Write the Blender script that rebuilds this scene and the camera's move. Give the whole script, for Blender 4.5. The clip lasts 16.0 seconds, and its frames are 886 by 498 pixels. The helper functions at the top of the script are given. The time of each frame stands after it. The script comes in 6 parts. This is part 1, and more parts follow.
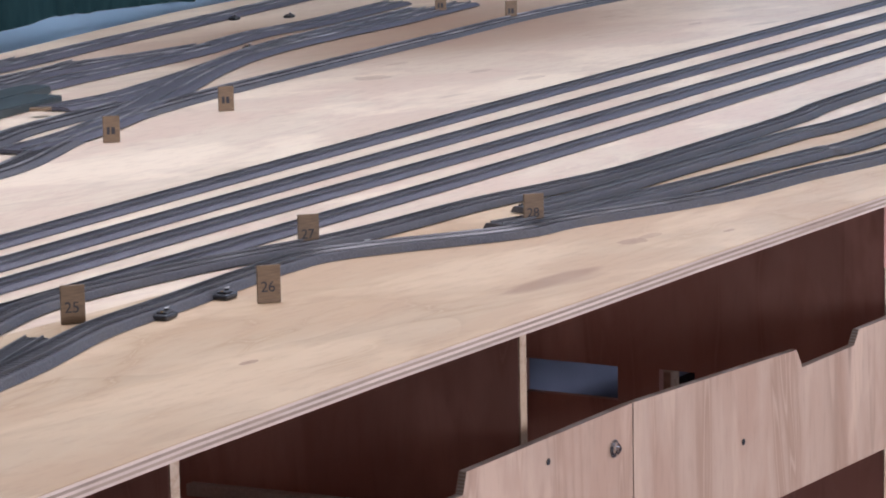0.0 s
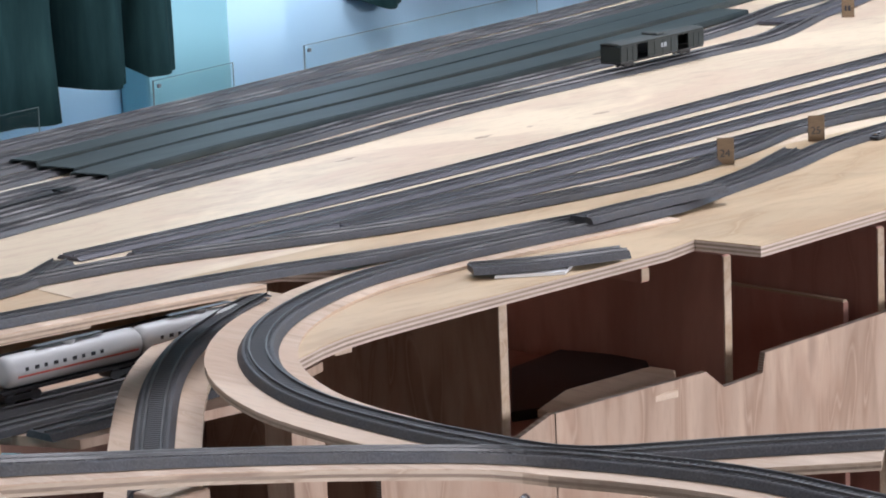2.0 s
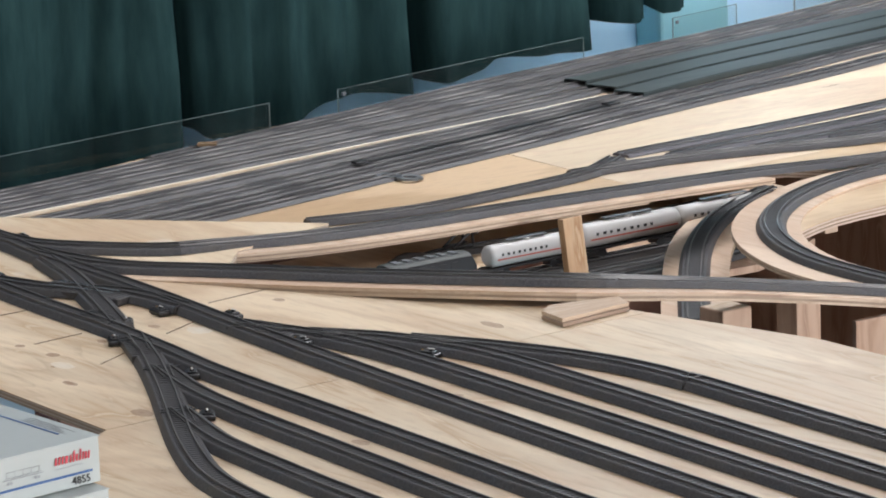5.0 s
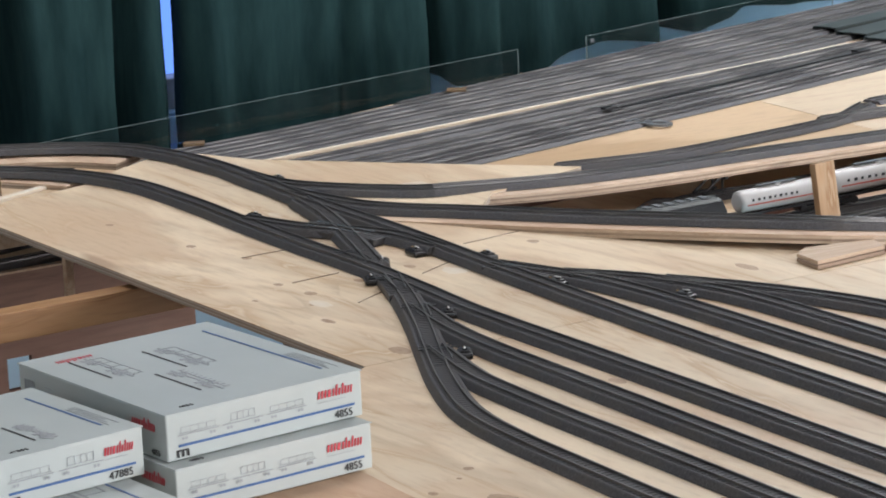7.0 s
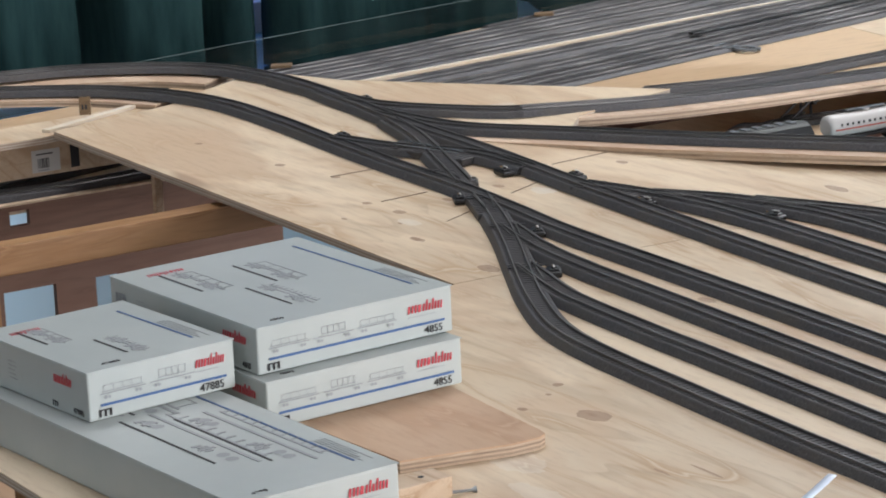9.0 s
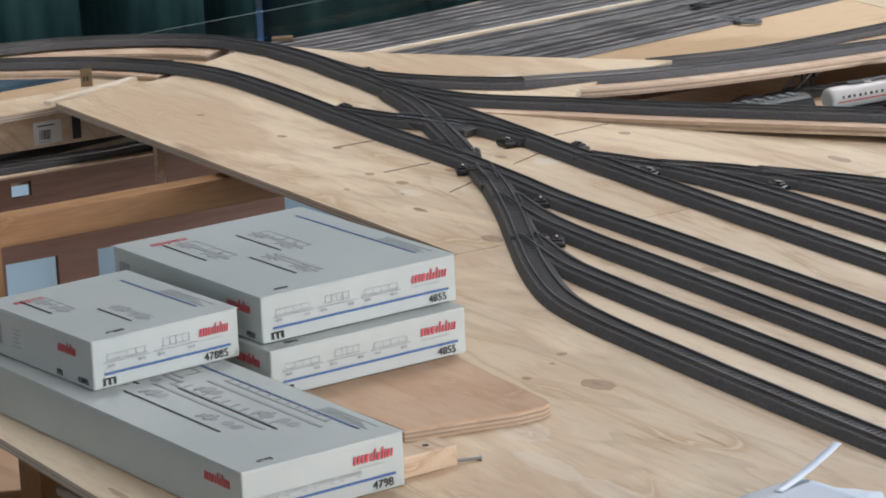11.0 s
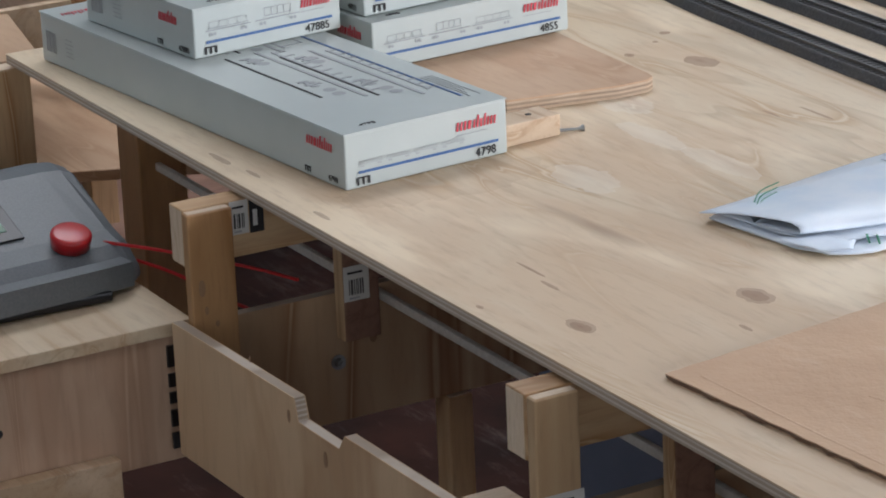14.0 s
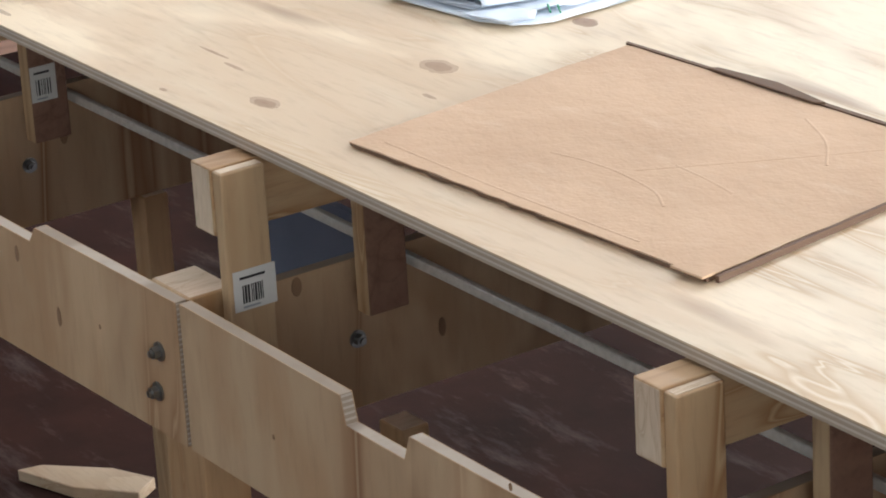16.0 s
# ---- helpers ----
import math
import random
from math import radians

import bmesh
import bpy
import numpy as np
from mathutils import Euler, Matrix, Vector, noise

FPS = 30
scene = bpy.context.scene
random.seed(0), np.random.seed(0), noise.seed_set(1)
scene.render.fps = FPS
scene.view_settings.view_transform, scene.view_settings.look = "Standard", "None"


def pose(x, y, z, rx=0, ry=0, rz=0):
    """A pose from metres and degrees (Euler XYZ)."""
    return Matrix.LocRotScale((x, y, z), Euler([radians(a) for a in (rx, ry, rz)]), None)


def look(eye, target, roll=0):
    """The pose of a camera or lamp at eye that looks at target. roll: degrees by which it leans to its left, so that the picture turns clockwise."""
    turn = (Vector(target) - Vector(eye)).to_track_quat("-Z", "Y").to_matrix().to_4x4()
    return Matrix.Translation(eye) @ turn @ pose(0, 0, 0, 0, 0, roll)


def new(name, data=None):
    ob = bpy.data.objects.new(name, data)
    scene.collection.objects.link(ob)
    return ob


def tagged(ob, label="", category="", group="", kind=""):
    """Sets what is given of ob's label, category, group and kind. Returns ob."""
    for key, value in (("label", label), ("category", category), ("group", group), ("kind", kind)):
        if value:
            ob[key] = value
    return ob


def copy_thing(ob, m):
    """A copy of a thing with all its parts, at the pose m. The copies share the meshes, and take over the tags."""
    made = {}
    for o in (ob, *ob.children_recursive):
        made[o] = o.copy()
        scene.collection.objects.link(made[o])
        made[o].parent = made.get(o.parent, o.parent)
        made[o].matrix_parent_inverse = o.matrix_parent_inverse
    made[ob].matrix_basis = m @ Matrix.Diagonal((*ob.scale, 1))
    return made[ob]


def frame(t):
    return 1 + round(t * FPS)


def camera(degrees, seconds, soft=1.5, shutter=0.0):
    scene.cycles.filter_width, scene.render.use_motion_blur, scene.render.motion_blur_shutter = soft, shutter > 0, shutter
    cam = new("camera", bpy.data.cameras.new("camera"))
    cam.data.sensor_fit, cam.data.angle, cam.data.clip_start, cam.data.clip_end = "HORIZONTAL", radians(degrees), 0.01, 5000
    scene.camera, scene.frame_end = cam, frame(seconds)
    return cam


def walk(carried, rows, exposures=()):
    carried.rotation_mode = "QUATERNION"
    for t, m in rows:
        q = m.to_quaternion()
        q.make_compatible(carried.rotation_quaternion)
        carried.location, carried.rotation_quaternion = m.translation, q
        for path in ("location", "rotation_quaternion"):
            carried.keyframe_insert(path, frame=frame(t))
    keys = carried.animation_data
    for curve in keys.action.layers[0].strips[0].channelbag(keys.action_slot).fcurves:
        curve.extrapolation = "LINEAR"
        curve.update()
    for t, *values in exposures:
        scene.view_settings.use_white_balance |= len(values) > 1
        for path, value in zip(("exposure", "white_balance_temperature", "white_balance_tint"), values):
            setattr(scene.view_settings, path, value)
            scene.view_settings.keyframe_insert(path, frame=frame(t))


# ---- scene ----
# ---------------------------------------------------------------- camera
cam = camera(15.94, 16.0, soft=1.9)
PATH = (
    (0, (-0.8047, 1.2746, 0.4457), (-2.3622, 3.7948, -0.0260), -1.025),
    (0.5, (-0.5989, 0.9579, 0.4846), (-2.3455, 3.3469, -0.0072), -1.343),
    (1, (-0.3319, 0.6132, 0.5287), (-2.2295, 2.8797, 0.0165), -1.528),
    (1.5, (-0.0642, 0.3017, 0.5951), (-2.0690, 2.4665, 0.0526), -1.854),
    (2, (0.2362, -0.0368, 0.6764), (-1.8584, 2.0306, 0.0948), -2.125),
    (2.5, (0.4799, -0.4124, 0.7112), (-1.6538, 1.6144, 0.1287), -1.812),
    (3, (0.8424, -0.7068, 0.8126), (-1.3698, 1.2259, 0.2036), -1.785),
    (3.5, (1.1353, -0.9710, 0.8973), (-1.1195, 0.9110, 0.2859), -1.644),
    (6, (1.1490, -0.9925, 0.8939), (-1.2740, 0.6490, 0.2352), -2.527),
    (6.5, (1.1506, -1.0041, 0.8909), (-1.3000, 0.5948, 0.2294), -2.673),
    (7, (1.1493, -1.0166, 0.8848), (-1.3296, 0.5342, 0.2138), -2.606),
    (7.5, (1.1473, -1.0253, 0.8823), (-1.3543, 0.4830, 0.1988), -2.651),
    (8, (1.1450, -1.0309, 0.8765), (-1.3766, 0.4389, 0.1828), -2.662),
    (8.5, (1.1446, -1.0326, 0.8707), (-1.3799, 0.4245, 0.1609), -2.598),
    (9, (1.1477, -1.0278, 0.8694), (-1.3603, 0.4480, 0.1401), -2.542),
    (11.5, (1.1418, -1.0386, 0.8550), (-1.3590, 0.4360, 0.0989), -2.443),
    (12, (1.1358, -1.0507, 0.8356), (-1.3593, 0.4226, 0.0584), -1.982),
    (12.5, (1.1310, -1.0596, 0.8172), (-1.3752, 0.3621, -0.0182), -1.946),
    (13, (1.1373, -1.0589, 0.8085), (-1.3718, 0.3050, -0.1101), -2.388),
    (13.5, (1.1346, -1.0536, 0.7990), (-1.3707, 0.2940, -0.1537), -2.534),
    (14, (1.1377, -1.0523, 0.7857), (-1.3522, 0.3124, -0.1827), -2.464),
    (14.5, (1.1429, -1.0522, 0.7729), (-1.3087, 0.3544, -0.2326), -2.569),
    (15, (1.1535, -1.0554, 0.7567), (-1.2769, 0.3634, -0.2825), -2.821),
    (15.5, (1.1644, -1.0520, 0.7419), (-1.2249, 0.4163, -0.3237), -2.967),
    (16, (1.1718, -1.0424, 0.7200), (-1.1479, 0.5134, -0.3748), -3.286),
)
walk(cam, [(t, look(eye, aim, roll)) for t, eye, aim, roll in PATH],
     exposures=((0.0, -0.36, 5850, 21), (0.5, -0.42, 5870, 20), (1.0, -0.33, 5900, 18), (2.0, -0.12, 6000, 13), (3.0, -0.03, 6220, 11), (6.0, 0.1, 6450, 10), (11.5, -0.04, 6450, 10), (12.0, -0.12, 6400, 10), (13.0, -0.25, 6250, 10),
                (14.0, 0.03, 6200, 9), (14.5, 0.13, 6200, 8), (15.0, 0.31, 6300, 8), (15.5, 0.55, 6400, 7), (16.0, 0.75, 6400, 7)))

# ---------------------------------------------------------------- world and light
ZF = -0.145      # top of the far baseboard; the near baseboard's top is z = 0
FLOOR = -0.78
CEIL = 2.75

world = bpy.data.worlds.new("sky")
scene.world = world
world.use_nodes = True
wn = world.node_tree
sky = wn.nodes.new("ShaderNodeTexSky")
sky.sky_type = "NISHITA"
sky.sun_disc = False
sky.sun_elevation = radians(40)
sky.sun_rotation = radians(200)
wn.nodes["Background"].inputs["Strength"].default_value = 0.1
wn.links.new(sky.outputs["Color"], wn.nodes["Background"].inputs["Color"])


def area(name, m, w, h, watts, colour):
    lamp = bpy.data.lights.new(name, "AREA")
    lamp.shape, lamp.size, lamp.size_y = "RECTANGLE", w, h
    lamp.energy, lamp.color = watts, colour
    ob = new(name, lamp)
    ob.matrix_world = m
    return ob


# Overhead area lamps added above the unseen ceiling, tuned spot by spot.
OVERHEAD_LAMPS = ((-2.9, 0.6, 45), (-2.9, 4.2, 54), (-2.9, 7.8, 34), (-4.1, 4.2, 78), (-4.1, 7.8, 44), (0.4, 0.6, 10), (0.4, 7.8, 48), (0.4, -3.0, 16))
for sx, sy, watts in OVERHEAD_LAMPS:
    area("overhead_fill", pose(sx, sy, CEIL + 0.12), 1.1, 1.9, watts, (0.98, 0.97, 1.0))
# Fill lamps added on the unseen east side to brighten faces towards +x.
area("east_fill", look((5.93, 5.5, 0.9), (0, 5.5, 0.2)), 5.0, 1.9, 760, (0.98, 0.96, 0.99))
area("east_fill", look((5.93, -2.6, 0.9), (0, -0.4, -0.1)), 3.4, 1.9, 50, (1.0, 0.97, 0.96))


# ---------------------------------------------------------------- node helpers
def material(name, rough=0.6, metal=0.0, colour=(0.5, 0.5, 0.5)):
    m = bpy.data.materials.new(name)
    m.use_nodes = True
    b = m.node_tree.nodes["Principled BSDF"]
    b.inputs["Roughness"].default_value = rough
    b.inputs["Metallic"].default_value = metal
    b.inputs["Base Color"].default_value = (*colour, 1)
    return m


def node(m, kind, **values):
    n = m.node_tree.nodes.new(kind)
    for key, value in values.items():
        n.inputs[key.replace("_", " ")].default_value = value
    return n


def wire(m, a, b):
    m.node_tree.links.new(a, b)


def place(m, scale=(1, 1, 1), turn=0.0, shift=None):
    """Object coordinates, stretched and turned; shift by a random number for each object."""
    tc = node(m, "ShaderNodeTexCoord")
    mp = node(m, "ShaderNodeMapping")
    mp.inputs["Scale"].default_value = scale
    mp.inputs["Rotation"].default_value = (0, 0, turn)
    wire(m, tc.outputs["Object"], mp.inputs["Vector"])
    if shift:
        info = node(m, "ShaderNodeObjectInfo")
        mul = node(m, "ShaderNodeVectorMath")
        mul.operation = "SCALE"
        mul.inputs[0].default_value = (1, 0.7, 0.4)
        k = node(m, "ShaderNodeMath")
        k.operation = "MULTIPLY"
        k.inputs[1].default_value = shift
        wire(m, info.outputs["Random"], k.inputs[0])
        wire(m, k.outputs[0], mul.inputs["Scale"])
        wire(m, mul.outputs[0], mp.inputs["Location"])
    return mp.outputs["Vector"]


def noise_at(m, vec, scale, detail=4.0, rough=0.55, distort=0.0):
    n = node(m, "ShaderNodeTexNoise", Scale=scale, Detail=detail, Roughness=rough, Distortion=distort)
    wire(m, vec, n.inputs["Vector"])
    return n.outputs["Fac"]


def ramp(m, fac, stops):
    r = node(m, "ShaderNodeValToRGB")
    e = r.color_ramp.elements
    while len(e) < len(stops):
        e.new(0.5)
    for el, (p, c) in zip(e, stops):
        el.position = p
        el.color = (*c, 1) if len(c) == 3 else c
    wire(m, fac, r.inputs["Fac"])
    return r.outputs["Color"]


def grey(v):
    return (v, v, v)


def mix(m, fac, a, b, mode="MIX"):
    n = node(m, "ShaderNodeMix")
    n.data_type, n.blend_type = "RGBA", mode
    for sock, val in ((n.inputs["Factor"], fac), (n.inputs[6], a), (n.inputs[7], b)):
        if isinstance(val, (int, float)):
            sock.default_value = val
        elif isinstance(val, tuple):
            sock.default_value = (*val, 1)
        else:
            wire(m, val, sock)
    return n.outputs[2]


def finish(m, colour=None, bump=None, strength=0.2, depth=0.001, rough=None):
    b = m.node_tree.nodes["Principled BSDF"]
    if colour is not None:
        wire(m, colour, b.inputs["Base Color"])
    if rough is not None:
        wire(m, rough, b.inputs["Roughness"])
    if bump is not None:
        n = node(m, "ShaderNodeBump", Strength=strength, Distance=depth)
        wire(m, bump, n.inputs["Height"])
        wire(m, n.outputs["Normal"], b.inputs["Normal"])
    return m


def wood(name, pale, mid, dark, along="x", rough=0.62, knots=(), fillers=(), shift=3.0, band=1.0, pores=0.3, warm=(0.60, 0.42, 0.30), scatter=0.0, figure=0.6, wide=9.0):
    """Sawn softwood or rotary-cut veneer: cathedral bands, warm blotches, pores, dark streaks, and knots."""
    m = material(name, rough)
    long = 0.9
    scale = {"x": (long, wide, wide), "y": (wide, long, wide), "z": (wide, wide, long)}[along]
    v = place(m, scale, 0, shift)
    bands = noise_at(m, v, 1.3 * band, 3.0, 0.5, 1.4)
    mult = node(m, "ShaderNodeMath")
    mult.operation = "MULTIPLY"
    mult.inputs[1].default_value = 11.0
    wire(m, bands, mult.inputs[0])
    wave = node(m, "ShaderNodeMath")
    wave.operation = "PINGPONG"
    wire(m, mult.outputs[0], wave.inputs[0])
    wave.inputs[1].default_value = 1.0
    c = ramp(m, wave.outputs[0], ((0.0, pale), (0.72, tuple(p + (q - p) * 0.45 * figure for p, q in zip(pale, mid))), (0.93, tuple(p + (q - p) * figure * 1.4 for p, q in zip(pale, mid))), (1.0, pale)))
    lines = noise_at(m, place(m, tuple(x * 0.8 for x in scale), 0, shift + 2.3), 1.6 * band, 2.5, 0.5, 0.7)
    reps = node(m, "ShaderNodeMath")
    reps.operation = "MULTIPLY"
    reps.inputs[1].default_value = 5.0
    wire(m, lines, reps.inputs[0])
    saw = node(m, "ShaderNodeMath")
    saw.operation = "FRACT"
    wire(m, reps.outputs[0], saw.inputs[0])
    c = mix(m, ramp(m, saw.outputs[0], ((0.0, grey(0)), (0.80, grey(0.05)), (0.97, grey(0.55 * figure)), (1.0, grey(0)))), c, tuple(x * 0.78 for x in mid))
    blotch = noise_at(m, place(m, tuple(x ** 0.45 for x in scale), 0, shift), 2.6, 4.0, 0.6, 0.6)
    c = mix(m, ramp(m, blotch, ((0.46, grey(0)), (0.58, grey(0.75)))), c, warm)
    light = noise_at(m, place(m, tuple(x ** 0.6 for x in scale), 0, shift + 1.7), 1.7, 4.0, 0.6, 0.4)
    c = mix(m, ramp(m, light, ((0.52, grey(0)), (0.60, grey(0.8)))), c, tuple(min(0.8, x * 1.18) for x in pale))
    fine = noise_at(m, place(m, tuple(x * 22 for x in scale), 0, shift), 1.0, 3.0, 0.7)
    c = mix(m, ramp(m, fine, ((0.5, grey(0)), (0.8, grey(pores)))), c, dark)
    spots = noise_at(m, place(m, tuple(x * 2.1 for x in scale), 0, shift + 0.9), 1.0, 2.0, 0.5)
    c = mix(m, ramp(m, spots, ((0.69, grey(0)), (0.75, grey(0.6)))), c, dark)
    if scatter:
        vo = node(m, "ShaderNodeTexVoronoi", Scale=1.0)
        wire(m, place(m, tuple(scatter * (0.55 if x < 1 else 1.0) for x in scale), 0, shift + 0.4), vo.inputs["Vector"])
        sep = node(m, "ShaderNodeSeparateColor")
        wire(m, vo.outputs["Color"], sep.inputs["Color"])
        gate = ramp(m, sep.outputs[0], ((0.55, grey(0)), (0.6, grey(1))))
        core = ramp(m, vo.outputs["Distance"], ((0.07, grey(0.8)), (0.13, grey(0.65)), (0.2, grey(0.15)), (0.3, grey(0))))
        c = mix(m, mix(m, 1.0, core, gate, "MULTIPLY"), c, dark)
    for kx, ky, rx, ry, deep in (*knots, *fillers):
        tc = node(m, "ShaderNodeTexCoord")
        sub = node(m, "ShaderNodeVectorMath")
        sub.operation = "SUBTRACT"
        sub.inputs[1].default_value = (kx, ky, 0)
        wire(m, tc.outputs["Object"], sub.inputs[0])
        sc = node(m, "ShaderNodeVectorMath")
        sc.operation = "MULTIPLY"
        sc.inputs[1].default_value = (1 / rx, 1 / ry, 0)
        wire(m, sub.outputs[0], sc.inputs[0])
        ln = node(m, "ShaderNodeVectorMath")
        ln.operation = "LENGTH"
        wire(m, sc.outputs[0], ln.inputs[0])
        wob = noise_at(m, place(m, (1, 1, 1)), 60.0, 2.0)
        add = node(m, "ShaderNodeMath")
        add.operation = "MULTIPLY_ADD"
        add.inputs[1].default_value = 0.6
        wire(m, wob, add.inputs[0])
        wire(m, ln.outputs["Value"], add.inputs[2])
        c = mix(m, ramp(m, add.outputs[0], ((0.35, grey(deep)), (0.6, grey(deep * 0.75)), (0.92, grey(deep * 0.8)), (1.04, grey(deep)), (1.16, grey(0.35 * deep)), (1.6, grey(0)))), c, dark if (kx, ky, rx, ry, deep) in knots else (0.72, 0.68, 0.60))
    return finish(m, c, fine, 0.15, 0.0006)


# ---------------------------------------------------------------- mesh helpers
def part(name, bm, mat, parent=None, label="", smooth=False):
    """Links a bmesh as one mesh object, under a thing where one is given."""
    me = bpy.data.meshes.new(name)
    bm.to_mesh(me)
    bm.free()
    me.materials.append(mat)
    if smooth:
        for p in me.polygons:
            p.use_smooth = True
    ob = new(name, me)
    if parent is not None:
        ob.parent = parent
    if label:
        ob["label"] = label
    return ob


def thing(name, label, category, m=None, group="", kind=""):
    ob = new(name)
    if m is not None:
        ob.matrix_world = m
    ob.empty_display_size = 0.05
    return tagged(ob, label, category, group, kind)


def slab(poly, z0, z1, bevel=0.0):
    """A prism over a polygon in plan."""
    bm = bmesh.new()
    low = [bm.verts.new((x, y, z0)) for x, y in poly]
    high = [bm.verts.new((x, y, z1)) for x, y in poly]
    n = len(poly)
    bm.faces.new(low[::-1])
    bm.faces.new(high)
    for i in range(n):
        bm.faces.new((low[i], low[(i + 1) % n], high[(i + 1) % n], high[i]))
    bmesh.ops.recalc_face_normals(bm, faces=bm.faces)
    if bevel:
        bmesh.ops.bevel(bm, geom=bm.edges, offset=bevel, segments=1, affect="EDGES", profile=0.5)
    return bm


def block(x0, x1, y0, y1, z0, z1, bevel=0.0, into=None):
    bm = into or bmesh.new()
    r = bmesh.ops.create_cube(bm, size=1)
    vs = r["verts"]
    for v in vs:
        v.co = Vector(((x0 + x1) / 2 + v.co.x * (x1 - x0), (y0 + y1) / 2 + v.co.y * (y1 - y0), (z0 + z1) / 2 + v.co.z * (z1 - z0)))
    if bevel:
        es = list({e for v in vs for e in v.link_edges})
        bmesh.ops.bevel(bm, geom=es, offset=bevel, segments=2, affect="EDGES", profile=0.5)
    return bm


def upright(profile, thick, bevel=0.0):
    """A board standing on edge: an outline in x and z, extruded along y from 0 to thick."""
    bm = slab(profile, 0, thick, bevel)
    bmesh.ops.rotate(bm, verts=bm.verts, cent=(0, 0, 0), matrix=Matrix.Rotation(radians(90), 3, "X"))
    bmesh.ops.translate(bm, verts=bm.verts, vec=(0, thick, 0))
    return bm


def rod(p, q, r, sides=10, into=None, r2=None):
    bm = into or bmesh.new()
    p, q = Vector(p), Vector(q)
    d = q - p
    m = Matrix.Translation((p + q) / 2) @ d.to_track_quat("Z", "Y").to_matrix().to_4x4()
    bmesh.ops.create_cone(bm, cap_ends=True, segments=sides, radius1=r, radius2=r if r2 is None else r2, depth=d.length, matrix=m)
    return bm


def smooth_line(pts, step=0.02):
    """A Catmull-Rom line through points (x, y, z), at even steps."""
    p = [Vector(a) for a in pts]
    p = [p[0] * 2 - p[1]] + p + [p[-1] * 2 - p[-2]]
    fine = []
    for i in range(1, len(p) - 2):
        a, b, c, d = p[i - 1:i + 3]
        for k in range(24):
            t = k / 24
            fine.append(0.5 * (2 * b + (c - a) * t + (2 * a - 5 * b + 4 * c - d) * t * t + (3 * b - a - 3 * c + d) * t ** 3))
    fine.append(p[-2])
    out, left = [fine[0]], step
    for a, b in zip(fine, fine[1:]):
        seg = (b - a).length
        while seg >= left and seg > 1e-9:
            a = a + (b - a) * (left / seg)
            out.append(a)
            seg, left = (b - a).length, step
        left -= seg
    if (out[-1] - fine[-1]).length > step * 0.3:
        out.append(fine[-1])
    return out


def frames_of(line):
    for i, p in enumerate(line):
        t = line[min(i + 1, len(line) - 1)] - line[max(i - 1, 0)]
        t.z = 0
        t.normalize()
        yield p, t, Vector((-t.y, t.x, 0))


def sweep(line, profile, into=None):
    """A profile of (side, height) swept along a line, closed at both ends."""
    bm = into or bmesh.new()
    rings = [[bm.verts.new(p + n * s + Vector((0, 0, h))) for s, h in profile] for p, t, n in frames_of(line)]
    k = len(profile)
    for a, b in zip(rings, rings[1:]):
        for i in range(k):
            bm.faces.new((a[i], a[(i + 1) % k], b[(i + 1) % k], b[i]))
    bm.faces.new(rings[0][::-1])
    bm.faces.new(rings[-1])
    bmesh.ops.recalc_face_normals(bm, faces=bm.faces)
    return bm


# ---------------------------------------------------------------- materials
PLY_PALE, PLY_MID, PLY_DARK = (0.63, 0.518, 0.366), (0.52, 0.38, 0.235), (0.23, 0.125, 0.065)
NEAR_KNOTS = ((-2.033, 0.786, 0.016, 0.010, 0.85), (-2.050, 0.863, 0.014, 0.007, 0.85), (-1.902, 0.734, 0.02, 0.006, 0.8), (-2.070, 0.948, 0.014, 0.009, 0.8), 
              (-2.078, 1.137, 0.014, 0.010, 0.85), (-2.438, 1.249, 0.016, 0.014, 0.6), (-2.047, 0.718, 0.007, 0.004, 0.95), (-1.983, 0.758, 0.006, 0.004, 0.9), 
              (-0.655, 0.188, 0.02, 0.010, 0.75), (-0.674, 0.050, 0.016, 0.008, 0.75), (-0.664, 0.330, 0.016, 0.010, 0.9), (-0.802, 0.085, 0.03, 0.002, 0.95), 
              (-0.763, 0.078, 0.02, 0.003, 0.8), (-0.531, 0.151, 0.03, 0.002, 0.7),)
NEAR_KNOTS += ((-0.655, 0.188, 0.03, 0.016, 0.6), (-0.675, 0.051, 0.022, 0.012, 0.6), (-0.664, 0.33, 0.018, 0.012, 0.9), (-1.207, 0.511, 0.03, 0.018, 0.75), 
              (-1.735, 0.726, 0.026, 0.014, 0.8), (-1.905, 0.732, 0.016, 0.007, 0.8), (-1.785, 1.247, 0.03, 0.012, 0.8), (-1.31, 0.54, 0.008, 0.008, 0.9), 
              (-1.55, 1.02, 0.008, 0.008, 0.9), (-1.47, 0.83, 0.02, 0.01, 0.7), (-2.25, 0.82, 0.01, 0.008, 0.9), (-2.36, 0.8, 0.012, 0.008, 0.9), 
              (-2.55, 0.78, 0.01, 0.007, 0.9), (-2.1, 0.78, 0.01, 0.008, 0.9),)
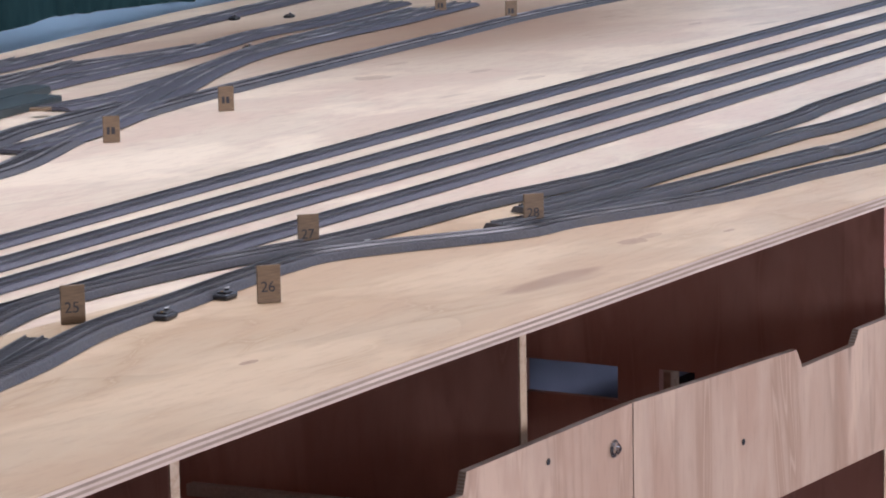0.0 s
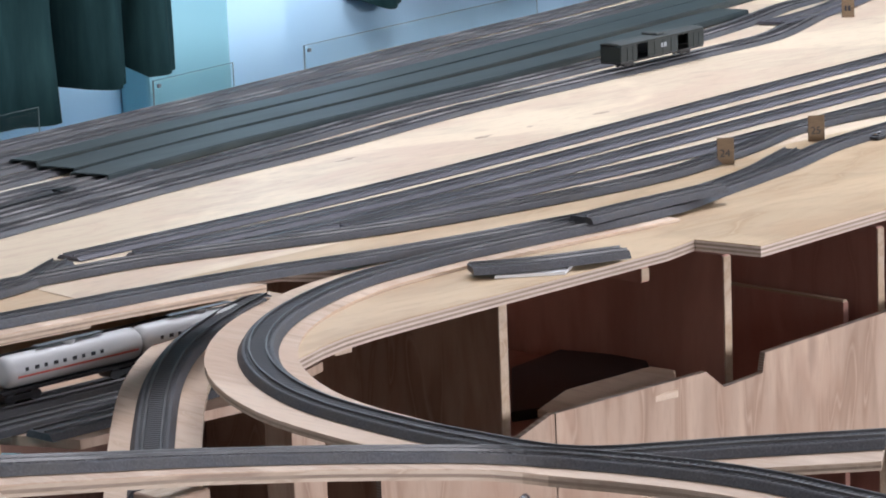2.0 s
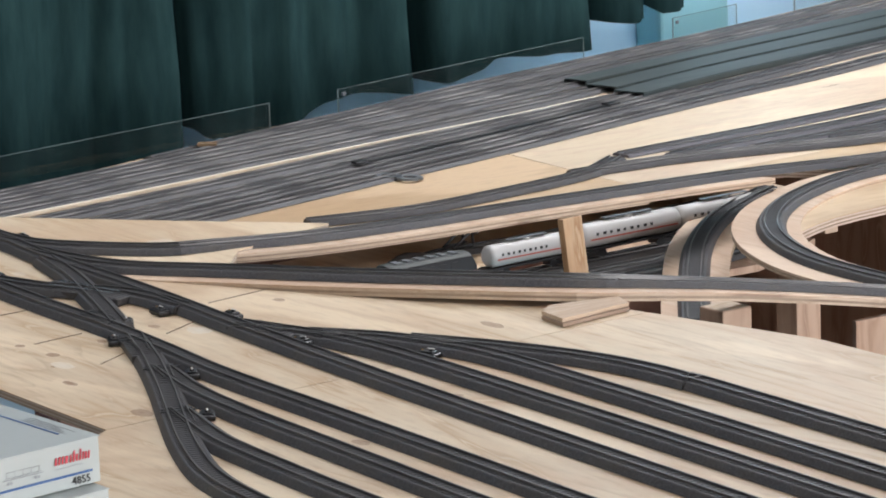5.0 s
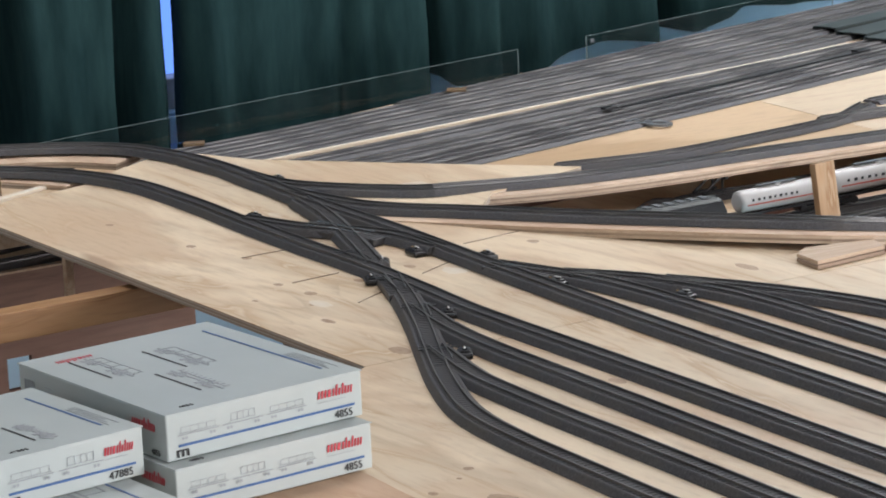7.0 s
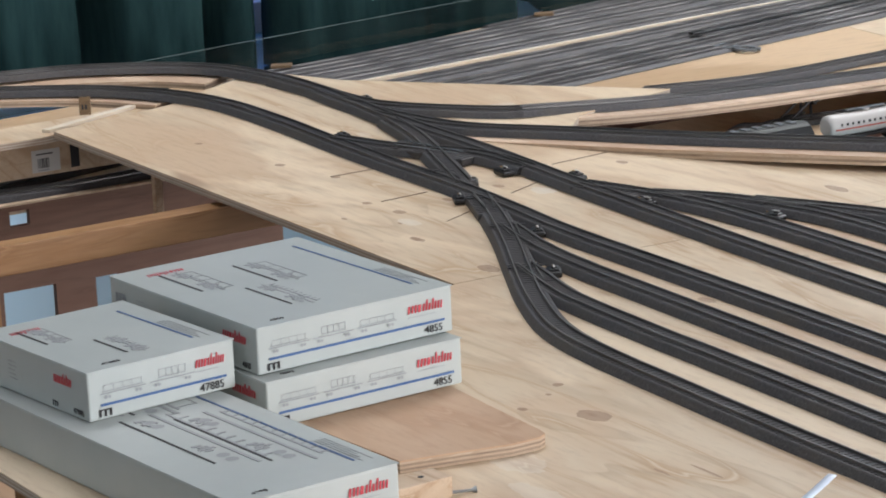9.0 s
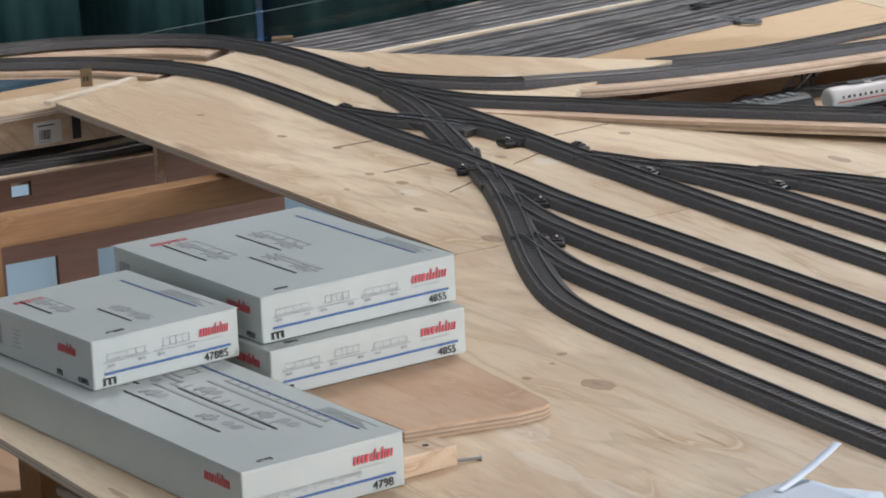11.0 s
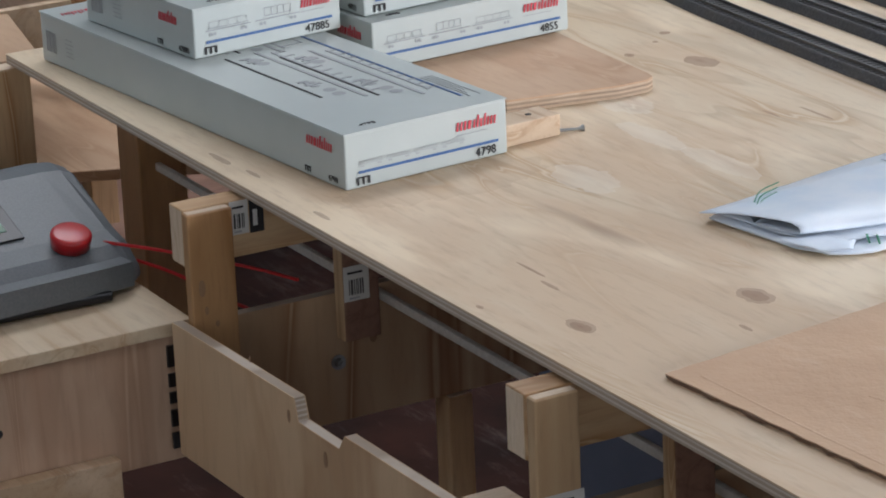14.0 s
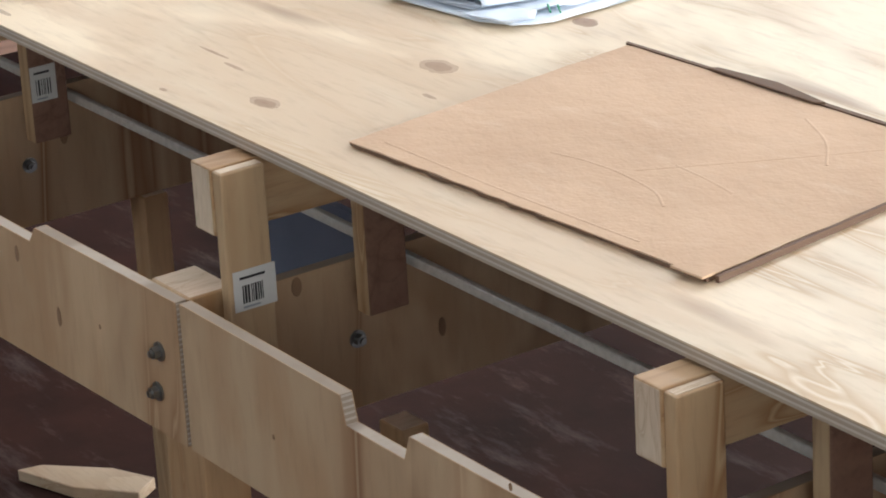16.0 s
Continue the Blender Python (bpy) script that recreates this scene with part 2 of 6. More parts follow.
# The wide faint row is a darker patch beside the long carton, no knot.
NEAR_KNOTS += ((-1.008, 0.497, 0.035, 0.0022, 0.9), (-1.030, 0.465, 0.020, 0.002, 0.8), (-1.07, 0.60, 0.026, 0.0025, 0.7), (-1.264, 0.470, 0.008, 0.006, 0.9), (-1.289, 0.515, 0.005, 0.004, 0.95),
               (-1.233, 0.603, 0.014, 0.006, 0.8), (-1.298, 0.681, 0.006, 0.004, 0.9), (-1.03, 0.14, 0.06, 0.14, 0.16), (-0.603, 0.144, 0.012, 0.003, 0.8), (-0.752, 0.012, 0.006, 0.003, 0.8), (-1.20, 0.018, 0.03, 0.005, 0.7),
               (-1.145, 0.022, 0.02, 0.004, 0.7), (-1.012, 0.017, 0.02, 0.004, 0.7))
# The first four rows are broad pale patches, the others white filler.
FILLERS = ((-1.132, 0.381, 0.05, 0.03, 0.35), (-1.035, 0.347, 0.07, 0.02, 0.35), (-0.968, 0.237, 0.06, 0.03, 0.3), (-0.938, 0.351, 0.08, 0.02, 0.3), (-2.013, 0.977, 0.03, 0.02, 0.6), (-1.981, 0.769, 0.03, 0.014, 0.55), (-2.483, 1.212, 0.025, 0.03, 0.5), (-2.447, 0.974, 0.02, 0.012, 0.4))
FAR_KNOTS = ((-3.993, 6.285, 0.016, 0.05, 0.4), (-3.778, 6.227, 0.018, 0.05, 0.45), (-3.631, 6.159, 0.02, 0.06, 0.4), (-4.113, 7.326, 0.012, 0.05, 0.45), 
              (-3.856, 7.242, 0.012, 0.04, 0.55), (-2.580, 4.623, 0.012, 0.04, 0.5), (-2.513, 4.703, 0.006, 0.02, 0.8), (-4.898, 7.043, 0.01, 0.02, 0.8), 
              (-3.367, 3.322, 0.005, 0.02, 0.9), (-3.334, 3.601, 0.005, 0.012, 0.9),)
FAR_KNOTS += ((-3.340, 3.706, 0.005, 0.012, 0.9), (-3.335, 3.877, 0.008, 0.03, 0.8), (-2.857, 2.491, 0.008, 0.02, 0.6), (-3.598, 4.237, 0.005, 0.02, 0.8), 
              (-3.02, 2.33, 0.03, 0.05, 0.6), (-3.33, 3.58, 0.012, 0.02, 0.9), (-3.36, 3.3, 0.006, 0.03, 0.8), (-3.9, 6.05, 0.04, 0.06, 0.5), 
              (-2.58, 4.58, 0.02, 0.035, 0.7), (-2.56, 3.75, 0.008, 0.02, 0.9),)
ply = wood("plywood_veneer", PLY_PALE, PLY_MID, PLY_DARK, "x", 0.5, NEAR_KNOTS, FILLERS, shift=0.0, warm=(0.545, 0.395, 0.255), scatter=0.55, figure=0.95, wide=6.0)
ply_far = wood("plywood_veneer_far", PLY_PALE, (0.56, 0.42, 0.30), PLY_DARK, "y", 0.5, FAR_KNOTS, shift=2.0, warm=(0.59, 0.44, 0.315), scatter=0.35, figure=0.6, wide=4.5)
ply_mid = wood("plywood_veneer_mid", (0.55, 0.405, 0.255), (0.45, 0.30, 0.165), PLY_DARK, "y", 0.5, FAR_KNOTS, shift=2.0, warm=(0.49, 0.33, 0.185), scatter=0.35, figure=0.7, wide=4.0)
ply_front = wood("plywood_veneer_front", (0.49, 0.36, 0.215), (0.40, 0.265, 0.135), PLY_DARK, "y", 0.5, FAR_KNOTS, shift=2.0, warm=(0.45, 0.30, 0.165), scatter=0.35, figure=0.7, wide=4.0)
ply_small = wood("plywood_offcut", (0.58, 0.44, 0.315), (0.46, 0.31, 0.20), PLY_DARK, "x", 0.55, warm=(0.52, 0.355, 0.235))
ply_panel = wood("plywood_panel", (0.49, 0.345, 0.24), (0.36, 0.225, 0.145), (0.13, 0.065, 0.042), "z", 0.6, band=0.5, pores=0.2, warm=(0.42, 0.265, 0.175), scatter=1.0, figure=0.7, wide=7.0)
ply_apron = wood("plywood_apron", (0.49, 0.345, 0.21), (0.33, 0.19, 0.10), (0.10, 0.05, 0.028), "z", 0.6, band=0.45, pores=0.16, warm=(0.42, 0.26, 0.14), scatter=1.3, figure=0.95, wide=6.0)
ply_red = wood("plywood_reddish", (0.54, 0.29, 0.22), (0.40, 0.19, 0.14), (0.12, 0.045, 0.035), "z", 0.5, band=0.5, pores=0.1, warm=(0.48, 0.23, 0.17), figure=0.4, wide=5.0)
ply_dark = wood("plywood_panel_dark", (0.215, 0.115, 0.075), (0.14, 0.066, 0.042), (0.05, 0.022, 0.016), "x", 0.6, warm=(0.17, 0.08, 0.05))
pine_orange = wood("orange_pine", (0.40, 0.225, 0.098), (0.27, 0.135, 0.05), (0.10, 0.045, 0.02), "z", 0.5, band=0.7, warm=(0.33, 0.165, 0.06), figure=0.9)
ply_orange = wood("plywood_offcut_orange", (0.50, 0.335, 0.21), (0.40, 0.24, 0.135), PLY_DARK, "x", 0.55, warm=(0.43, 0.265, 0.155), figure=0.6, wide=5.0)
pine = wood("pine_batten", (0.48, 0.335, 0.19), (0.34, 0.195, 0.09), (0.13, 0.06, 0.028), "z", 0.55, band=0.7, warm=(0.42, 0.24, 0.11), scatter=1.3, figure=0.9)
pine_rail = wood("pine_rail", (0.55, 0.42, 0.29), (0.40, 0.26, 0.15), (0.15, 0.075, 0.035), "x", 0.55, band=0.8, warm=(0.47, 0.33, 0.2))
end_grain = wood("end_grain", (0.60, 0.48, 0.35), (0.42, 0.30, 0.19), (0.2, 0.11, 0.06), "y", 0.7, band=6.0)


def layered(name):
    """Cut plywood edge: alternating light and dark plies."""
    m = material(name, 0.65)
    v = place(m, (1, 1, 1))
    sep = node(m, "ShaderNodeSeparateXYZ")
    wire(m, v, sep.inputs[0])
    k = node(m, "ShaderNodeMath")
    k.operation = "MULTIPLY"
    k.inputs[1].default_value = 2 * math.pi / 0.0038
    wire(m, sep.outputs["Z"], k.inputs[0])
    s = node(m, "ShaderNodeMath")
    s.operation = "SINE"
    wire(m, k.outputs[0], s.inputs[0])
    grain = noise_at(m, place(m, (40, 40, 300)), 1.0, 3.0)
    c = ramp(m, s.outputs[0], ((0.18, (0.36, 0.285, 0.215)), (0.42, (0.52, 0.44, 0.355))))
    c = mix(m, ramp(m, grain, ((0.5, grey(0)), (0.85, grey(0.4)))), c, (0.25, 0.16, 0.10))
    return finish(m, c, grain, 0.3, 0.0005)


ply_edge = layered("plywood_edge")
ply_layer = wood("plywood_layer", (0.56, 0.44, 0.32), (0.42, 0.30, 0.20), (0.2, 0.12, 0.08), "y", 0.65, warm=(0.48, 0.35, 0.24))
ply_layer_pale = wood("plywood_layer_pale", (0.60, 0.48, 0.38), (0.50, 0.38, 0.28), (0.3, 0.2, 0.14), "y", 0.65, warm=(0.58, 0.44, 0.34))
ply_layer_dark = wood("plywood_layer_dark", (0.33, 0.245, 0.175), (0.25, 0.175, 0.12), (0.1, 0.06, 0.04), "y", 0.7, warm=(0.26, 0.18, 0.125))

roadbed = material("track_roadbed", 0.52)
roadbed.node_tree.nodes["Principled BSDF"].inputs["IOR"].default_value = 1.38
_v = place(roadbed, (1, 1, 1))
_g = noise_at(roadbed, _v, 420.0, 2.0, 0.6)
_b = noise_at(roadbed, _v, 14.0, 3.0)
_c = ramp(roadbed, _g, ((0.3, (0.038, 0.037, 0.039)), (0.62, (0.074, 0.072, 0.075)), (0.8, (0.125, 0.122, 0.121))))
_c = mix(roadbed, ramp(roadbed, _b, ((0.45, grey(0)), (0.75, grey(0.5)))), _c, (0.085, 0.075, 0.06))
finish(roadbed, _c, _g, 0.35, 0.0008)

# Paler, bluer copy of the roadbed: grazing reflection on far tracks put into colour.
roadbed_far_sheen = material("far_track_roadbed_sheen", 0.46)
_g = noise_at(roadbed_far_sheen, place(roadbed_far_sheen, (1, 1, 1)), 380.0, 2.0, 0.6)
_b = noise_at(roadbed_far_sheen, place(roadbed_far_sheen, (1, 1, 1)), 6.0, 4.0)
_c = ramp(roadbed_far_sheen, _g, ((0.3, (0.052, 0.049, 0.057)), (0.65, (0.094, 0.089, 0.102)), (0.85, (0.14, 0.134, 0.147))))
_c = mix(roadbed_far_sheen, ramp(roadbed_far_sheen, _b, ((0.45, grey(0)), (0.7, grey(0.45)))), _c, (0.065, 0.062, 0.062))
finish(roadbed_far_sheen, _c, _g, 0.3, 0.0008)
roadbed_far_sheen.node_tree.nodes["Principled BSDF"].inputs["IOR"].default_value = 1.36

sleeper_mat = material("track_sleeper", 0.5, 0, (0.066, 0.063, 0.063))
rail_mat = material("rail_steel", 0.45, 0.6)
_c = ramp(rail_mat, noise_at(rail_mat, place(rail_mat, (1, 1, 1)), 9.0, 3.0), ((0.35, (0.075, 0.072, 0.070)), (0.7, (0.15, 0.145, 0.14))))
finish(rail_mat, _c)
# Paler, less metallic copy of the rail colour for the back tracks.
rail_pale = material("pale_rail", 0.45, 0.3)
_c = ramp(rail_pale, noise_at(rail_pale, place(rail_pale, (1, 1, 1)), 7.0, 3.0), ((0.42, (0.10, 0.097, 0.095)), (0.72, (0.38, 0.365, 0.35))))
finish(rail_pale, _c)
black_plastic = material("black_plastic", 0.35, 0, (0.012, 0.012, 0.013))
brass = material("dull_brass", 0.4, 0.8, (0.35, 0.22, 0.08))

cover_mat = material("grey_green_card", 0.55)
_n = noise_at(cover_mat, place(cover_mat, (30, 2, 30)), 2.0, 4.0)
finish(cover_mat, ramp(cover_mat, _n, ((0.3, (0.022, 0.033, 0.033)), (0.7, (0.042, 0.056, 0.055)))), _n, 0.1)

wall_mat = material("blue_wall_paint", 0.55)
_n = noise_at(wall_mat, place(wall_mat, (1, 1, 1)), 1.2, 4.0)
_f = noise_at(wall_mat, place(wall_mat, (1, 1, 1)), 90.0, 2.0)
finish(wall_mat, ramp(wall_mat, _n, ((0.3, (0.50, 0.75, 0.92)), (0.7, (0.58, 0.80, 0.94)))), _f, 0.1)
teal_mat = material("teal_wall_paint", 0.55)
_n = noise_at(teal_mat, place(teal_mat, (1, 1, 1)), 1.2, 4.0)
finish(teal_mat, ramp(teal_mat, _n, ((0.3, (0.24, 0.50, 0.56)), (0.7, (0.30, 0.57, 0.63)))))
white_wall = material("white_wall_paint", 0.7)
_n = noise_at(white_wall, place(white_wall, (1, 1, 1)), 1.5, 4.0)
finish(white_wall, ramp(white_wall, _n, ((0.3, grey(0.68)), (0.7, grey(0.76)))))

velvet = material("green_velvet", 0.85)
_n = noise_at(velvet, place(velvet, (6, 6, 1.2)), 5.0, 5.0, 0.6)
finish(velvet, ramp(velvet, _n, ((0.25, (0.0090, 0.0235, 0.0255)), (0.75, (0.0215, 0.0500, 0.0490)))), _n, 0.25, 0.004)
velvet.node_tree.nodes["Principled BSDF"].inputs["IOR"].default_value = 1.12

floor_mat = material("dark_floor", 0.7)
floor_mat.node_tree.nodes["Principled BSDF"].inputs["IOR"].default_value = 1.22
_v = place(floor_mat, (1, 1, 1))
_n = noise_at(floor_mat, _v, 5.0, 6.0, 0.65)
_s = noise_at(floor_mat, place(floor_mat, (1.3, 5.5, 1), 0.5), 3.0, 7.0, 0.72)
_c = ramp(floor_mat, _n, ((0.3, (0.014, 0.0052, 0.0035)), (0.7, (0.046, 0.0160, 0.0105))))
_c = mix(floor_mat, ramp(floor_mat, _s, ((0.56, grey(0)), (0.76, grey(0.28)))), _c, (0.30, 0.25, 0.235))
_k = noise_at(floor_mat, place(floor_mat, (4, 15, 1), 0.5, 1.3), 2.2, 6.0, 0.75)
_c = mix(floor_mat, ramp(floor_mat, _k, ((0.57, grey(0)), (0.70, grey(0.2)))), _c, (0.24, 0.16, 0.135))
finish(floor_mat, _c, _s, 0.15)

card_white = material("white_box_card", 0.38)
_n = noise_at(card_white, place(card_white, (1, 1, 1)), 7.0, 4.0)
finish(card_white, ramp(card_white, _n, ((0.3, (0.38, 0.42, 0.405)), (0.7, (0.44, 0.475, 0.455)))))
ink_red = material("red_ink", 0.5, 0, (0.50, 0.035, 0.055))
ink_blue = material("blue_ink", 0.5, 0, (0.035, 0.10, 0.26))
ink_black = material("black_ink", 0.75, 0, (0.02, 0.019, 0.02))
ink_grey = material("grey_ink", 0.5, 0, (0.30, 0.315, 0.325))

cardboard = material("brown_cardboard", 0.75)
_v = place(cardboard, (1, 1, 1))
_n = noise_at(cardboard, _v, 6.0, 4.0)
_w = noise_at(cardboard, place(cardboard, (1, 1, 1), 0.3), 9.0, 6.0, 0.7)
_c = ramp(cardboard, _n, ((0.3, (0.46, 0.30, 0.185)), (0.7, (0.56, 0.38, 0.245))))
_k = noise_at(cardboard, place(cardboard, (3, 14, 3), 0.25), 3.0, 5.0, 0.7, 0.8)
_c = mix(cardboard, ramp(cardboard, _k, ((0.56, grey(0)), (0.72, grey(0.4)))), _c, (0.60, 0.44, 0.31))
_d = noise_at(cardboard, place(cardboard, (1, 1, 1), 0.7, 2.0), 3.5, 6.0, 0.7)
_c = mix(cardboard, ramp(cardboard, _d, ((0.54, grey(0)), (0.72, grey(0.4)))), _c, (0.40, 0.25, 0.15))
finish(cardboard, _c, _w, 0.42, 0.01)
cardboard_edge = material("cardboard_edge", 0.8, 0, (0.13, 0.075, 0.045))

paper = material("printed_film", 0.35)
_n = noise_at(paper, place(paper, (1, 1, 1)), 18.0, 4.0)
finish(paper, ramp(paper, _n, ((0.3, (0.60, 0.69, 0.80)), (0.7, (0.76, 0.80, 0.85)))), _n, 0.25, 0.002)
ink_green = material("green_ink", 0.5, 0, (0.03, 0.22, 0.12))

acrylic = material("clear_acrylic", 0.03)
_p = acrylic.node_tree.nodes["Principled BSDF"]
_p.inputs["Transmission Weight"].default_value = 1.0
_p.inputs["IOR"].default_value = 1.3
_p.inputs["Base Color"].default_value = (0.93, 0.97, 0.96, 1)
acrylic_edge = material("acrylic_edge", 0.2, 0, (0.16, 0.21, 0.21))

steel = material("zinc_plated", 0.34, 1.0, (0.27, 0.28, 0.28))
plastic_grey = material("grey_plastic", 0.42)
_n = noise_at(plastic_grey, place(plastic_grey, (1, 1, 1)), 500.0, 2.0)
finish(plastic_grey, ramp(plastic_grey, _n, ((0.3, (0.115, 0.128, 0.138)), (0.7, (0.145, 0.158, 0.168)))), _n, 0.1, 0.0003)
plastic_light = material("light_grey_plastic", 0.45, 0, (0.30, 0.32, 0.33))
red_knob = material("red_plastic", 0.3, 0, (0.42, 0.012, 0.015))
screen_mat = material("green_display", 0.5, 0, (0.17, 0.25, 0.18))
label_white = material("white_label", 0.5, 0, (0.56, 0.55, 0.52))
bright_zinc = material("bright_zinc", 0.22, 1.0, (0.72, 0.73, 0.74))
wire_red = material("red_wire", 0.4, 0, (0.4, 0.01, 0.012))
tag_wood = material("tag_plywood", 0.6)
_n = noise_at(tag_wood, place(tag_wood, (60, 60, 400)), 1.0, 3.0)
finish(tag_wood, ramp(tag_wood, _n, ((0.3, (0.11, 0.068, 0.032)), (0.7, (0.17, 0.108, 0.052)))))
# Tone of the blue wall in shade, used on the added filler panels.
blue_board = material("blue_grey_filler", 0.6)
_n = noise_at(blue_board, place(blue_board, (1, 1, 1)), 8.0, 4.0)
finish(blue_board, ramp(blue_board, _n, ((0.3, (0.12, 0.135, 0.19)), (0.7, (0.16, 0.175, 0.24)))))
tank_stripe = material("orange_red_stripe", 0.4, 0, (0.42, 0.07, 0.04))
# Pine rails that catch light: their brightness is put into a paler base colour.
rail_lit = material("rail_with_light", 0.6)
_n = noise_at(rail_lit, place(rail_lit, (3, 60, 60)), 3.0, 4.0)
finish(rail_lit, ramp(rail_lit, _n, ((0.3, (0.52, 0.47, 0.41)), (0.7, (0.66, 0.61, 0.54)))))
# Colour of a real pale slat, and of the painted glare strip.
pale_slat_and_glare = material("pale_wood_and_glare", 0.5)
_n = noise_at(pale_slat_and_glare, place(pale_slat_and_glare, (30, 3, 30)), 3.0, 4.0)
finish(pale_slat_and_glare, ramp(pale_slat_and_glare, _n, ((0.3, (0.66, 0.58, 0.46)), (0.7, (0.76, 0.69, 0.57)))))
# Emission added to a panel outside, for the bright slit between the curtains.
outside_glow_mat = material("outside_glow", 1.0, 0, (0.1, 0.1, 0.1))
_p = outside_glow_mat.node_tree.nodes["Principled BSDF"]
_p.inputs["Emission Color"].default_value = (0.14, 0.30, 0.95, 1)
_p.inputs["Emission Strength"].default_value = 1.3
pencil = material("pencil_mark", 0.7, 0, (0.20, 0.15, 0.11))
wagon_green = material("dark_green_wagon", 0.5, 0, (0.016, 0.021, 0.019))
wagon_roof = material("grey_wagon_roof", 0.55, 0, (0.05, 0.056, 0.052))
tank_white = material("silver_grey_tank", 0.4, 0, (0.46, 0.45, 0.43))
loco_black = material("black_loco_paint", 0.35, 0, (0.012, 0.013, 0.015))
loco_red = material("red_loco_paint", 0.4, 0, (0.30, 0.015, 0.02))
knot_mat = material("pine_knot", 0.6)
_n = noise_at(knot_mat, place(knot_mat, (1, 1, 1)), 160.0, 3.0)
finish(knot_mat, ramp(knot_mat, _n, ((0.3, (0.19, 0.105, 0.055)), (0.7, (0.33, 0.205, 0.115)))))

# ---------------------------------------------------------------- the hall
def structure(name, bm, mat, label):
    return tagged(part(name, bm, mat), label, name.split("_")[0], kind="structure")


X0, X1, Y0, Y1 = -4.95, 6.0, -5.0, 11.0
structure("floor", block(X0 - 0.6, X1 + 0.2, Y0 - 0.2, Y1 + 0.2, FLOOR - 0.1, FLOOR), floor_mat, "dark red-brown scuffed hall floor")
bm = bmesh.new()
for a in ((Y0 - 0.15, 1.5, FLOOR, CEIL + 0.1), (2.5, 4.5, FLOOR, CEIL + 0.1), (1.5, 2.5, FLOOR, -0.35), (1.5, 2.5, 1.7, CEIL + 0.1)):
    block(X0 - 0.15, X0, *a, into=bm)
block(-5.5, X0, 4.5, 4.62, FLOOR, CEIL + 0.1, into=bm)
block(-5.5, -5.35, 4.62, Y1 + 0.15, FLOOR, CEIL + 0.1, into=bm)
structure("wall_west", bm, wall_mat, "pale blue painted hall wall with a window")
win = thing("window_1", "white framed window mostly hidden by curtains", "window", kind="structure")
for a in ((1.5, 1.56, -0.35, 1.7), (2.44, 2.5, -0.35, 1.7), (1.56, 2.44, -0.35, -0.28), (1.56, 2.44, 1.63, 1.7), (1.56, 2.44, 0.6, 0.66)):
    part("frame_bar", block(X0 - 0.10, X0 - 0.04, *a, 0.004), white_wall, win)
structure("wall_south", block(X0, X1, Y0 - 0.15, Y0, FLOOR, CEIL + 0.1), white_wall, "plain white painted hall wall")
structure("wall_north", block(X0 - 0.4, X1, Y1, Y1 + 0.15, FLOOR, CEIL + 0.1), wall_mat, "plain pale blue painted hall wall")
# Unseen east wall; its two openings are made for the fill lamps.
bm = bmesh.new()
for a in ((Y0 - 0.15, -4.3, FLOOR, CEIL + 0.1), (-0.9, 3.0, FLOOR, CEIL + 0.1), (8.0, Y1 + 0.15, FLOOR, CEIL + 0.1), (3.0, 8.0, FLOOR, -0.05), (3.0, 8.0, 1.85, CEIL + 0.1),
          (-4.3, -0.9, FLOOR, -0.05), (-4.3, -0.9, 1.85, CEIL + 0.1)):
    block(X1, X1 + 0.15, *a, into=bm)
structure("wall_east", bm, white_wall, "unseen white wall with openings added for the fill lamps")
# Unseen ceiling; its openings are made for the overhead lamps.
bm = bmesh.new()
ys = sorted({Y0 - 0.15, Y1 + 0.15, *(s[1] + d for s in OVERHEAD_LAMPS for d in (-0.95, 0.95))})
xs = sorted({X0 - 0.55, X1 + 0.15, *(s[0] + d for s in OVERHEAD_LAMPS for d in (-0.6, 0.6))})
for ax, bx in zip(xs, xs[1:]):
    for ay, by in zip(ys, ys[1:]):
        mx, my = (ax + bx) / 2, (ay + by) / 2
        if not any(abs(mx - s[0]) < 0.6 and abs(my - s[1]) < 0.95 for s in OVERHEAD_LAMPS):
            block(ax, bx, ay, by, CEIL, CEIL + 0.1, into=bm)
structure("ceiling", bm, white_wall, "unseen white ceiling with openings added for the overhead lamps")
structure("trim_pilaster", block(X0, X0 + 0.10, 4.14, 4.37, FLOOR, CEIL, 0.01), teal_mat, "teal painted pilaster on the hall wall")

# Ledge added in the wall's colour, so that openings show blue further down.
structure("trim_plinth", block(X0, X0 + 0.26, -2.0, 4.3, FLOOR, -0.46, 0.01), wall_mat, "pale blue ledge added to carry the wall's blue lower")


def between(table, y):
    """Eased value at y from rows of (y, value)."""
    for (a, p), (b, q) in zip(table, table[1:]):
        if y <= b:
            t = max(0.0, min(1.0, (y - a) / (b - a)))
            return p + (q - p) * t * t * (3 - 2 * t)
    return table[-1][1]


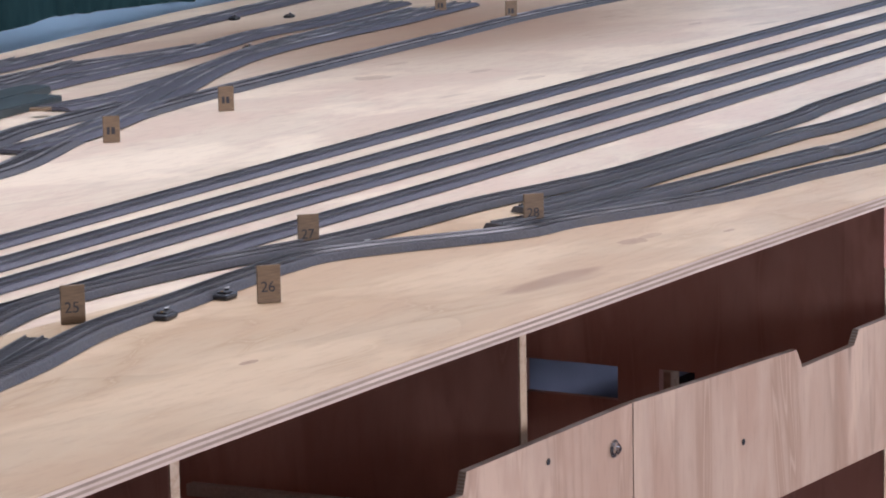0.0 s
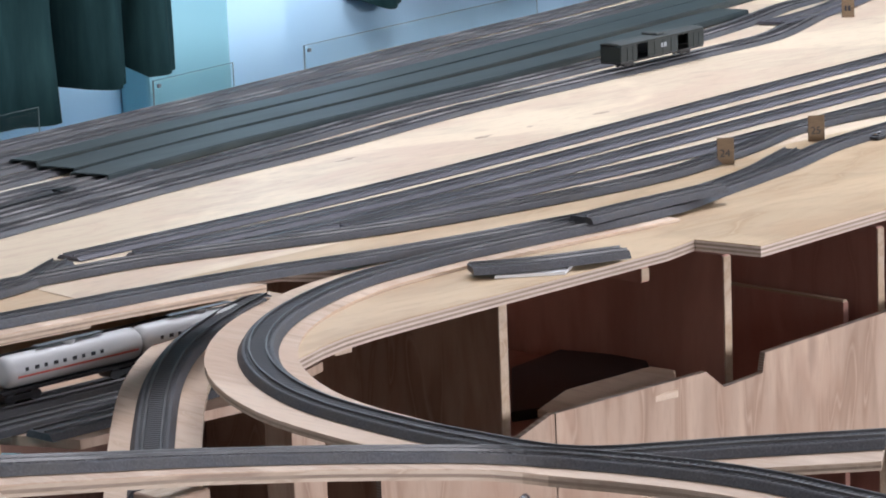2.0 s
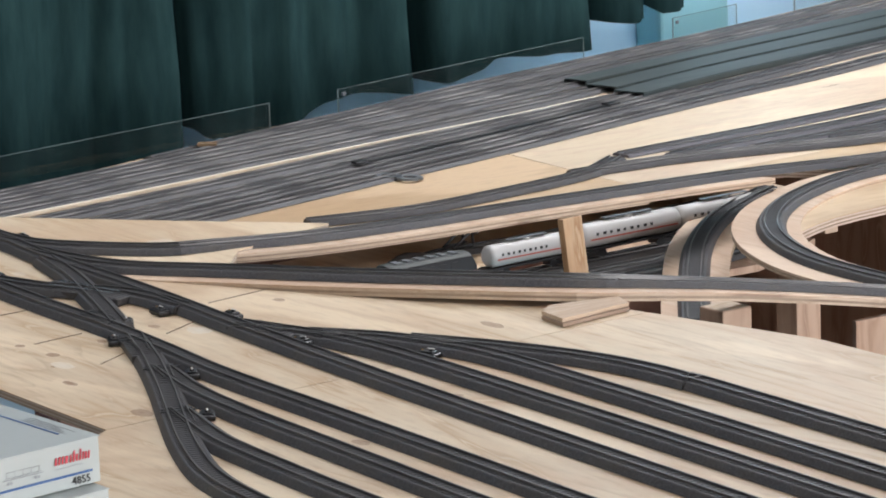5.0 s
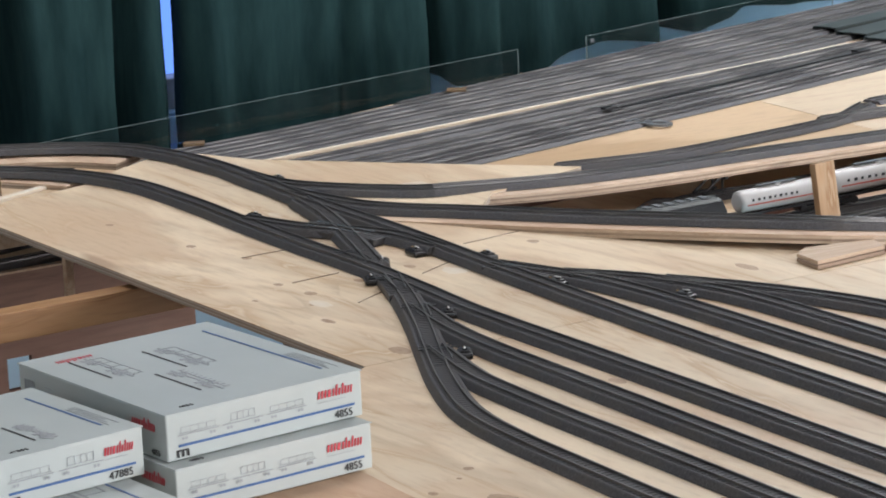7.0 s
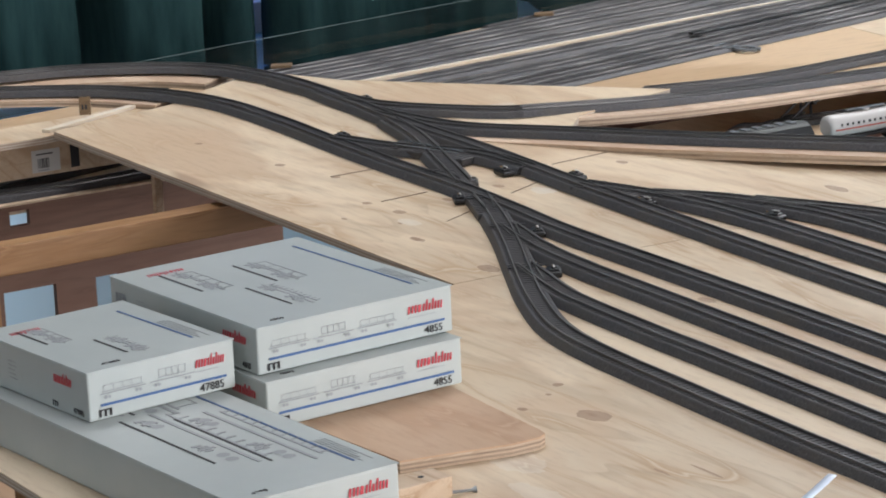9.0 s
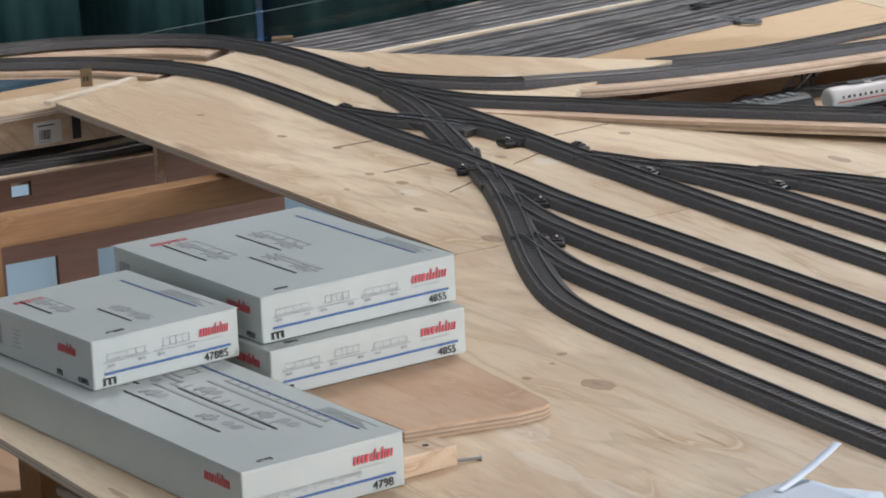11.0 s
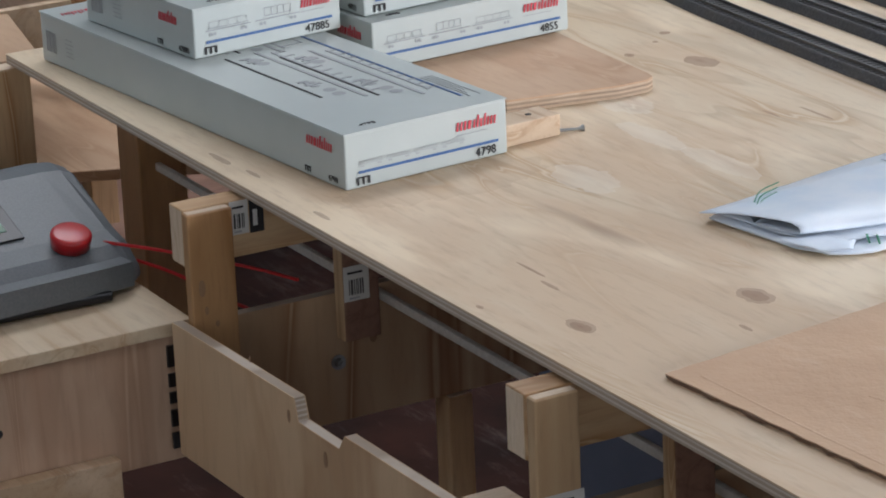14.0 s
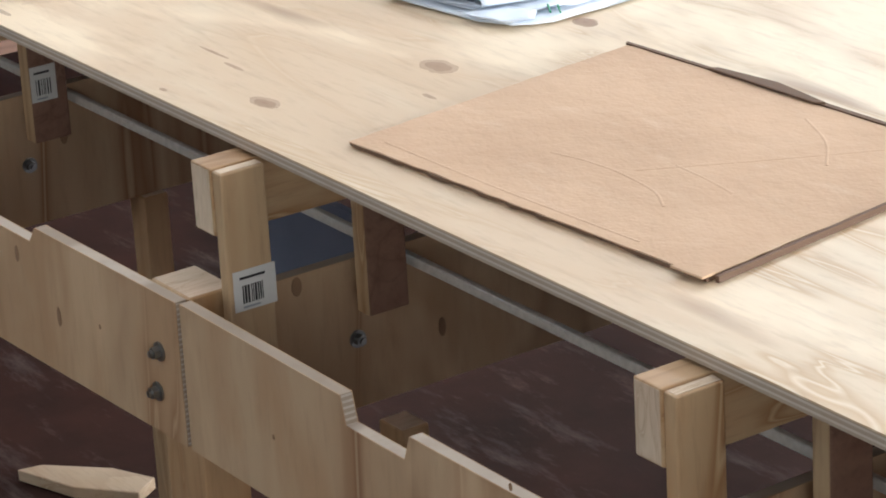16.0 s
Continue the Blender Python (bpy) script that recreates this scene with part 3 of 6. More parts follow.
def curtain(folds, hem, seed):
    """A hanging curtain: uneven folds given as (y, depth), a hem given as (y, z)."""
    bm = bmesh.new()
    y0, y1 = folds[0][0], folds[-1][0]
    nu, nv = int((y1 - y0) / 0.011), 34
    rows = []
    for j in range(nv + 1):
        v = (j / nv) ** 2.2
        row = []
        for i in range(nu + 1):
            y = y0 + (y1 - y0) * i / nu
            lean = 0.10 * v * noise.noise(Vector((y * 2.3, seed, 0)))
            d = between(folds, y + lean)
            d = (d if d > 0 else d * 2.6) * (1 - 0.25 * v)
            z = between(hem, y)
            h = z + (2.3 - z) * v
            soft = 0.034 * noise.noise(Vector((y * 10.0, h * 1.3, seed))) + 0.007 * noise.noise(Vector((y * 30.0, h * 5.0, seed + 4)))
            row.append(bm.verts.new((d + soft, y + 0.016 * noise.noise(Vector((y * 5, h * 2.2, seed + 9))), h + (1 - v) * 0.007 * noise.noise(Vector((y * 11, 1, seed))))))
        rows.append(row)
    for a, b in zip(rows, rows[1:]):
        for i in range(nu):
            bm.faces.new((a[i], a[i + 1], b[i + 1], b[i]))
    bmesh.ops.recalc_face_normals(bm, faces=bm.faces)
    return bm


def hang(folds, hem, seed, label, x=-4.70):
    c = thing("curtain", label, "curtain", pose(x, 0, 0), "curtains along the wall")
    y0, y1 = folds[0][0], folds[-1][0]
    cloth = part("cloth", curtain(folds, hem, seed), velvet, c, smooth=True)
    s = cloth.modifiers.new("thickness", "SOLIDIFY")
    s.thickness = 0.006
    part("rail", rod((0, y0 - 0.05, 2.33), (0, y1 + 0.05, 2.33), 0.016), steel, c, "steel curtain rail")
    count = max(3, int((y1 - y0) / 0.25))
    for k in range(count + 1):
        y = y0 + (y1 - y0) * k / count
        part("ring", rod((0, y - 0.004, 2.32), (0, y + 0.004, 2.32), 0.026), steel, c)
    return c


def random_folds(y0, y1, seed):
    """Alternating broad fronts and narrow deep gaps."""
    r = random.Random(seed)
    out, y = [(y0, 0.03)], y0
    while y < y1 - 0.35:
        w = r.uniform(0.10, 0.26)
        top = r.uniform(0.06, 0.095)
        out += [(y + 0.03, top * 0.7), (y + w * 0.55, top), (y + w, top * r.uniform(0.7, 1.0))]
        g = r.uniform(0.03, 0.08)
        low = r.uniform(-0.07, -0.02)
        out += [(y + w + 0.018, low), (y + w + 0.018 + g, low)]
        y += w + 0.036 + g
    return out + [(y + 0.04, 0.06), (y1, 0.03)]


hang(random_folds(-1.2, 1.55, 3) + [(1.58, -0.05), (1.63, -0.05), (1.655, 0.05), (1.73, 0.09), (1.82, 0.075), (1.845, -0.05), (1.895, -0.05), (1.912, 0.04), (1.94, 0.06), (1.960, 0.03)],
     ((-1.2, -0.31), (1.36, -0.34), (1.84, -0.38), (1.96, -0.40)), 3, "dark green velvet curtain hanging in deep folds")
hang([(1.998, 0.0), (2.02, 0.05), (2.06, 0.07), (2.10, 0.06), (2.15, 0.085), (2.22, 0.06), (2.30, 0.025), (2.35, 0.045), (2.39, 0.03), (2.44, 0.07), (2.50, 0.09), (2.565, 0.085), (2.582, -0.05), (2.63, -0.05), (2.66, 0.02),
      (2.71, 0.055), (2.755, 0.085), (2.785, 0.055), (2.83, 0.055), (2.87, 0.08), (2.93, 0.06), (3.00, 0.075), (3.06, 0.06), (3.12, 0.085), (3.175, 0.09), (3.19, -0.05), (3.275, -0.05), (3.30, 0.05), (3.40, 0.08), (3.47, 0.045), (3.56, 0.085), (3.62, 0.07), (3.712, 0.09), (3.730, -0.04), (3.825, -0.05), (3.843, 0.03),
      (3.885, 0.05), (3.920, 0.02), (3.934, -0.05), (3.980, -0.05), (3.995, 0.03), (4.03, 0.05), (4.075, 0.01)],
     ((1.99, -0.40), (2.50, -0.37), (2.575, -0.35), (2.60, -0.30), (2.64, -0.30), (2.67, -0.33), (2.80, -0.33), (2.885, -0.305), (3.04, -0.270), (3.18, -0.285), (3.20, -0.262), (3.31, -0.278), (3.48, -0.245), (3.715, -0.248), (3.735, -0.205), (3.84, -0.203), (3.885, -0.207), (3.92, -0.203), (3.935, -0.172), (3.985, -0.176), (3.998, -0.199), (4.075, -0.194)),
     5, "dark green velvet curtain with a stepped scalloped hem")
hang([(y, max(0.008, 0.55 * d)) for y, d in [(5.17, 0.0), (5.19, 0.06), (5.25, 0.10), (5.30, 0.06), (5.32, 0.0), (5.36, 0.01)] + random_folds(5.40, 10.2, 12)],
     ((5.17, -0.205), (5.25, -0.235), (5.31, -0.225), (5.33, -0.200), (5.55, -0.205), (5.76, -0.215), (6.10, -0.200), (6.60, -0.180), (6.85, -0.145), (10.2, -0.16)), 8, "dark green velvet curtain ending above the layout", -5.325)

# ---------------------------------------------------------------- baseboards
TH = 0.0095


def sheet(name, poly, top, mat, label, th=TH, layers=()):
    s = thing(name, label, "plywood sheet", kind="structure")
    part("veneer", slab(poly, top - 0.0012, top), mat, s)
    if not layers:
        part("ply_core", slab(poly, top - th, top - 0.0012), ply_edge, s, "layered plywood edge")
    for k, layer in enumerate(layers):
        q = (th - 0.0012) / len(layers)
        part("ply", slab(poly, top - 0.0012 - (k + 1) * q, top - 0.0013 - k * q), layer, s)
    return s


sheet("baseboard_near", [(-1.637, 0.0), (1.6, 0.0), (1.6, 1.47), (-1.46, 1.475), (-1.70, 1.42), (-1.70, 0.661), (-1.637, 0.55)], 0, ply, "pale birch plywood sheet with knots")
sheet("baseboard_left", [(-2.76, 0.665), (-1.703, 0.661), (-1.703, 1.42), (-1.80, 1.40), (-2.25, 1.16), (-2.36, 1.26), (-2.42, 1.45),
                         (-2.60, 1.30), (-2.80, 1.14), (-2.95, 1.08), (-2.86, 0.93), (-2.82, 0.89)], -0.0005, ply,
      "pale birch plywood sheet under the pointwork")
FAR = [(-3.06, 1.2), (-2.96, 1.6), (-2.91, 1.9), (-2.885, 2.2), (-2.88, 2.45), (-2.80, 2.66), (-2.66, 2.76), (-2.60, 2.70), (-2.56, 2.52), (-2.50, 2.42), (-2.44, 2.345), (-2.395, 2.31), (-2.41, 2.345), (-2.428, 2.39), (-2.442, 2.44), (-2.450, 2.50), (-2.454, 2.57), (-2.457, 2.65), (-2.462, 2.78), (-2.466, 2.92), (-2.471, 3.05),
       (-2.487, 3.125), (-2.385, 3.14), (-2.408, 3.45), (-2.424, 3.78), (-2.437, 4.2), (-2.449, 4.5), (-2.464, 5.06), (-2.464, 9.0), (-5.2, 9.0), (-5.2, 7.567), (-5.12, 7.129),
       (-4.95, 6.5), (-4.79, 5.95), (-4.56, 5.35), (-4.40, 4.97), (-4.33, 4.6), (-4.26, 4.25), (-4.17, 3.92), (-4.085, 3.58), (-4.0, 3.22), (-3.925, 2.9), (-3.857, 2.58), (-3.81, 2.28), (-3.73, 2.0), (-3.65, 1.68), (-3.62, 1.40), (-3.58, 1.1), (-3.50, 0.45), (-3.30, 0.45), (-3.26, 1.12)]


def clip(poly, a, b, side):
    """The part of an outline on one side of the line through a and b."""
    def off(p):
        return side * ((b[0] - a[0]) * (p[1] - a[1]) - (b[1] - a[1]) * (p[0] - a[0])) - 0.0006
    out = []
    for p, q in zip(poly, poly[1:] + poly[:1]):
        u, v = off(p), off(q)
        if u >= 0:
            out.append(p)
        if (u >= 0) != (v >= 0):
            k = u / (u - v)
            out.append((p[0] + (q[0] - p[0]) * k, p[1] + (q[1] - p[1]) * k))
    return out


SEAM = ((-3.278, 2.417), (-2.872, 2.383))
PLIES = (ply_layer_pale, ply_layer_dark, ply_layer_pale, ply_layer_dark, ply_layer_pale)
EDGE = ((-2.87, 2.0), (-2.87, 8.0))
sheet("baseboard_far", clip(clip(FAR, *SEAM, 1), *EDGE, 1), ZF, ply_far, "long pale plywood baseboard under the running lines", 0.0155, PLIES)
sheet("baseboard_front", clip(FAR, *EDGE, -1), ZF, ply_front, "warm-toned plywood sheet along the front of the layout", 0.0155, PLIES)
sheet("baseboard_mid", clip(clip(FAR, *SEAM, -1), *EDGE, 1), ZF, ply_mid, "warmer plywood sheet joined to the long baseboard", 0.0155, PLIES)
structure("backdrop", block(-6.3, -6.28, -0.5, 5.5, -2.5, 2.5), outside_glow_mat, "glowing blue panel added outside the window")

# ---------------------------------------------------------------- tracks
def track(label, pts, width=0.040, sleepers=True, height=0.009, group="model railway tracks", bed=roadbed, steel_of=None):
    """A length of model track: sloped roadbed, sleepers, two rails and the row of centre studs."""
    line = smooth_line(pts, 0.02)
    t = thing("model_track", label, "model track", Matrix.Translation(line[0]), group)
    local = [p - line[0] for p in line]
    w, s = width / 2, width / 0.040
    part("roadbed", sweep(local, [(-w, 0.0003), (w, 0.0003), (w * 0.97, 0.0015), (w * 0.80, height - 0.0012), (w * 0.74, height), (-w * 0.74, height), (-w * 0.80, height - 0.0012), (-w * 0.97, 0.0015)]), bed, t)
    for side in (-1, 1):
        c = side * 0.00825 * s
        part("rail", sweep(local, [(c - 0.0011, height + 0.0008), (c + 0.0011, height + 0.0008), (c + 0.0009, height + 0.0034), (c - 0.0009, height + 0.0034)]), steel_of or rail_mat, t, "bright steel rail")
    if sleepers:
        verts, faces = [], []
        fine = smooth_line([tuple(p) for p in local], 0.0078)
        for p, d, n in frames_of(fine):
            k = len(verts)
            for z in (height - 0.001, height + 0.0007):
                for a, b in ((-1, -1), (1, -1), (1, 1), (-1, 1)):
                    verts.append(p + n * (a * 0.0125 * s) + d * (b * 0.0013) + Vector((0, 0, z)))
            faces += [tuple(k + i for i in f) for f in ((4, 5, 6, 7), (0, 1, 5, 4), (1, 2, 6, 5), (2, 3, 7, 6), (3, 0, 4, 7))]
        me = bpy.data.meshes.new("sleeper_run")
        me.from_pydata(verts, [], faces)
        me.materials.append(sleeper_mat)
        ob = new("sleeper_run", me)
        ob.parent = t
        ob["kind"] = "stuff"
    return t


def flat(pts, z):
    return [(x, y, z) for x, y in pts]


STORE = []
STORE.append([(-3.16, 0.50), (-3.12, 0.60), (-3.046, 0.71), (-2.96, 0.815), (-2.85, 0.884), (-2.73, 0.914), (-2.564, 0.914), (-2.385, 0.903), (-2.226, 0.896), (-2.088, 0.893), (-1.94, 0.882),
              (-1.788, 0.868), (-1.553, 0.862), (-1.19, 0.852), (-0.6, 0.83), (1.5, 0.75)])
STORE.append([(-2.014, 0.888), (-1.902, 0.842), (-1.788, 0.789), (-1.673, 0.731), (-1.566, 0.679), (-1.458, 0.637), (-1.353, 0.62), (-1.209, 0.612), (-1.026, 0.604), (-0.6, 0.59), (1.5, 0.51)])
STORE.append([(-1.86, 0.83), (-1.76, 0.806), (-1.643, 0.793), (-1.469, 0.786), (-1.0, 0.768), (1.5, 0.67)])
STORE.append([(-1.69, 0.745), (-1.579, 0.717), (-1.507, 0.708), (-1.346, 0.700), (-1.0, 0.688), (1.5, 0.59)])
STORE.append([(-2.405, 1.033), (-2.225, 1.027), (-2.014, 1.011), (-1.876, 1.001), (-1.624, 0.986), (-1.367, 0.975), (-1.0, 0.962), (1.5, 0.87)])
STORE.append([(-1.976, 1.012), (-1.871, 1.045), (-1.787, 1.06), (-1.677, 1.064), (-1.482, 1.06), (-1.0, 1.045), (1.5, 0.95)])
STORE.append([(-1.883, 1.045), (-1.795, 1.10), (-1.708, 1.127), (-1.633, 1.138), (-1.5, 1.138), (-1.0, 1.122), (1.5, 1.03)])
STORE.append([(-1.774, 1.115), (-1.667, 1.168), (-1.571, 1.204), (-1.489, 1.222), (-1.394, 1.226), (-1.126, 1.22), (1.5, 1.13)])
STORE.append([(-3.22, 0.54), (-3.19, 0.65), (-3.149, 0.754), (-3.13, 0.837), (-3.089, 0.911), (-3.037, 0.978), (-2.96, 1.03), (-2.84, 1.056), (-2.73, 1.058), (-2.618, 1.05), (-2.501, 1.037), (-2.405, 1.033)])
STORE.append([(-2.415, 0.912), (-2.313, 0.945), (-2.25, 0.985), (-2.19, 1.006), (-2.10, 1.012)])
STORE.append([(-2.469, 1.028), (-2.344, 0.997), (-2.188, 0.944), (-2.079, 0.904)])
for n, pts in enumerate(STORE):
    track("dark grey model track with bright rails on plywood", flat(pts, 0.0 + 0.00012 * n))
TRK = "dark grey model track with bright rails on plywood"
FT = ZF + 0.0005
# running lines along the far baseboard
RUNNING = []
RUNNING.append([(-3.087, 2.536), (-3.125, 3.2), (-3.285, 4.4), (-3.42, 5.5), (-3.64, 7.4), (-3.8, 8.9)])
RUNNING.append([(-3.02, 2.6), (-3.045, 3.2), (-3.19, 4.4), (-3.31, 5.5), (-3.52, 7.4), (-3.68, 8.9)])
RUNNING.append([(-2.96, 2.75), (-2.975, 3.2), (-3.10, 4.4), (-3.20, 5.5), (-3.40, 7.4), (-3.55, 8.9)])
RUNNING.append([(-2.93, 2.9), (-2.925, 3.5), (-2.995, 4.4), (-3.08, 5.4), (-3.24, 6.9), (-3.44, 8.9)])
RUNNING.append([(-3.000, 1.806), (-2.958, 1.986), (-2.965, 2.178), (-2.990, 2.369), (-3.06, 2.5)])
RUNNING.append([(-3.005, 2.36), (-2.985, 2.56), (-2.94, 2.72), (-2.875, 2.93), (-2.84, 3.18), (-2.83, 3.45), (-2.88, 3.70), (-2.935, 3.90), (-2.93, 4.16), (-2.89, 4.42), (-2.891, 4.727), (-2.877, 4.882), (-2.866, 5.082), (-2.888, 5.382), (-2.919, 5.735), (-2.981, 6.241), (-3.20, 8.9)])
RUNNING.append([(-2.805, 4.712), (-2.799, 4.819), (-2.802, 4.963), (-2.811, 5.145), (-2.816, 5.330), (-2.826, 5.540), (-2.836, 5.911), (-3.03, 7.6), (-3.10, 8.9)])
RUNNING.append([(-2.765, 4.573), (-2.740, 4.699), (-2.732, 4.833), (-2.718, 5.013), (-2.714, 5.176), (-2.705, 5.378), (-2.703, 5.609), (-2.80, 7.2), (-2.88, 8.9)])
for n, pts in enumerate(RUNNING):
    track(TRK, flat(pts, FT + 0.00015 * n), 0.047, sleepers=n in (4, 5), height=0.0055 if n < 4 else 0.008, bed=roadbed_far_sheen if n < 4 else roadbed)
# the loop that leaves the far board and climbs to the strip
LOOP = [(-2.66, 8.9, FT), (-2.60, 7.0, FT), (-2.614, 5.681, -0.145), (-2.608, 5.392, -0.145), (-2.631, 5.163, -0.145), (-2.639, 4.974, -0.145), (-2.660, 4.852, -0.145), (-2.714, 4.652, -0.145), (-2.73, 4.54, FT), (-2.835, 4.33, FT), (-2.845, 4.21, FT), (-2.81, 3.96, FT), (-2.785, 3.79, FT), (-2.73, 3.61, FT), (-2.677, 3.38, FT),
        (-2.631, 3.211, -0.140), (-2.646, 2.911, -0.140), (-2.647, 2.774, -0.140), (-2.630, 2.624, -0.140), (-2.570, 2.465, -0.141), (-2.483, 2.341, -0.142), (-2.372, 2.250, -0.143), (-2.243, 2.194, -0.145), (-2.094, 2.166, -0.143), (-1.935, 2.145, -0.135), (-1.777, 2.128, -0.120), (-1.656, 2.212, -0.110), (-1.538, 2.294, -0.100)]
track("dark grey curved model track with bright rails", LOOP, 0.048)
# the line that climbs from the far board to the pointwork
CLIMB = [(-2.84, 1.056, 0.0002), (-2.73, 1.059, 0.0002), (-2.62, 1.060, 0.0002), (-2.556, 1.077, 0.000), (-2.477, 1.129, 0.000), (-2.418, 1.182, 0.000), (-2.404, 1.213, -0.000), (-2.386, 1.382, -0.010), (-2.431, 1.604, -0.030), (-2.528, 1.884, -0.060), (-2.619, 2.183, -0.090), (-2.701, 2.498, -0.120), (-2.723, 2.781, -0.140), (-2.686, 3.024, -0.140), (-2.669, 3.253, -0.140), (-2.72, 3.5, FT), (-2.80, 3.72, FT)]
track(TRK, CLIMB, 0.044)
STRIP = [(-2.73, 1.058, 0.0003), (-2.60, 1.047, 0.0003), (-2.495, 1.050, 0.000), (-2.369, 1.081, 0.000), (-2.237, 1.156, 0.004), (-2.090, 1.231, 0.010), (-1.924, 1.320, 0.018), (-1.813, 1.411, 0.018), (-1.790, 1.528, 0.000), (-1.801, 1.680, -0.030), (-1.801, 1.881, -0.070), (-1.754, 2.048, -0.100), (-1.569, 2.107, -0.100), (-1.398, 2.109, -0.100)]
track("dark grey model track on a narrow plywood strip", STRIP, 0.042)
# lines at the back of the far board
BACK = []
BACK.append([(-3.08, 1.3), (-3.165, 1.75), (-3.285, 2.4), (-3.35, 2.7), (-3.41, 2.99), (-3.465, 3.34), (-3.55, 3.73), (-3.60, 4.09), (-3.648, 4.46), (-3.69, 4.75), (-3.83, 5.08), (-3.92, 5.34), (-3.985, 5.6), (-4.088, 6.151), (-4.192, 6.770), (-4.297, 7.466), (-4.4, 8.9)])
BACK.append([(-3.15, 1.3), (-3.23, 1.79), (-3.35, 2.4), (-3.43, 2.75), (-3.545, 3.3), (-3.637, 3.7), (-3.697, 4.1), (-3.767, 4.5), (-3.86, 4.85), (-3.958, 5.114), (-4.005, 5.316), (-4.043, 5.503)])
BACK.append([(-3.22, 1.3), (-3.297, 1.8), (-3.41, 2.4), (-3.49, 2.8), (-3.555, 3.05)])
BACK.append([(-3.31, 1.3), (-3.385, 1.83), (-3.475, 2.4), (-3.53, 2.75), (-3.57, 3.0)])
BACK.append([(-3.423, 1.3), (-3.455, 1.6), (-3.487, 1.8), (-3.557, 2.32), (-3.63, 2.8), (-3.68, 3.0)])
BACK.append([(-3.49, 1.3), (-3.525, 1.6), (-3.57, 1.85), (-3.64, 2.35), (-3.71, 2.75), (-3.77, 3.05)])
BACK.append([(-3.55, 1.3), (-3.585, 1.6), (-3.64, 1.9), (-3.715, 2.35), (-3.785, 2.72), (-3.955, 3.6), (-4.11, 4.3), (-4.26, 5.0), (-4.42, 5.6), (-4.56, 6.04)])
BACK.append([(-3.665, 1.93), (-3.755, 2.3), (-3.80, 2.5), (-3.875, 2.8), (-4.035, 3.6), (-4.205, 4.3), (-4.355, 4.97), (-4.55, 5.55), (-4.70, 6.04)])
BACK.append([(-4.241, 5.132), (-4.324, 5.518), (-4.378, 5.776), (-4.428, 6.062), (-4.486, 6.324), (-4.576, 6.627), (-4.623, 6.949), (-4.735, 7.445)])
BACK.append([(-4.535, 5.392), (-4.645, 5.908), (-4.747, 6.299), (-4.848, 6.721), (-4.951, 7.139), (-5.066, 7.611)])
BACK.append([(-4.380, 5.290), (-4.477, 5.705), (-4.517, 6.004), (-4.512, 6.192), (-4.518, 6.387)])
BACK.append([(-3.803, 4.911), (-3.847, 5.115), (-3.941, 5.369), (-4.070, 5.651), (-4.242, 6.023), (-4.345, 6.317), (-4.412, 6.634), (-4.473, 7.033), (-4.567, 7.470)])
BACK.append([(-4.107, 5.387), (-4.115, 5.566), (-4.193, 5.851), (-4.278, 6.109), (-4.385, 6.413), (-4.483, 6.827), (-4.583, 7.301)])
for n, pts in enumerate(BACK):
    track("dark grey model track along the back of the layout", flat(pts, FT + 0.00015 * n), 0.066 if n < 8 else 0.084, sleepers=n in (0, 1, 10), height=0.006, bed=roadbed if n < 8 else roadbed_far_sheen, steel_of=rail_pale)


def cover(poly_line, width, label):
    c = thing("track_cover", label, "track cover", group="covers over the back tracks")
    line = smooth_line([(x, y, FT + 0.001) for x, y in poly_line], 0.1)
    w = width / 2
    part("lid", sweep(line, [(-w, 0.0115), (w, 0.0115), (w, 0.0133), (w * 0.2, 0.0138), (-w * 0.2, 0.0138), (-w, 0.0133)]), cover_mat, c)
    for side in (-1, 1):
        part("side_wall", sweep(line, [(side * w - 0.0015, 0.0), (side * w + 0.0015, 0.0), (side * w + 0.0015, 0.0113), (side * w - 0.0015, 0.0113)]), cover_mat, c)
    return c


COVERS = (([(-3.545, 2.94), (-3.612, 3.2), (-3.685, 3.6), (-3.775, 4.1), (-3.852, 4.45), (-3.985, 5.02)], 0.070),
          ([(-3.640, 2.95), (-3.720, 3.3), (-3.795, 3.7), (-3.900, 4.2), (-3.985, 4.55), (-4.210, 5.50)], 0.072),
          ([(-3.735, 2.96), (-3.825, 3.4), (-3.893, 3.8), (-4.000, 4.3), (-4.078, 4.65), (-4.310, 5.60)], 0.056))
for pts, wide in COVERS:
    cover(pts, wide, "long low grey-green card cover over a track")
# Added strip, painted near white for the glare on bare plywood between tracks.
gap = thing("pale_batten", "added strip painted with the glare on bare board between back tracks", "batten")
part("timber", sweep(smooth_line([(x, y, FT) for x, y in ((-3.352, 1.15), (-3.40, 1.5), (-3.435, 1.785), (-3.475, 2.08), (-3.51, 2.34), (-3.542, 2.62), (-3.588, 2.90))], 0.05), [(-0.0045, 0.0002), (0.0045, 0.0002), (0.0045, 0.0062), (-0.0045, 0.0062)]), pale_slat_and_glare, gap)
cable_run = thing("black_cable", "black cable lying along a back track with its plug", "cable")
part("lead", sweep(smooth_line([(-3.47, 2.83, FT + 0.0098), (-3.41, 2.55, FT + 0.0098), (-3.352, 2.28, FT + 0.0098), (-3.335, 2.16, FT + 0.0098)], 0.02), [(-0.004, 0), (0.004, 0), (0.004, 0.002), (-0.004, 0.002)]), black_plastic, cable_run)
part("plug", block(-3.346, -3.330, 2.135, 2.160, FT + 0.0105, FT + 0.0145, 0.001), black_plastic, cable_run)
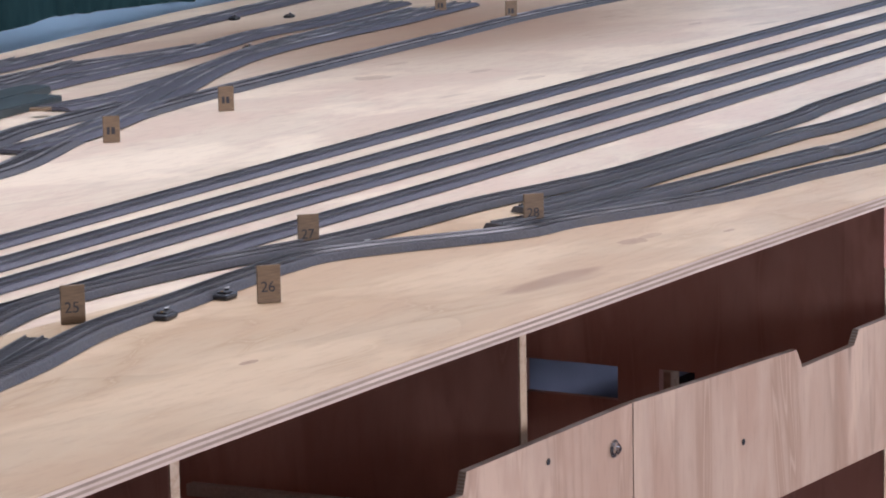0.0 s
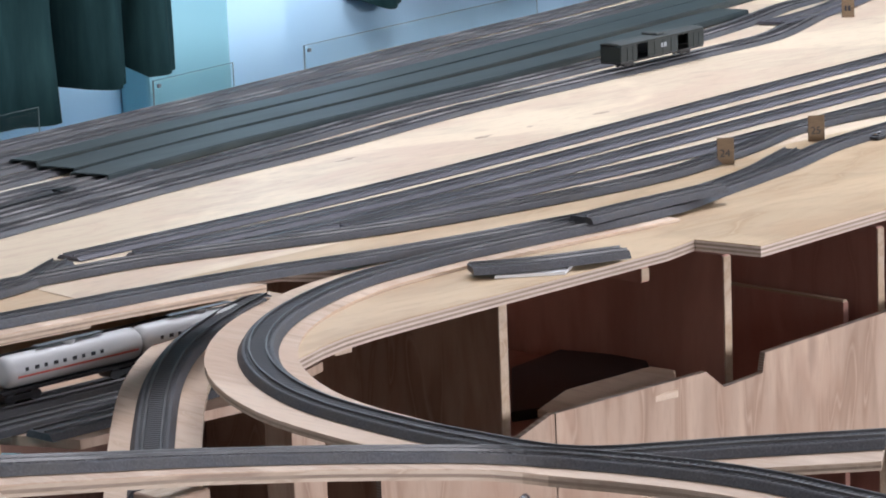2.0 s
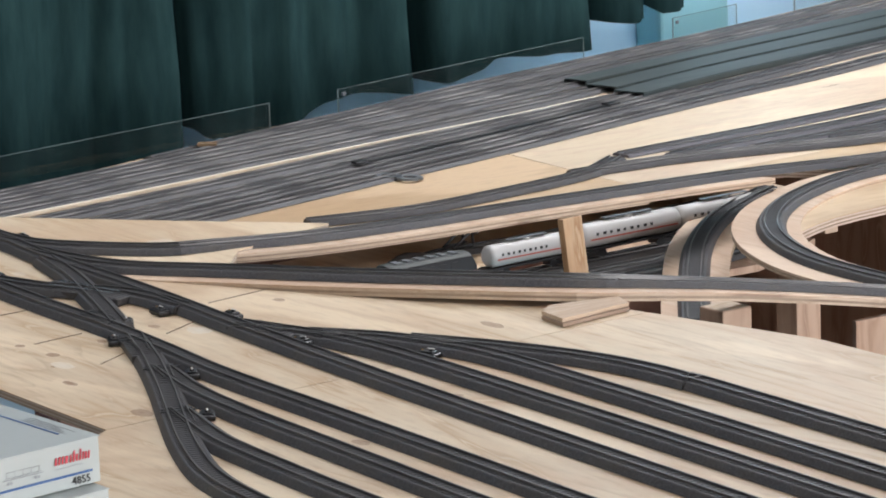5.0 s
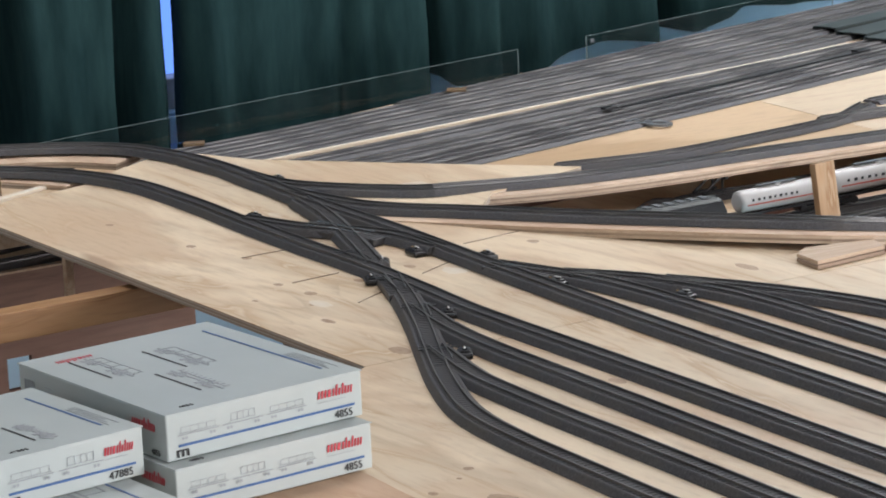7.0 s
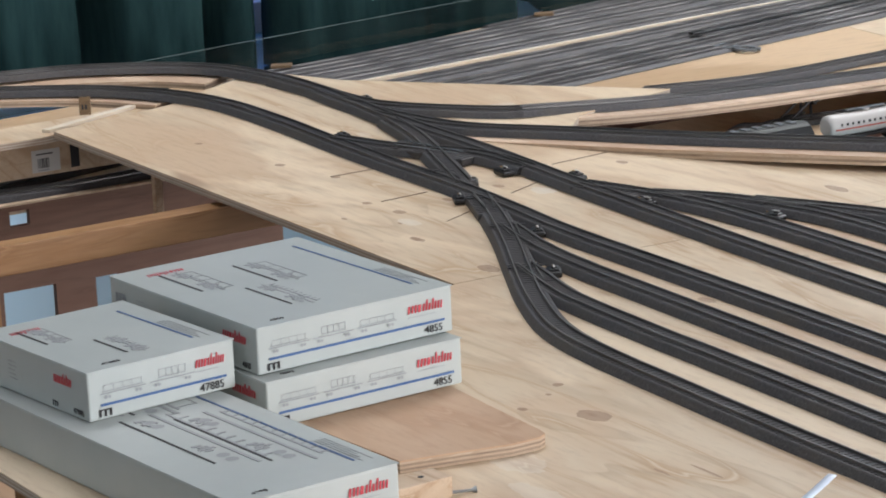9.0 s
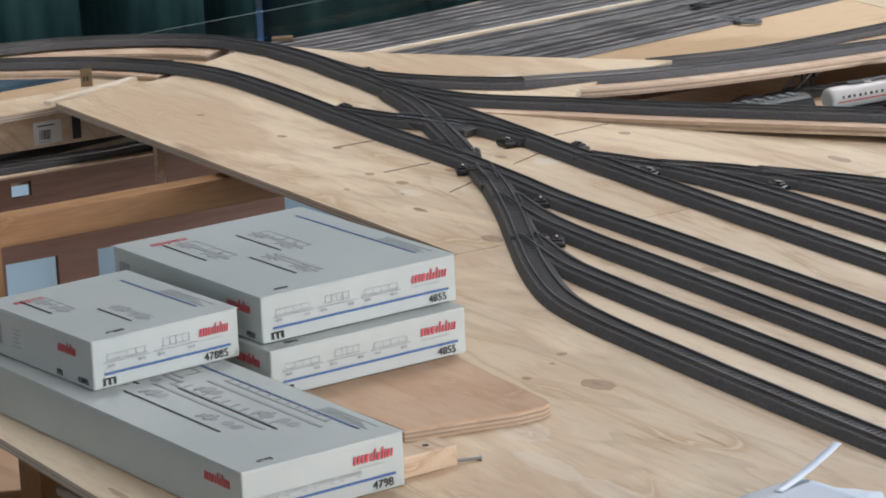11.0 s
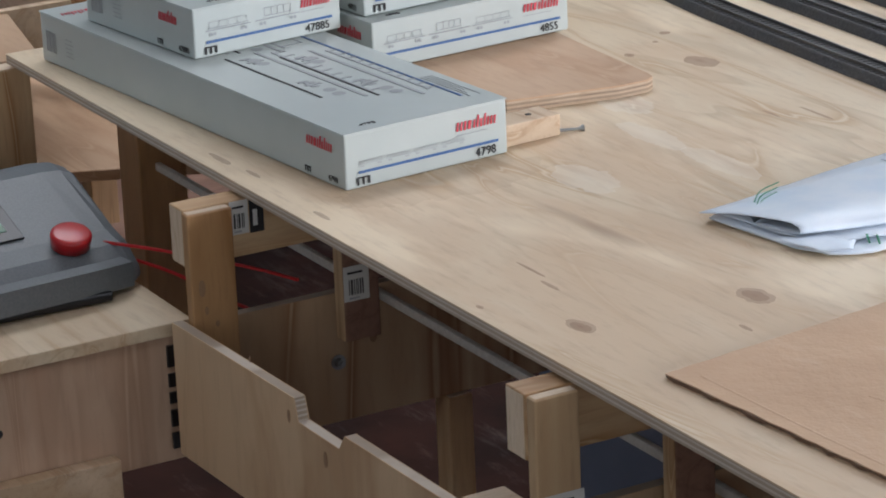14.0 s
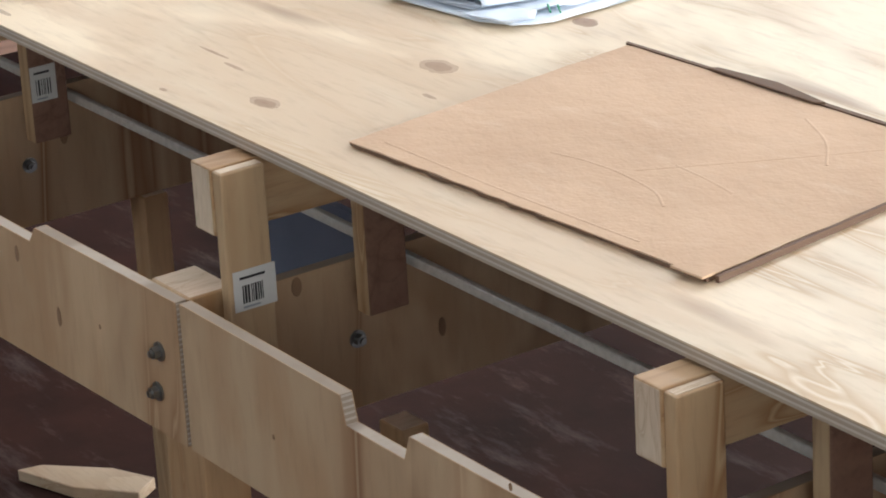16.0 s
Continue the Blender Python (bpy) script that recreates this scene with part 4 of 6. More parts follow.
part("plug", block(-3.485, -3.463, 2.82, 2.85, FT + 0.0105, FT + 0.0145, 0.001), black_plastic, cable_run)

# ---------------------------------------------------------------- strips and raised boards
def strip(name, line_pts, left, right, drop, th, label, mat=ply_small):
    line = smooth_line(line_pts, 0.04)
    s = thing(name, label, "plywood strip")
    q = (th - 0.0012) / 3
    for nm, z0, z1, mt in (("veneer", -0.0012, 0.0, mat), ("ply", -0.0012 - q, -0.0013, ply_layer), ("ply", -0.0012 - 2 * q, -0.0013 - q, ply_layer_dark), ("ply", -th, -0.0013 - 2 * q, ply_layer)):
        part(nm, sweep(line, [(-right, drop + z0), (left, drop + z0), (left, drop + z1), (-right, drop + z1)]), mt, s)
    return s


strip("plywood_strip", STRIP[3:], 0.03, 0.045, -0.0006, 0.011, "narrow plywood strip carrying a track across")
strip("plywood_ramp", CLIMB[5:12], 0.05, 0.045, -0.0006, 0.009, "plywood ramp carrying a climbing track")
strip("plywood_ramp", [(x + 0.012, y - 0.006, z - 0.0098) for x, y, z in CLIMB[6:11]], 0.05, 0.02, -0.0006, 0.005, "second plywood layer under the climbing track")
strip("plywood_ring", LOOP[15:], 0.046, 0.062, -0.0006, 0.009, "curved plywood ring carrying the loop track")
L1S, L2S = flat(STORE[0][:5], 0), flat(STORE[8][:7], 0)
strip("plywood_strip", [(x, y, -0.001) for x, y, z in L1S], 0.03, 0.035, -0.001, 0.009, "curved plywood strip leaving the pointwork")
strip("plywood_strip", [(x, y, -0.0015) for x, y, z in L2S], 0.03, 0.06, -0.001, 0.009, "wider curved plywood strip leaving the pointwork")
# lower level curve beside the loop
LOWC = [(-2.765, 2.593, -0.170), (-2.752, 2.523, -0.180), (-2.703, 2.415, -0.190), (-2.611, 2.297, -0.200), (-2.453, 2.149, -0.210), (-2.291, 2.009, -0.220)]
track("dark grey curved track on the lower level", LOWC, 0.05)
strip("plywood_ring", LOWC, 0.055, 0.05, -0.0006, 0.009, "curved lower plywood ring marked in pencil")
LOWB = [(-2.931, 1.975, -0.2218), (-2.941, 2.048, -0.2218), (-2.927, 2.184, -0.2218), (-2.930, 2.422, -0.2218), (-2.936, 2.700, -0.2218)]
track("dark grey track ending on the lower level", LOWB, 0.046)
shelf_low = thing("lower_plywood_sheet", "pale lower plywood sheet with a dark raw edge", "plywood sheet")
poly = [(-3.10, 1.80), (-2.968, 1.845), (-2.900, 1.925), (-2.818, 2.026), (-2.838, 2.20), (-2.852, 2.352), (-2.876, 2.569), (-2.935, 2.715), (-3.10, 2.74)]
part("veneer", slab(poly, -0.2232, -0.222), ply, shelf_low)
part("ply", slab(poly, -0.2300, -0.2233), ply_layer_dark, shelf_low)
part("ply", slab(poly, -0.2370, -0.2301), ply_dark, shelf_low)
mound = thing("ballast_mound", "small dark grey mound at the end of a track", "mound", pose(-2.931, 1.955, -0.222))
bm = bmesh.new()
bmesh.ops.create_uvsphere(bm, u_segments=20, v_segments=10, radius=1.0)
bmesh.ops.delete(bm, geom=[v for v in bm.verts if v.co.z < -0.01], context="VERTS")
for v in bm.verts:
    k = 1 + 0.12 * noise.noise(v.co * 2.5)
    v.co = Vector((v.co.x * 0.026 * k, v.co.y * 0.045 * k, max(0.0, v.co.z) * 0.019 * k))
part("heap", bm, roadbed, mound, smooth=True)
for k in range(2):
    track("dark grey lower level storage track", [(-2.700 + 0.062 * k, 2.10 + 0.03 * k, -0.2365), (-2.702 + 0.058 * k, 2.35, -0.2365), (-2.725 + 0.05 * k, 2.53, -0.2365)], 0.05, False)
low = thing("lower_board", "rough plywood board on the lower level", "plywood sheet", kind="structure")
part("board", slab([(-3.10, 1.72), (-2.82, 1.74), (-2.735, 2.10), (-2.60, 2.16), (-2.58, 2.40), (-2.66, 2.60), (-3.10, 2.62)], -0.249, -0.2372), ply_panel, low)
foam = thing("blue_sheet", "pale blue sheet lying on the lower level", "sheet")
part("sheet", slab([(-2.76, 1.86), (-2.60, 1.98), (-2.62, 2.14), (-2.73, 2.08)], -0.262, -0.254, 0.001), teal_mat, foam)
part("rest", block(-2.70, -2.66, 1.98, 2.02, FLOOR, -0.2622), ply_dark, foam)


# ---------------------------------------------------------------- battens, aprons and panels under the near board
def lumber(name, a, b, w, h, label, mat=pine, ends=True):
    """A squared timber from a to b: w across, h high when it lies flat."""
    a, b = Vector(a), Vector(b)
    d = b - a
    t = thing(name, label, name.split("_")[-1])
    t.matrix_world = Matrix.Translation(a) @ d.to_track_quat("Z", "Y").to_matrix().to_4x4()
    part("timber", block(-w / 2, w / 2, -h / 2, h / 2, 0, d.length, 0.0012), mat, t)
    for z in (-0.0004, d.length + 0.0001):
        part("end_grain", block(-w / 2 + 0.0015, w / 2 - 0.0015, -h / 2 + 0.0015, h / 2 - 0.0015, z, z + 0.0003), end_grain, t, "paler sawn end")
    return t


def stand(name, x, y, w, d, z0, z1, label, mat=pine, lean=0.0):
    t = thing(name, label, name.split("_")[-1], pose(x, y, z0, 0, lean, 0))
    part("timber", block(-w / 2, w / 2, -d / 2, d / 2, 0, z1 - z0, 0.0014), mat, t)
    part("end_grain", block(-w / 2 + 0.0016, w / 2 - 0.0016, -d / 2 + 0.0016, d / 2 - 0.0016, z1 - z0 + 0.0001, z1 - z0 + 0.0005), end_grain, t, "paler sawn end")
    return t


def bolt(x, y, z, axis, r=0.006, parent=None, metal=steel):
    """A zinc hexagon bolt head with its washer; axis: where the head points."""
    m = Matrix.Translation((x, y, z)) @ Vector(axis).to_track_quat("Z", "Y").to_matrix().to_4x4()
    b = part("hex_bolt", rod((0, 0, 0), (0, 0, 0.0015), r * 1.5, 18), metal, parent, "zinc-plated hexagon bolt with a washer")
    b.matrix_local = m
    part("bolt_head", rod((0, 0, 0.0015), (0, 0, 0.0065), r, 6), metal, b)
    part("shank_end", rod((0, 0, 0.0065), (0, 0, 0.009), r * 0.55, 10), metal, b)


def sticker(parent_name, m, w, h, bars=9):
    """A white shop label with a bar pattern and unreadable lines."""
    s = thing(parent_name, "white printed shop label stuck on a timber", "label", m)
    part("paper", block(0, w, 0, h, 0, 0.0004), label_white, s)
    rnd = random.Random(int(w * 1e5) + int(m.translation.x * 1000))
    x = w * 0.2
    k = 0
    while x < w * 0.8 and k < bars:
        bw = rnd.choice((0.0006, 0.001, 0.0016))
        part("bar", block(x, x + bw, h * 0.18, h * 0.62, 0.0004, 0.0007), ink_black, s)
        x += bw + rnd.choice((0.0008, 0.0014))
        k += 1
    part("bar", block(w * 0.15, w * 0.75, h * 0.78, h * 0.84, 0.0004, 0.0007), ink_black, s)
    part("bar", block(w * 0.2, w * 0.6, h * 0.06, h * 0.11, 0.0004, 0.0007), ink_grey, s)
    return s


def face_x(x, y, z):
    """The pose of a label on a face that looks towards +x."""
    return Matrix.Translation((x, y, z)) @ Euler((radians(90), 0, radians(90))).to_matrix().to_4x4()


def knot(parent, at, axis, rx, rz):
    """A dark oval knot, flush with a board's face."""
    ob = part("knot", rod((0, 0, 0), (0, 0, 0.0004), 1.0, 14), knot_mat, parent, "dark oval knot")
    ob.matrix_local = Matrix.Translation(at) @ Vector(axis).to_track_quat("Z", "Y").to_matrix().to_4x4() @ Matrix.Diagonal((rx * 0.62, rz * 0.95, 1, 1))


PANELS = []
POSTS = (-1.127, -0.622, -0.128, 0.38)
for n, px in enumerate(POSTS, 1):
    # a joist end and the upright beside it
    ox, oy = (-0.0085, -0.019) if n == 1 else (0.0, 0.0)
    lumber("floor_joist", (px + ox - 0.0025, oy - 0.035, -0.037), (px + ox - 0.0025, 0.64, -0.037), 0.026, 0.050, "sawn pine joist under the plywood", pine)
    post = stand("pine_post", px + ox + 0.0165, oy - 0.016, 0.0115, 0.036 if n != 1 else 0.041, -0.236, -0.0135, "knotty pine upright beside a joist end", pine_orange if n == 1 else pine)
    # cross panel with a bolt
    c = thing("cross_panel", "plywood cross panel bolted inside the framework", "panel", pose(px - 0.006, 0, 0))
    part("ply_core", block(-0.011, -0.001, -0.03, 0.62, -0.2325, -0.1155), ply_edge, c, "pale raw plywood edge")
    part("face", block(-0.0009, 0.0, -0.03, 0.62, -0.2325, -0.1155), ply_apron, c)
    bolt(0.0003, 0.085, -0.178, (1, 0, 0), 0.0045, c)
    PANELS.append(c)
    if n == 1:
        for ky, kz, ry, rz in ((-0.046, -0.078, 0.005, 0.008), (-0.043, -0.098, 0.003, 0.004), (-0.034, -0.111, 0.003, 0.003)):
            knot(post, (0.0056, ky + 0.035, kz + 0.236), (1, 0, 0), ry, rz)
    # Shade goes into the dark wood, light into the pale strip on its front.
    inner = stand("inner_upright", px + 0.0165, 0.096, 0.015, 0.034, -0.150, -0.0125, "plywood upright with its shaded side painted dark and lit front pale", ply_dark)
    part("pale_edge", block(-0.0072, 0.0072, -0.0180, -0.0172, 0.001, 0.1365), pine, inner, "front face painted pale for the light on it")
    lx, ly, lw, ld = ((-1.139, 0.20, 0.026, 0.024), (-0.588, 0.095, 0.03, 0.024), (-0.06, 0.2, 0.03, 0.03), (px, 0.2, 0.03, 0.03))[n - 1]
    stand("support_timber", lx, ly, lw, ld, FLOOR, -0.2335, "square pine leg standing on the floor", pine)

for n, ky, kz, rx, rz in ((2, 0.037, -0.124, 0.007, 0.008), (2, 0.16, -0.19, 0.005, 0.008), (1, 0.12, -0.16, 0.006, 0.008)):
    knot(PANELS[n - 1], (0.0001, ky, kz), (1, 0, 0), rx, rz)


# apron along the front with notches for wiring
def panel_parts(parent, outline, mat=ply_apron):
    part("ply_core", upright(outline, 0.0085), ply_edge, parent, "pale raw plywood edge").location = (0, 0.0008, 0)
    part("face", upright(outline, 0.0008), mat, parent)
    part("back_face", upright(outline, 0.0008), mat, parent).location = (0, 0.0093, 0)


AP = thing("front_apron", "knotty plywood apron with notches in its top edge", "apron", pose(0, -0.068, 0))
prof = [(-1.13, -0.225), (-0.618, -0.214), (-0.618, -0.104), (-0.824, -0.107), (-0.834, -0.1205), (-0.902, -0.121), (-0.907, -0.103), (-1.13, -0.108)]
panel_parts(AP, prof)
AP2 = thing("front_apron", "knotty plywood apron section bolted to the next", "apron", pose(0, -0.068, 0))
prof = [(-0.612, -0.214), (0.9, -0.214), (0.9, -0.104), (0.16, -0.104), (0.15, -0.122), (0.09, -0.122), (0.08, -0.104), (-0.331, -0.106), (-0.338, -0.124), (-0.405, -0.124), (-0.41, -0.104), (-0.612, -0.103)]
panel_parts(AP2, prof)
for kx, kz, rx, rz in ((-0.857, -0.137, 0.007, 0.01), (-0.797, -0.170, 0.007, 0.012), (-0.733, -0.158, 0.003, 0.003), (-0.497, -0.164, 0.003, 0.003), (-0.223, -0.101, 0.004, 0.004), (-0.917, -0.121, 0.005, 0.008), (-0.981, -0.094, 0.003, 0.004)):
    knot(AP if kx < -0.615 else AP2, (kx, -0.0002, kz), (0, -1, 0), rx * 0.7, rz * 0.7)
bolt(-0.645, -0.0003, -0.149, (0, -1, 0), 0.0048, AP)
bolt(-0.652, -0.0003, -0.182, (0, -1, 0), 0.0048, AP)
stand("support_timber", -0.643, -0.0385, 0.053, 0.037, FLOOR, -0.104, "square pine leg behind the apron joint")
stand("support_timber", -0.595, 0.012, 0.035, 0.035, FLOOR, -0.238, "square pine leg beside another leg")
sticker("price_label", face_x(-0.5993, -0.031, -0.1165), 0.0345, 0.030)
JX = -1.1244
JL = [(-0.012, -0.042), (0.005, -0.043), (0.006, -0.043), (0.019, -0.044), (-0.002, -0.013)]
sticker("price_label", face_x(JX, JL[0][0], JL[0][1]), JL[1][0] - JL[0][0], JL[4][1] - JL[0][1])
lab = thing("black_label", "small black and white label on a joist", "label", face_x(JX, JL[2][0], JL[2][1]))
part("paper", block(0, JL[3][0] - JL[2][0], 0, JL[4][1] - JL[0][1], 0, 0.0004), ink_black, lab)
part("bar", block(0.003, 0.007, 0.006, 0.020, 0.0004, 0.0007), label_white, lab)
UL = [(0.071, -0.114), (0.095, -0.116), (0.085, -0.083)]
sticker("price_label", face_x(-1.1028, UL[0][0] + 0.008, UL[0][1]), UL[1][0] - UL[0][0], UL[2][1] - UL[0][1])
for k, (yy, zz) in enumerate(((0.125, -0.106),)):
    lumber("inner_rail", (-1.62, yy, zz - 0.0165), (1.4, yy, zz - 0.0125), 0.006, 0.008, "thin rail inside the framework, painted pale for the light on it", rail_lit)
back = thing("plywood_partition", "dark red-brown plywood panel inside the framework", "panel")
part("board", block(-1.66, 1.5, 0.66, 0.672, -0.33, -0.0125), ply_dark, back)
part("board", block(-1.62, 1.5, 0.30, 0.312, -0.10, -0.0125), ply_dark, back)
scrap = thing("wood_offcut", "pale tapered wooden offcut lying on the floor", "offcut", pose(0, 0, FLOOR))
part("timber", slab([(-1.752, 0.333), (-1.746, 0.361), (-1.685, 0.417), (-1.632, 0.440), (-1.610, 0.407), (-1.671, 0.359)], 0.0003, 0.014, 0.001), pine_rail, scrap)
# Filler panel added for a bluish dark area inside the framework.
nb = thing("blue_board", "blue-grey filler panel added for a bluish area inside the framework", "board")
part("board", block(-1.50, -1.24, 0.5, 0.51, -0.52, -0.375, 0.001), blue_board, nb)
part("foot", block(-1.42, -1.38, 0.48, 0.53, FLOOR, -0.5205), ply_dark, nb)


# ---------------------------------------------------------------- framework under the far board
def apron_x(x, outline, label, mat=ply_panel):
    """A board standing across the view: an outline in y and z, at the given x."""
    a = thing("rear_apron", label, "apron", Matrix.Translation((x, 0, 0)) @ Euler((0, 0, radians(90))).to_matrix().to_4x4())
    panel_parts(a, outline, mat)
    return a


XA = -2.6
TOPS = [(2.635, -0.377), (2.734, -0.379), (2.827, -0.409), (2.954, -0.370), (3.275, -0.373), (3.314, -0.403), (3.400, -0.399), (3.406, -0.370), (3.713, -0.361), (4.067, -0.359), (4.083, -0.380), (4.213, -0.381), (4.221, -0.356), (4.611, -0.351), (5.080, -0.366), (5.098, -0.393), (5.267, -0.392), (5.283, -0.372), (5.376, -0.372)]


def apron_run(y0, y1, depth, tops, label):
    """The stretch of the apron between y0 and y1 under its stepped top edge."""
    def top_at(y):
        for (a, za), (b, zb) in zip(tops, tops[1:]):
            if a <= y <= b:
                return za + (zb - za) * (y - a) / max(b - a, 1e-6)
        return tops[0][1] if y < tops[0][0] else tops[-1][1]
    pts = [(y0, top_at(y0))] + [p for p in tops if y0 < p[0] < y1] + [(y1, top_at(y1))]
    return apron_x(XA, [(y0, pts[0][1] - depth), (y1, pts[-1][1] - depth)] + pts[::-1], label)


STEPS = sorted(TOPS)
STEPS = [STEPS[0]] + [b for a, b in zip(STEPS, STEPS[1:]) if b[0] - a[0] > 0.004]
STEPS.append((8.0, STEPS[-1][1]))
JOINTS = (STEPS[0][0], ((2.963, -0.423))[0], ((3.725, -0.361))[0], ((4.614, -0.352))[0], 8.0)
BOARDS = []
for ya, yb in zip(JOINTS, JOINTS[1:]):
    BOARDS.append(apron_run(ya + 0.0015, yb - 0.0015, 0.205, STEPS, "pinkish plywood apron with notches in its top edge"))
for yz in ((4.563, -0.398), (4.547, -0.470), (2.907, -0.432), (2.896, -0.477)):
    owner = [b for b, y0, y1 in zip(BOARDS, JOINTS, JOINTS[1:]) if y0 <= yz[0] <= y1][0]
    bolt(yz[0], -0.0005, yz[1], (0, -1, 0), 0.0075, owner, bright_zinc)


for k, (y, z) in enumerate(((4.058, -0.370), (4.067, -0.377), (4.060, -0.386), (4.071, -0.393), (4.065, -0.407), (3.977, -0.393), (3.981, -0.430), (3.945, -0.446), (4.917, -0.460), (4.404, -0.382))):
    h = thing("screw_hole", "small dark screw hole in the apron", "screw hole", Matrix.Translation((XA + 0.0005, y, z)) @ Euler((0, radians(90), 0)).to_matrix().to_4x4(), "screw holes")
    part("hole", rod((0, 0, 0), (0, 0, 0.0006), 0.0042, 12), ink_black, h)


def divider(y, x0, x1, z0, z1, label, notch=None):
    d = thing("divider_panel", label, "panel", pose(0, y, 0))
    # The first divider takes the paler panel wood to stand in for light.
    part("board", block(x0, x1, -0.008, 0.008, z0, z1, 0.0008), ply_panel if y < 3.2 else ply_red, d)
    part("front_edge", block(x1 + 0.0002, x1 + 0.0022, -0.0078, 0.0078, z0 + 0.002, z1 - 0.002), pine_rail, d, "pale raw front edge")
    return d


def holed(u0, u1, z0, z1, holes, th=0.014):
    """An upright board in x and z with rectangular openings."""
    bm = bmesh.new()
    us = sorted({u0, u1, *(h[0] for h in holes), *(h[1] for h in holes)})
    zs = sorted({z0, z1, *(h[2] for h in holes), *(h[3] for h in holes)})
    for a, b in zip(us, us[1:]):
        for c, e in zip(zs, zs[1:]):
            if not any(h[0] < (a + b) / 2 < h[1] and h[2] < (c + e) / 2 < h[3] for h in holes):
                block(a, b, -th / 2, th / 2, c, e, into=bm)
    bmesh.ops.remove_doubles(bm, verts=bm.verts, dist=0.0001)
    return bm


BOTTOM = -0.70
# Filler panels added for the blue that shows through and below the framework.
bb = thing("blue_board", "filler panel added behind the framework in the shaded wall's blue", "board")
part("board", block(-3.62, -3.60, 5.6, 8.4, FLOOR, -0.30, 0.002), blue_board, bb)
bb = thing("blue_board", "pale blue filler panel added to continue the wall lower", "board")
part("board", block(-4.32, -4.30, 0.1, 2.0, FLOOR, -0.45, 0.002), wall_mat, bb)
bb = thing("blue_board", "blue-grey filler panel added under the apron", "board")
part("board", block(-2.78, -2.765, 4.9, 7.5, FLOOR, BOTTOM - 0.013, 0.002), blue_board, bb)
for (y, z), lab in zip(((3.783, -0.254), (2.948, -0.226), (3.418, -0.237), (3.239, -0.225), (4.483, -0.242), (5.558, -0.328)),
                       ("reddish plywood divider with a pale front edge",) * 6):
    if y > 5.4:
        H = [(-3.298, -0.519), (-3.130, -0.515), (-3.130, -0.573), (-3.299, -0.583), (-3.025, -0.517), (-2.995, -0.518), (-2.998, -0.543)]
        d = thing("divider_panel", "reddish plywood divider with a rectangular opening", "panel", pose(0, y, 0))
        part("board", holed(-3.3, -2.68, BOTTOM, -0.163, ((H[0][0], H[1][0], H[2][1], H[0][1]), (H[4][0] - 0.032, H[5][0], H[6][1] - 0.02, H[4][1]))), ply_red, d)
        part("front_edge", block(-2.6798, -2.6778, -0.0078, 0.0078, BOTTOM + 0.002, z - 0.002), pine_rail, d, "pale raw front edge")
    elif 3.15 < y < 3.3:
        divider(y, -2.74, -2.68, z - 0.022, z, "short reddish plywood hanger under the board")
    else:
        divider(y, -3.3, -2.68, BOTTOM, z, lab)
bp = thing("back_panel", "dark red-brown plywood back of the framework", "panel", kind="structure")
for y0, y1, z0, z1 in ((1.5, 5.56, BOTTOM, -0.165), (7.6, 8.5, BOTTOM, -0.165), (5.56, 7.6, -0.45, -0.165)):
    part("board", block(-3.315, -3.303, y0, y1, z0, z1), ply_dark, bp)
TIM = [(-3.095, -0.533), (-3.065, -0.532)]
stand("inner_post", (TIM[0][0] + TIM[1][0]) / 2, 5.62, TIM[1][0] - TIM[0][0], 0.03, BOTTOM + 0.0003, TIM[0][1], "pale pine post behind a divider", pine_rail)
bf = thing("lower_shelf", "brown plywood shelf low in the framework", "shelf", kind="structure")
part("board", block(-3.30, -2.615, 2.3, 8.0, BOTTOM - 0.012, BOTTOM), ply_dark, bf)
for y in (2.6, 3.8, 5.0, 6.2):
    stand("support_timber", -2.70, y, 0.05, 0.05, FLOOR, BOTTOM - 0.0125, "square pine leg under the framework")
    stand("support_timber", -3.24, y, 0.05, 0.05, FLOOR, BOTTOM - 0.0125, "square pine leg behind the framework")
    lumber("floor_joist", (-3.9, y, -0.192), (-2.62, y, -0.192), 0.03, 0.06, "sawn joist under the far board", pine_rail)
    stand("rear_post", -3.85, y, 0.05, 0.05, FLOOR, -0.2225, "square post under the far board")
LEDGE = [(-3.153, -0.484), (-2.858, -0.475)]
lumber("ledge_rail", (LEDGE[0][0], 4.45, LEDGE[0][1]), (LEDGE[1][0] + 0.12, 4.45, LEDGE[1][1]), 0.016, 0.016, "rail along a divider panel, painted pale for the light on it", rail_lit)
LEDGE = [(-2.903, -0.372), (-2.721, -0.368)]
low_div = thing("low_divider", "low reddish plywood divider with a pale top edge", "panel", pose(0, 3.75, 0))
part("board", block(-3.05, LEDGE[1][0], -0.006, 0.006, BOTTOM + 0.0005, LEDGE[0][1], 0.0008), ply_red, low_div)
part("top_edge", block(-3.048, LEDGE[1][0] - 0.002, -0.0055, 0.0055, LEDGE[0][1] + 0.0002, LEDGE[0][1] + 0.003), pine_rail, low_div, "pale raw top edge")
tray = thing("grey_cover_board", "pinkish grey rounded board in the framework", "board")
part("board", slab([(-2.677, 3.008), (-2.723, 3.114), (-2.721, 3.293), (-2.676, 3.296), (-2.595, 3.209), (-2.618, 3.013)], -0.397, -0.385, 0.002), ply_small, tray)
dk = thing("black_tray", "flat black tray inside the framework", "tray")
part("board", slab([(-2.967, 3.259), (-2.990, 3.389), (-2.850, 3.426), (-2.805, 3.387), (-2.750, 3.142), (-2.777, 3.060)], -0.43, -0.415, 0.002), black_plastic, dk)
part("shelf_board", block(-3.29, -2.70, 2.97, 3.39, -0.445, -0.4305), ply_red, dk)


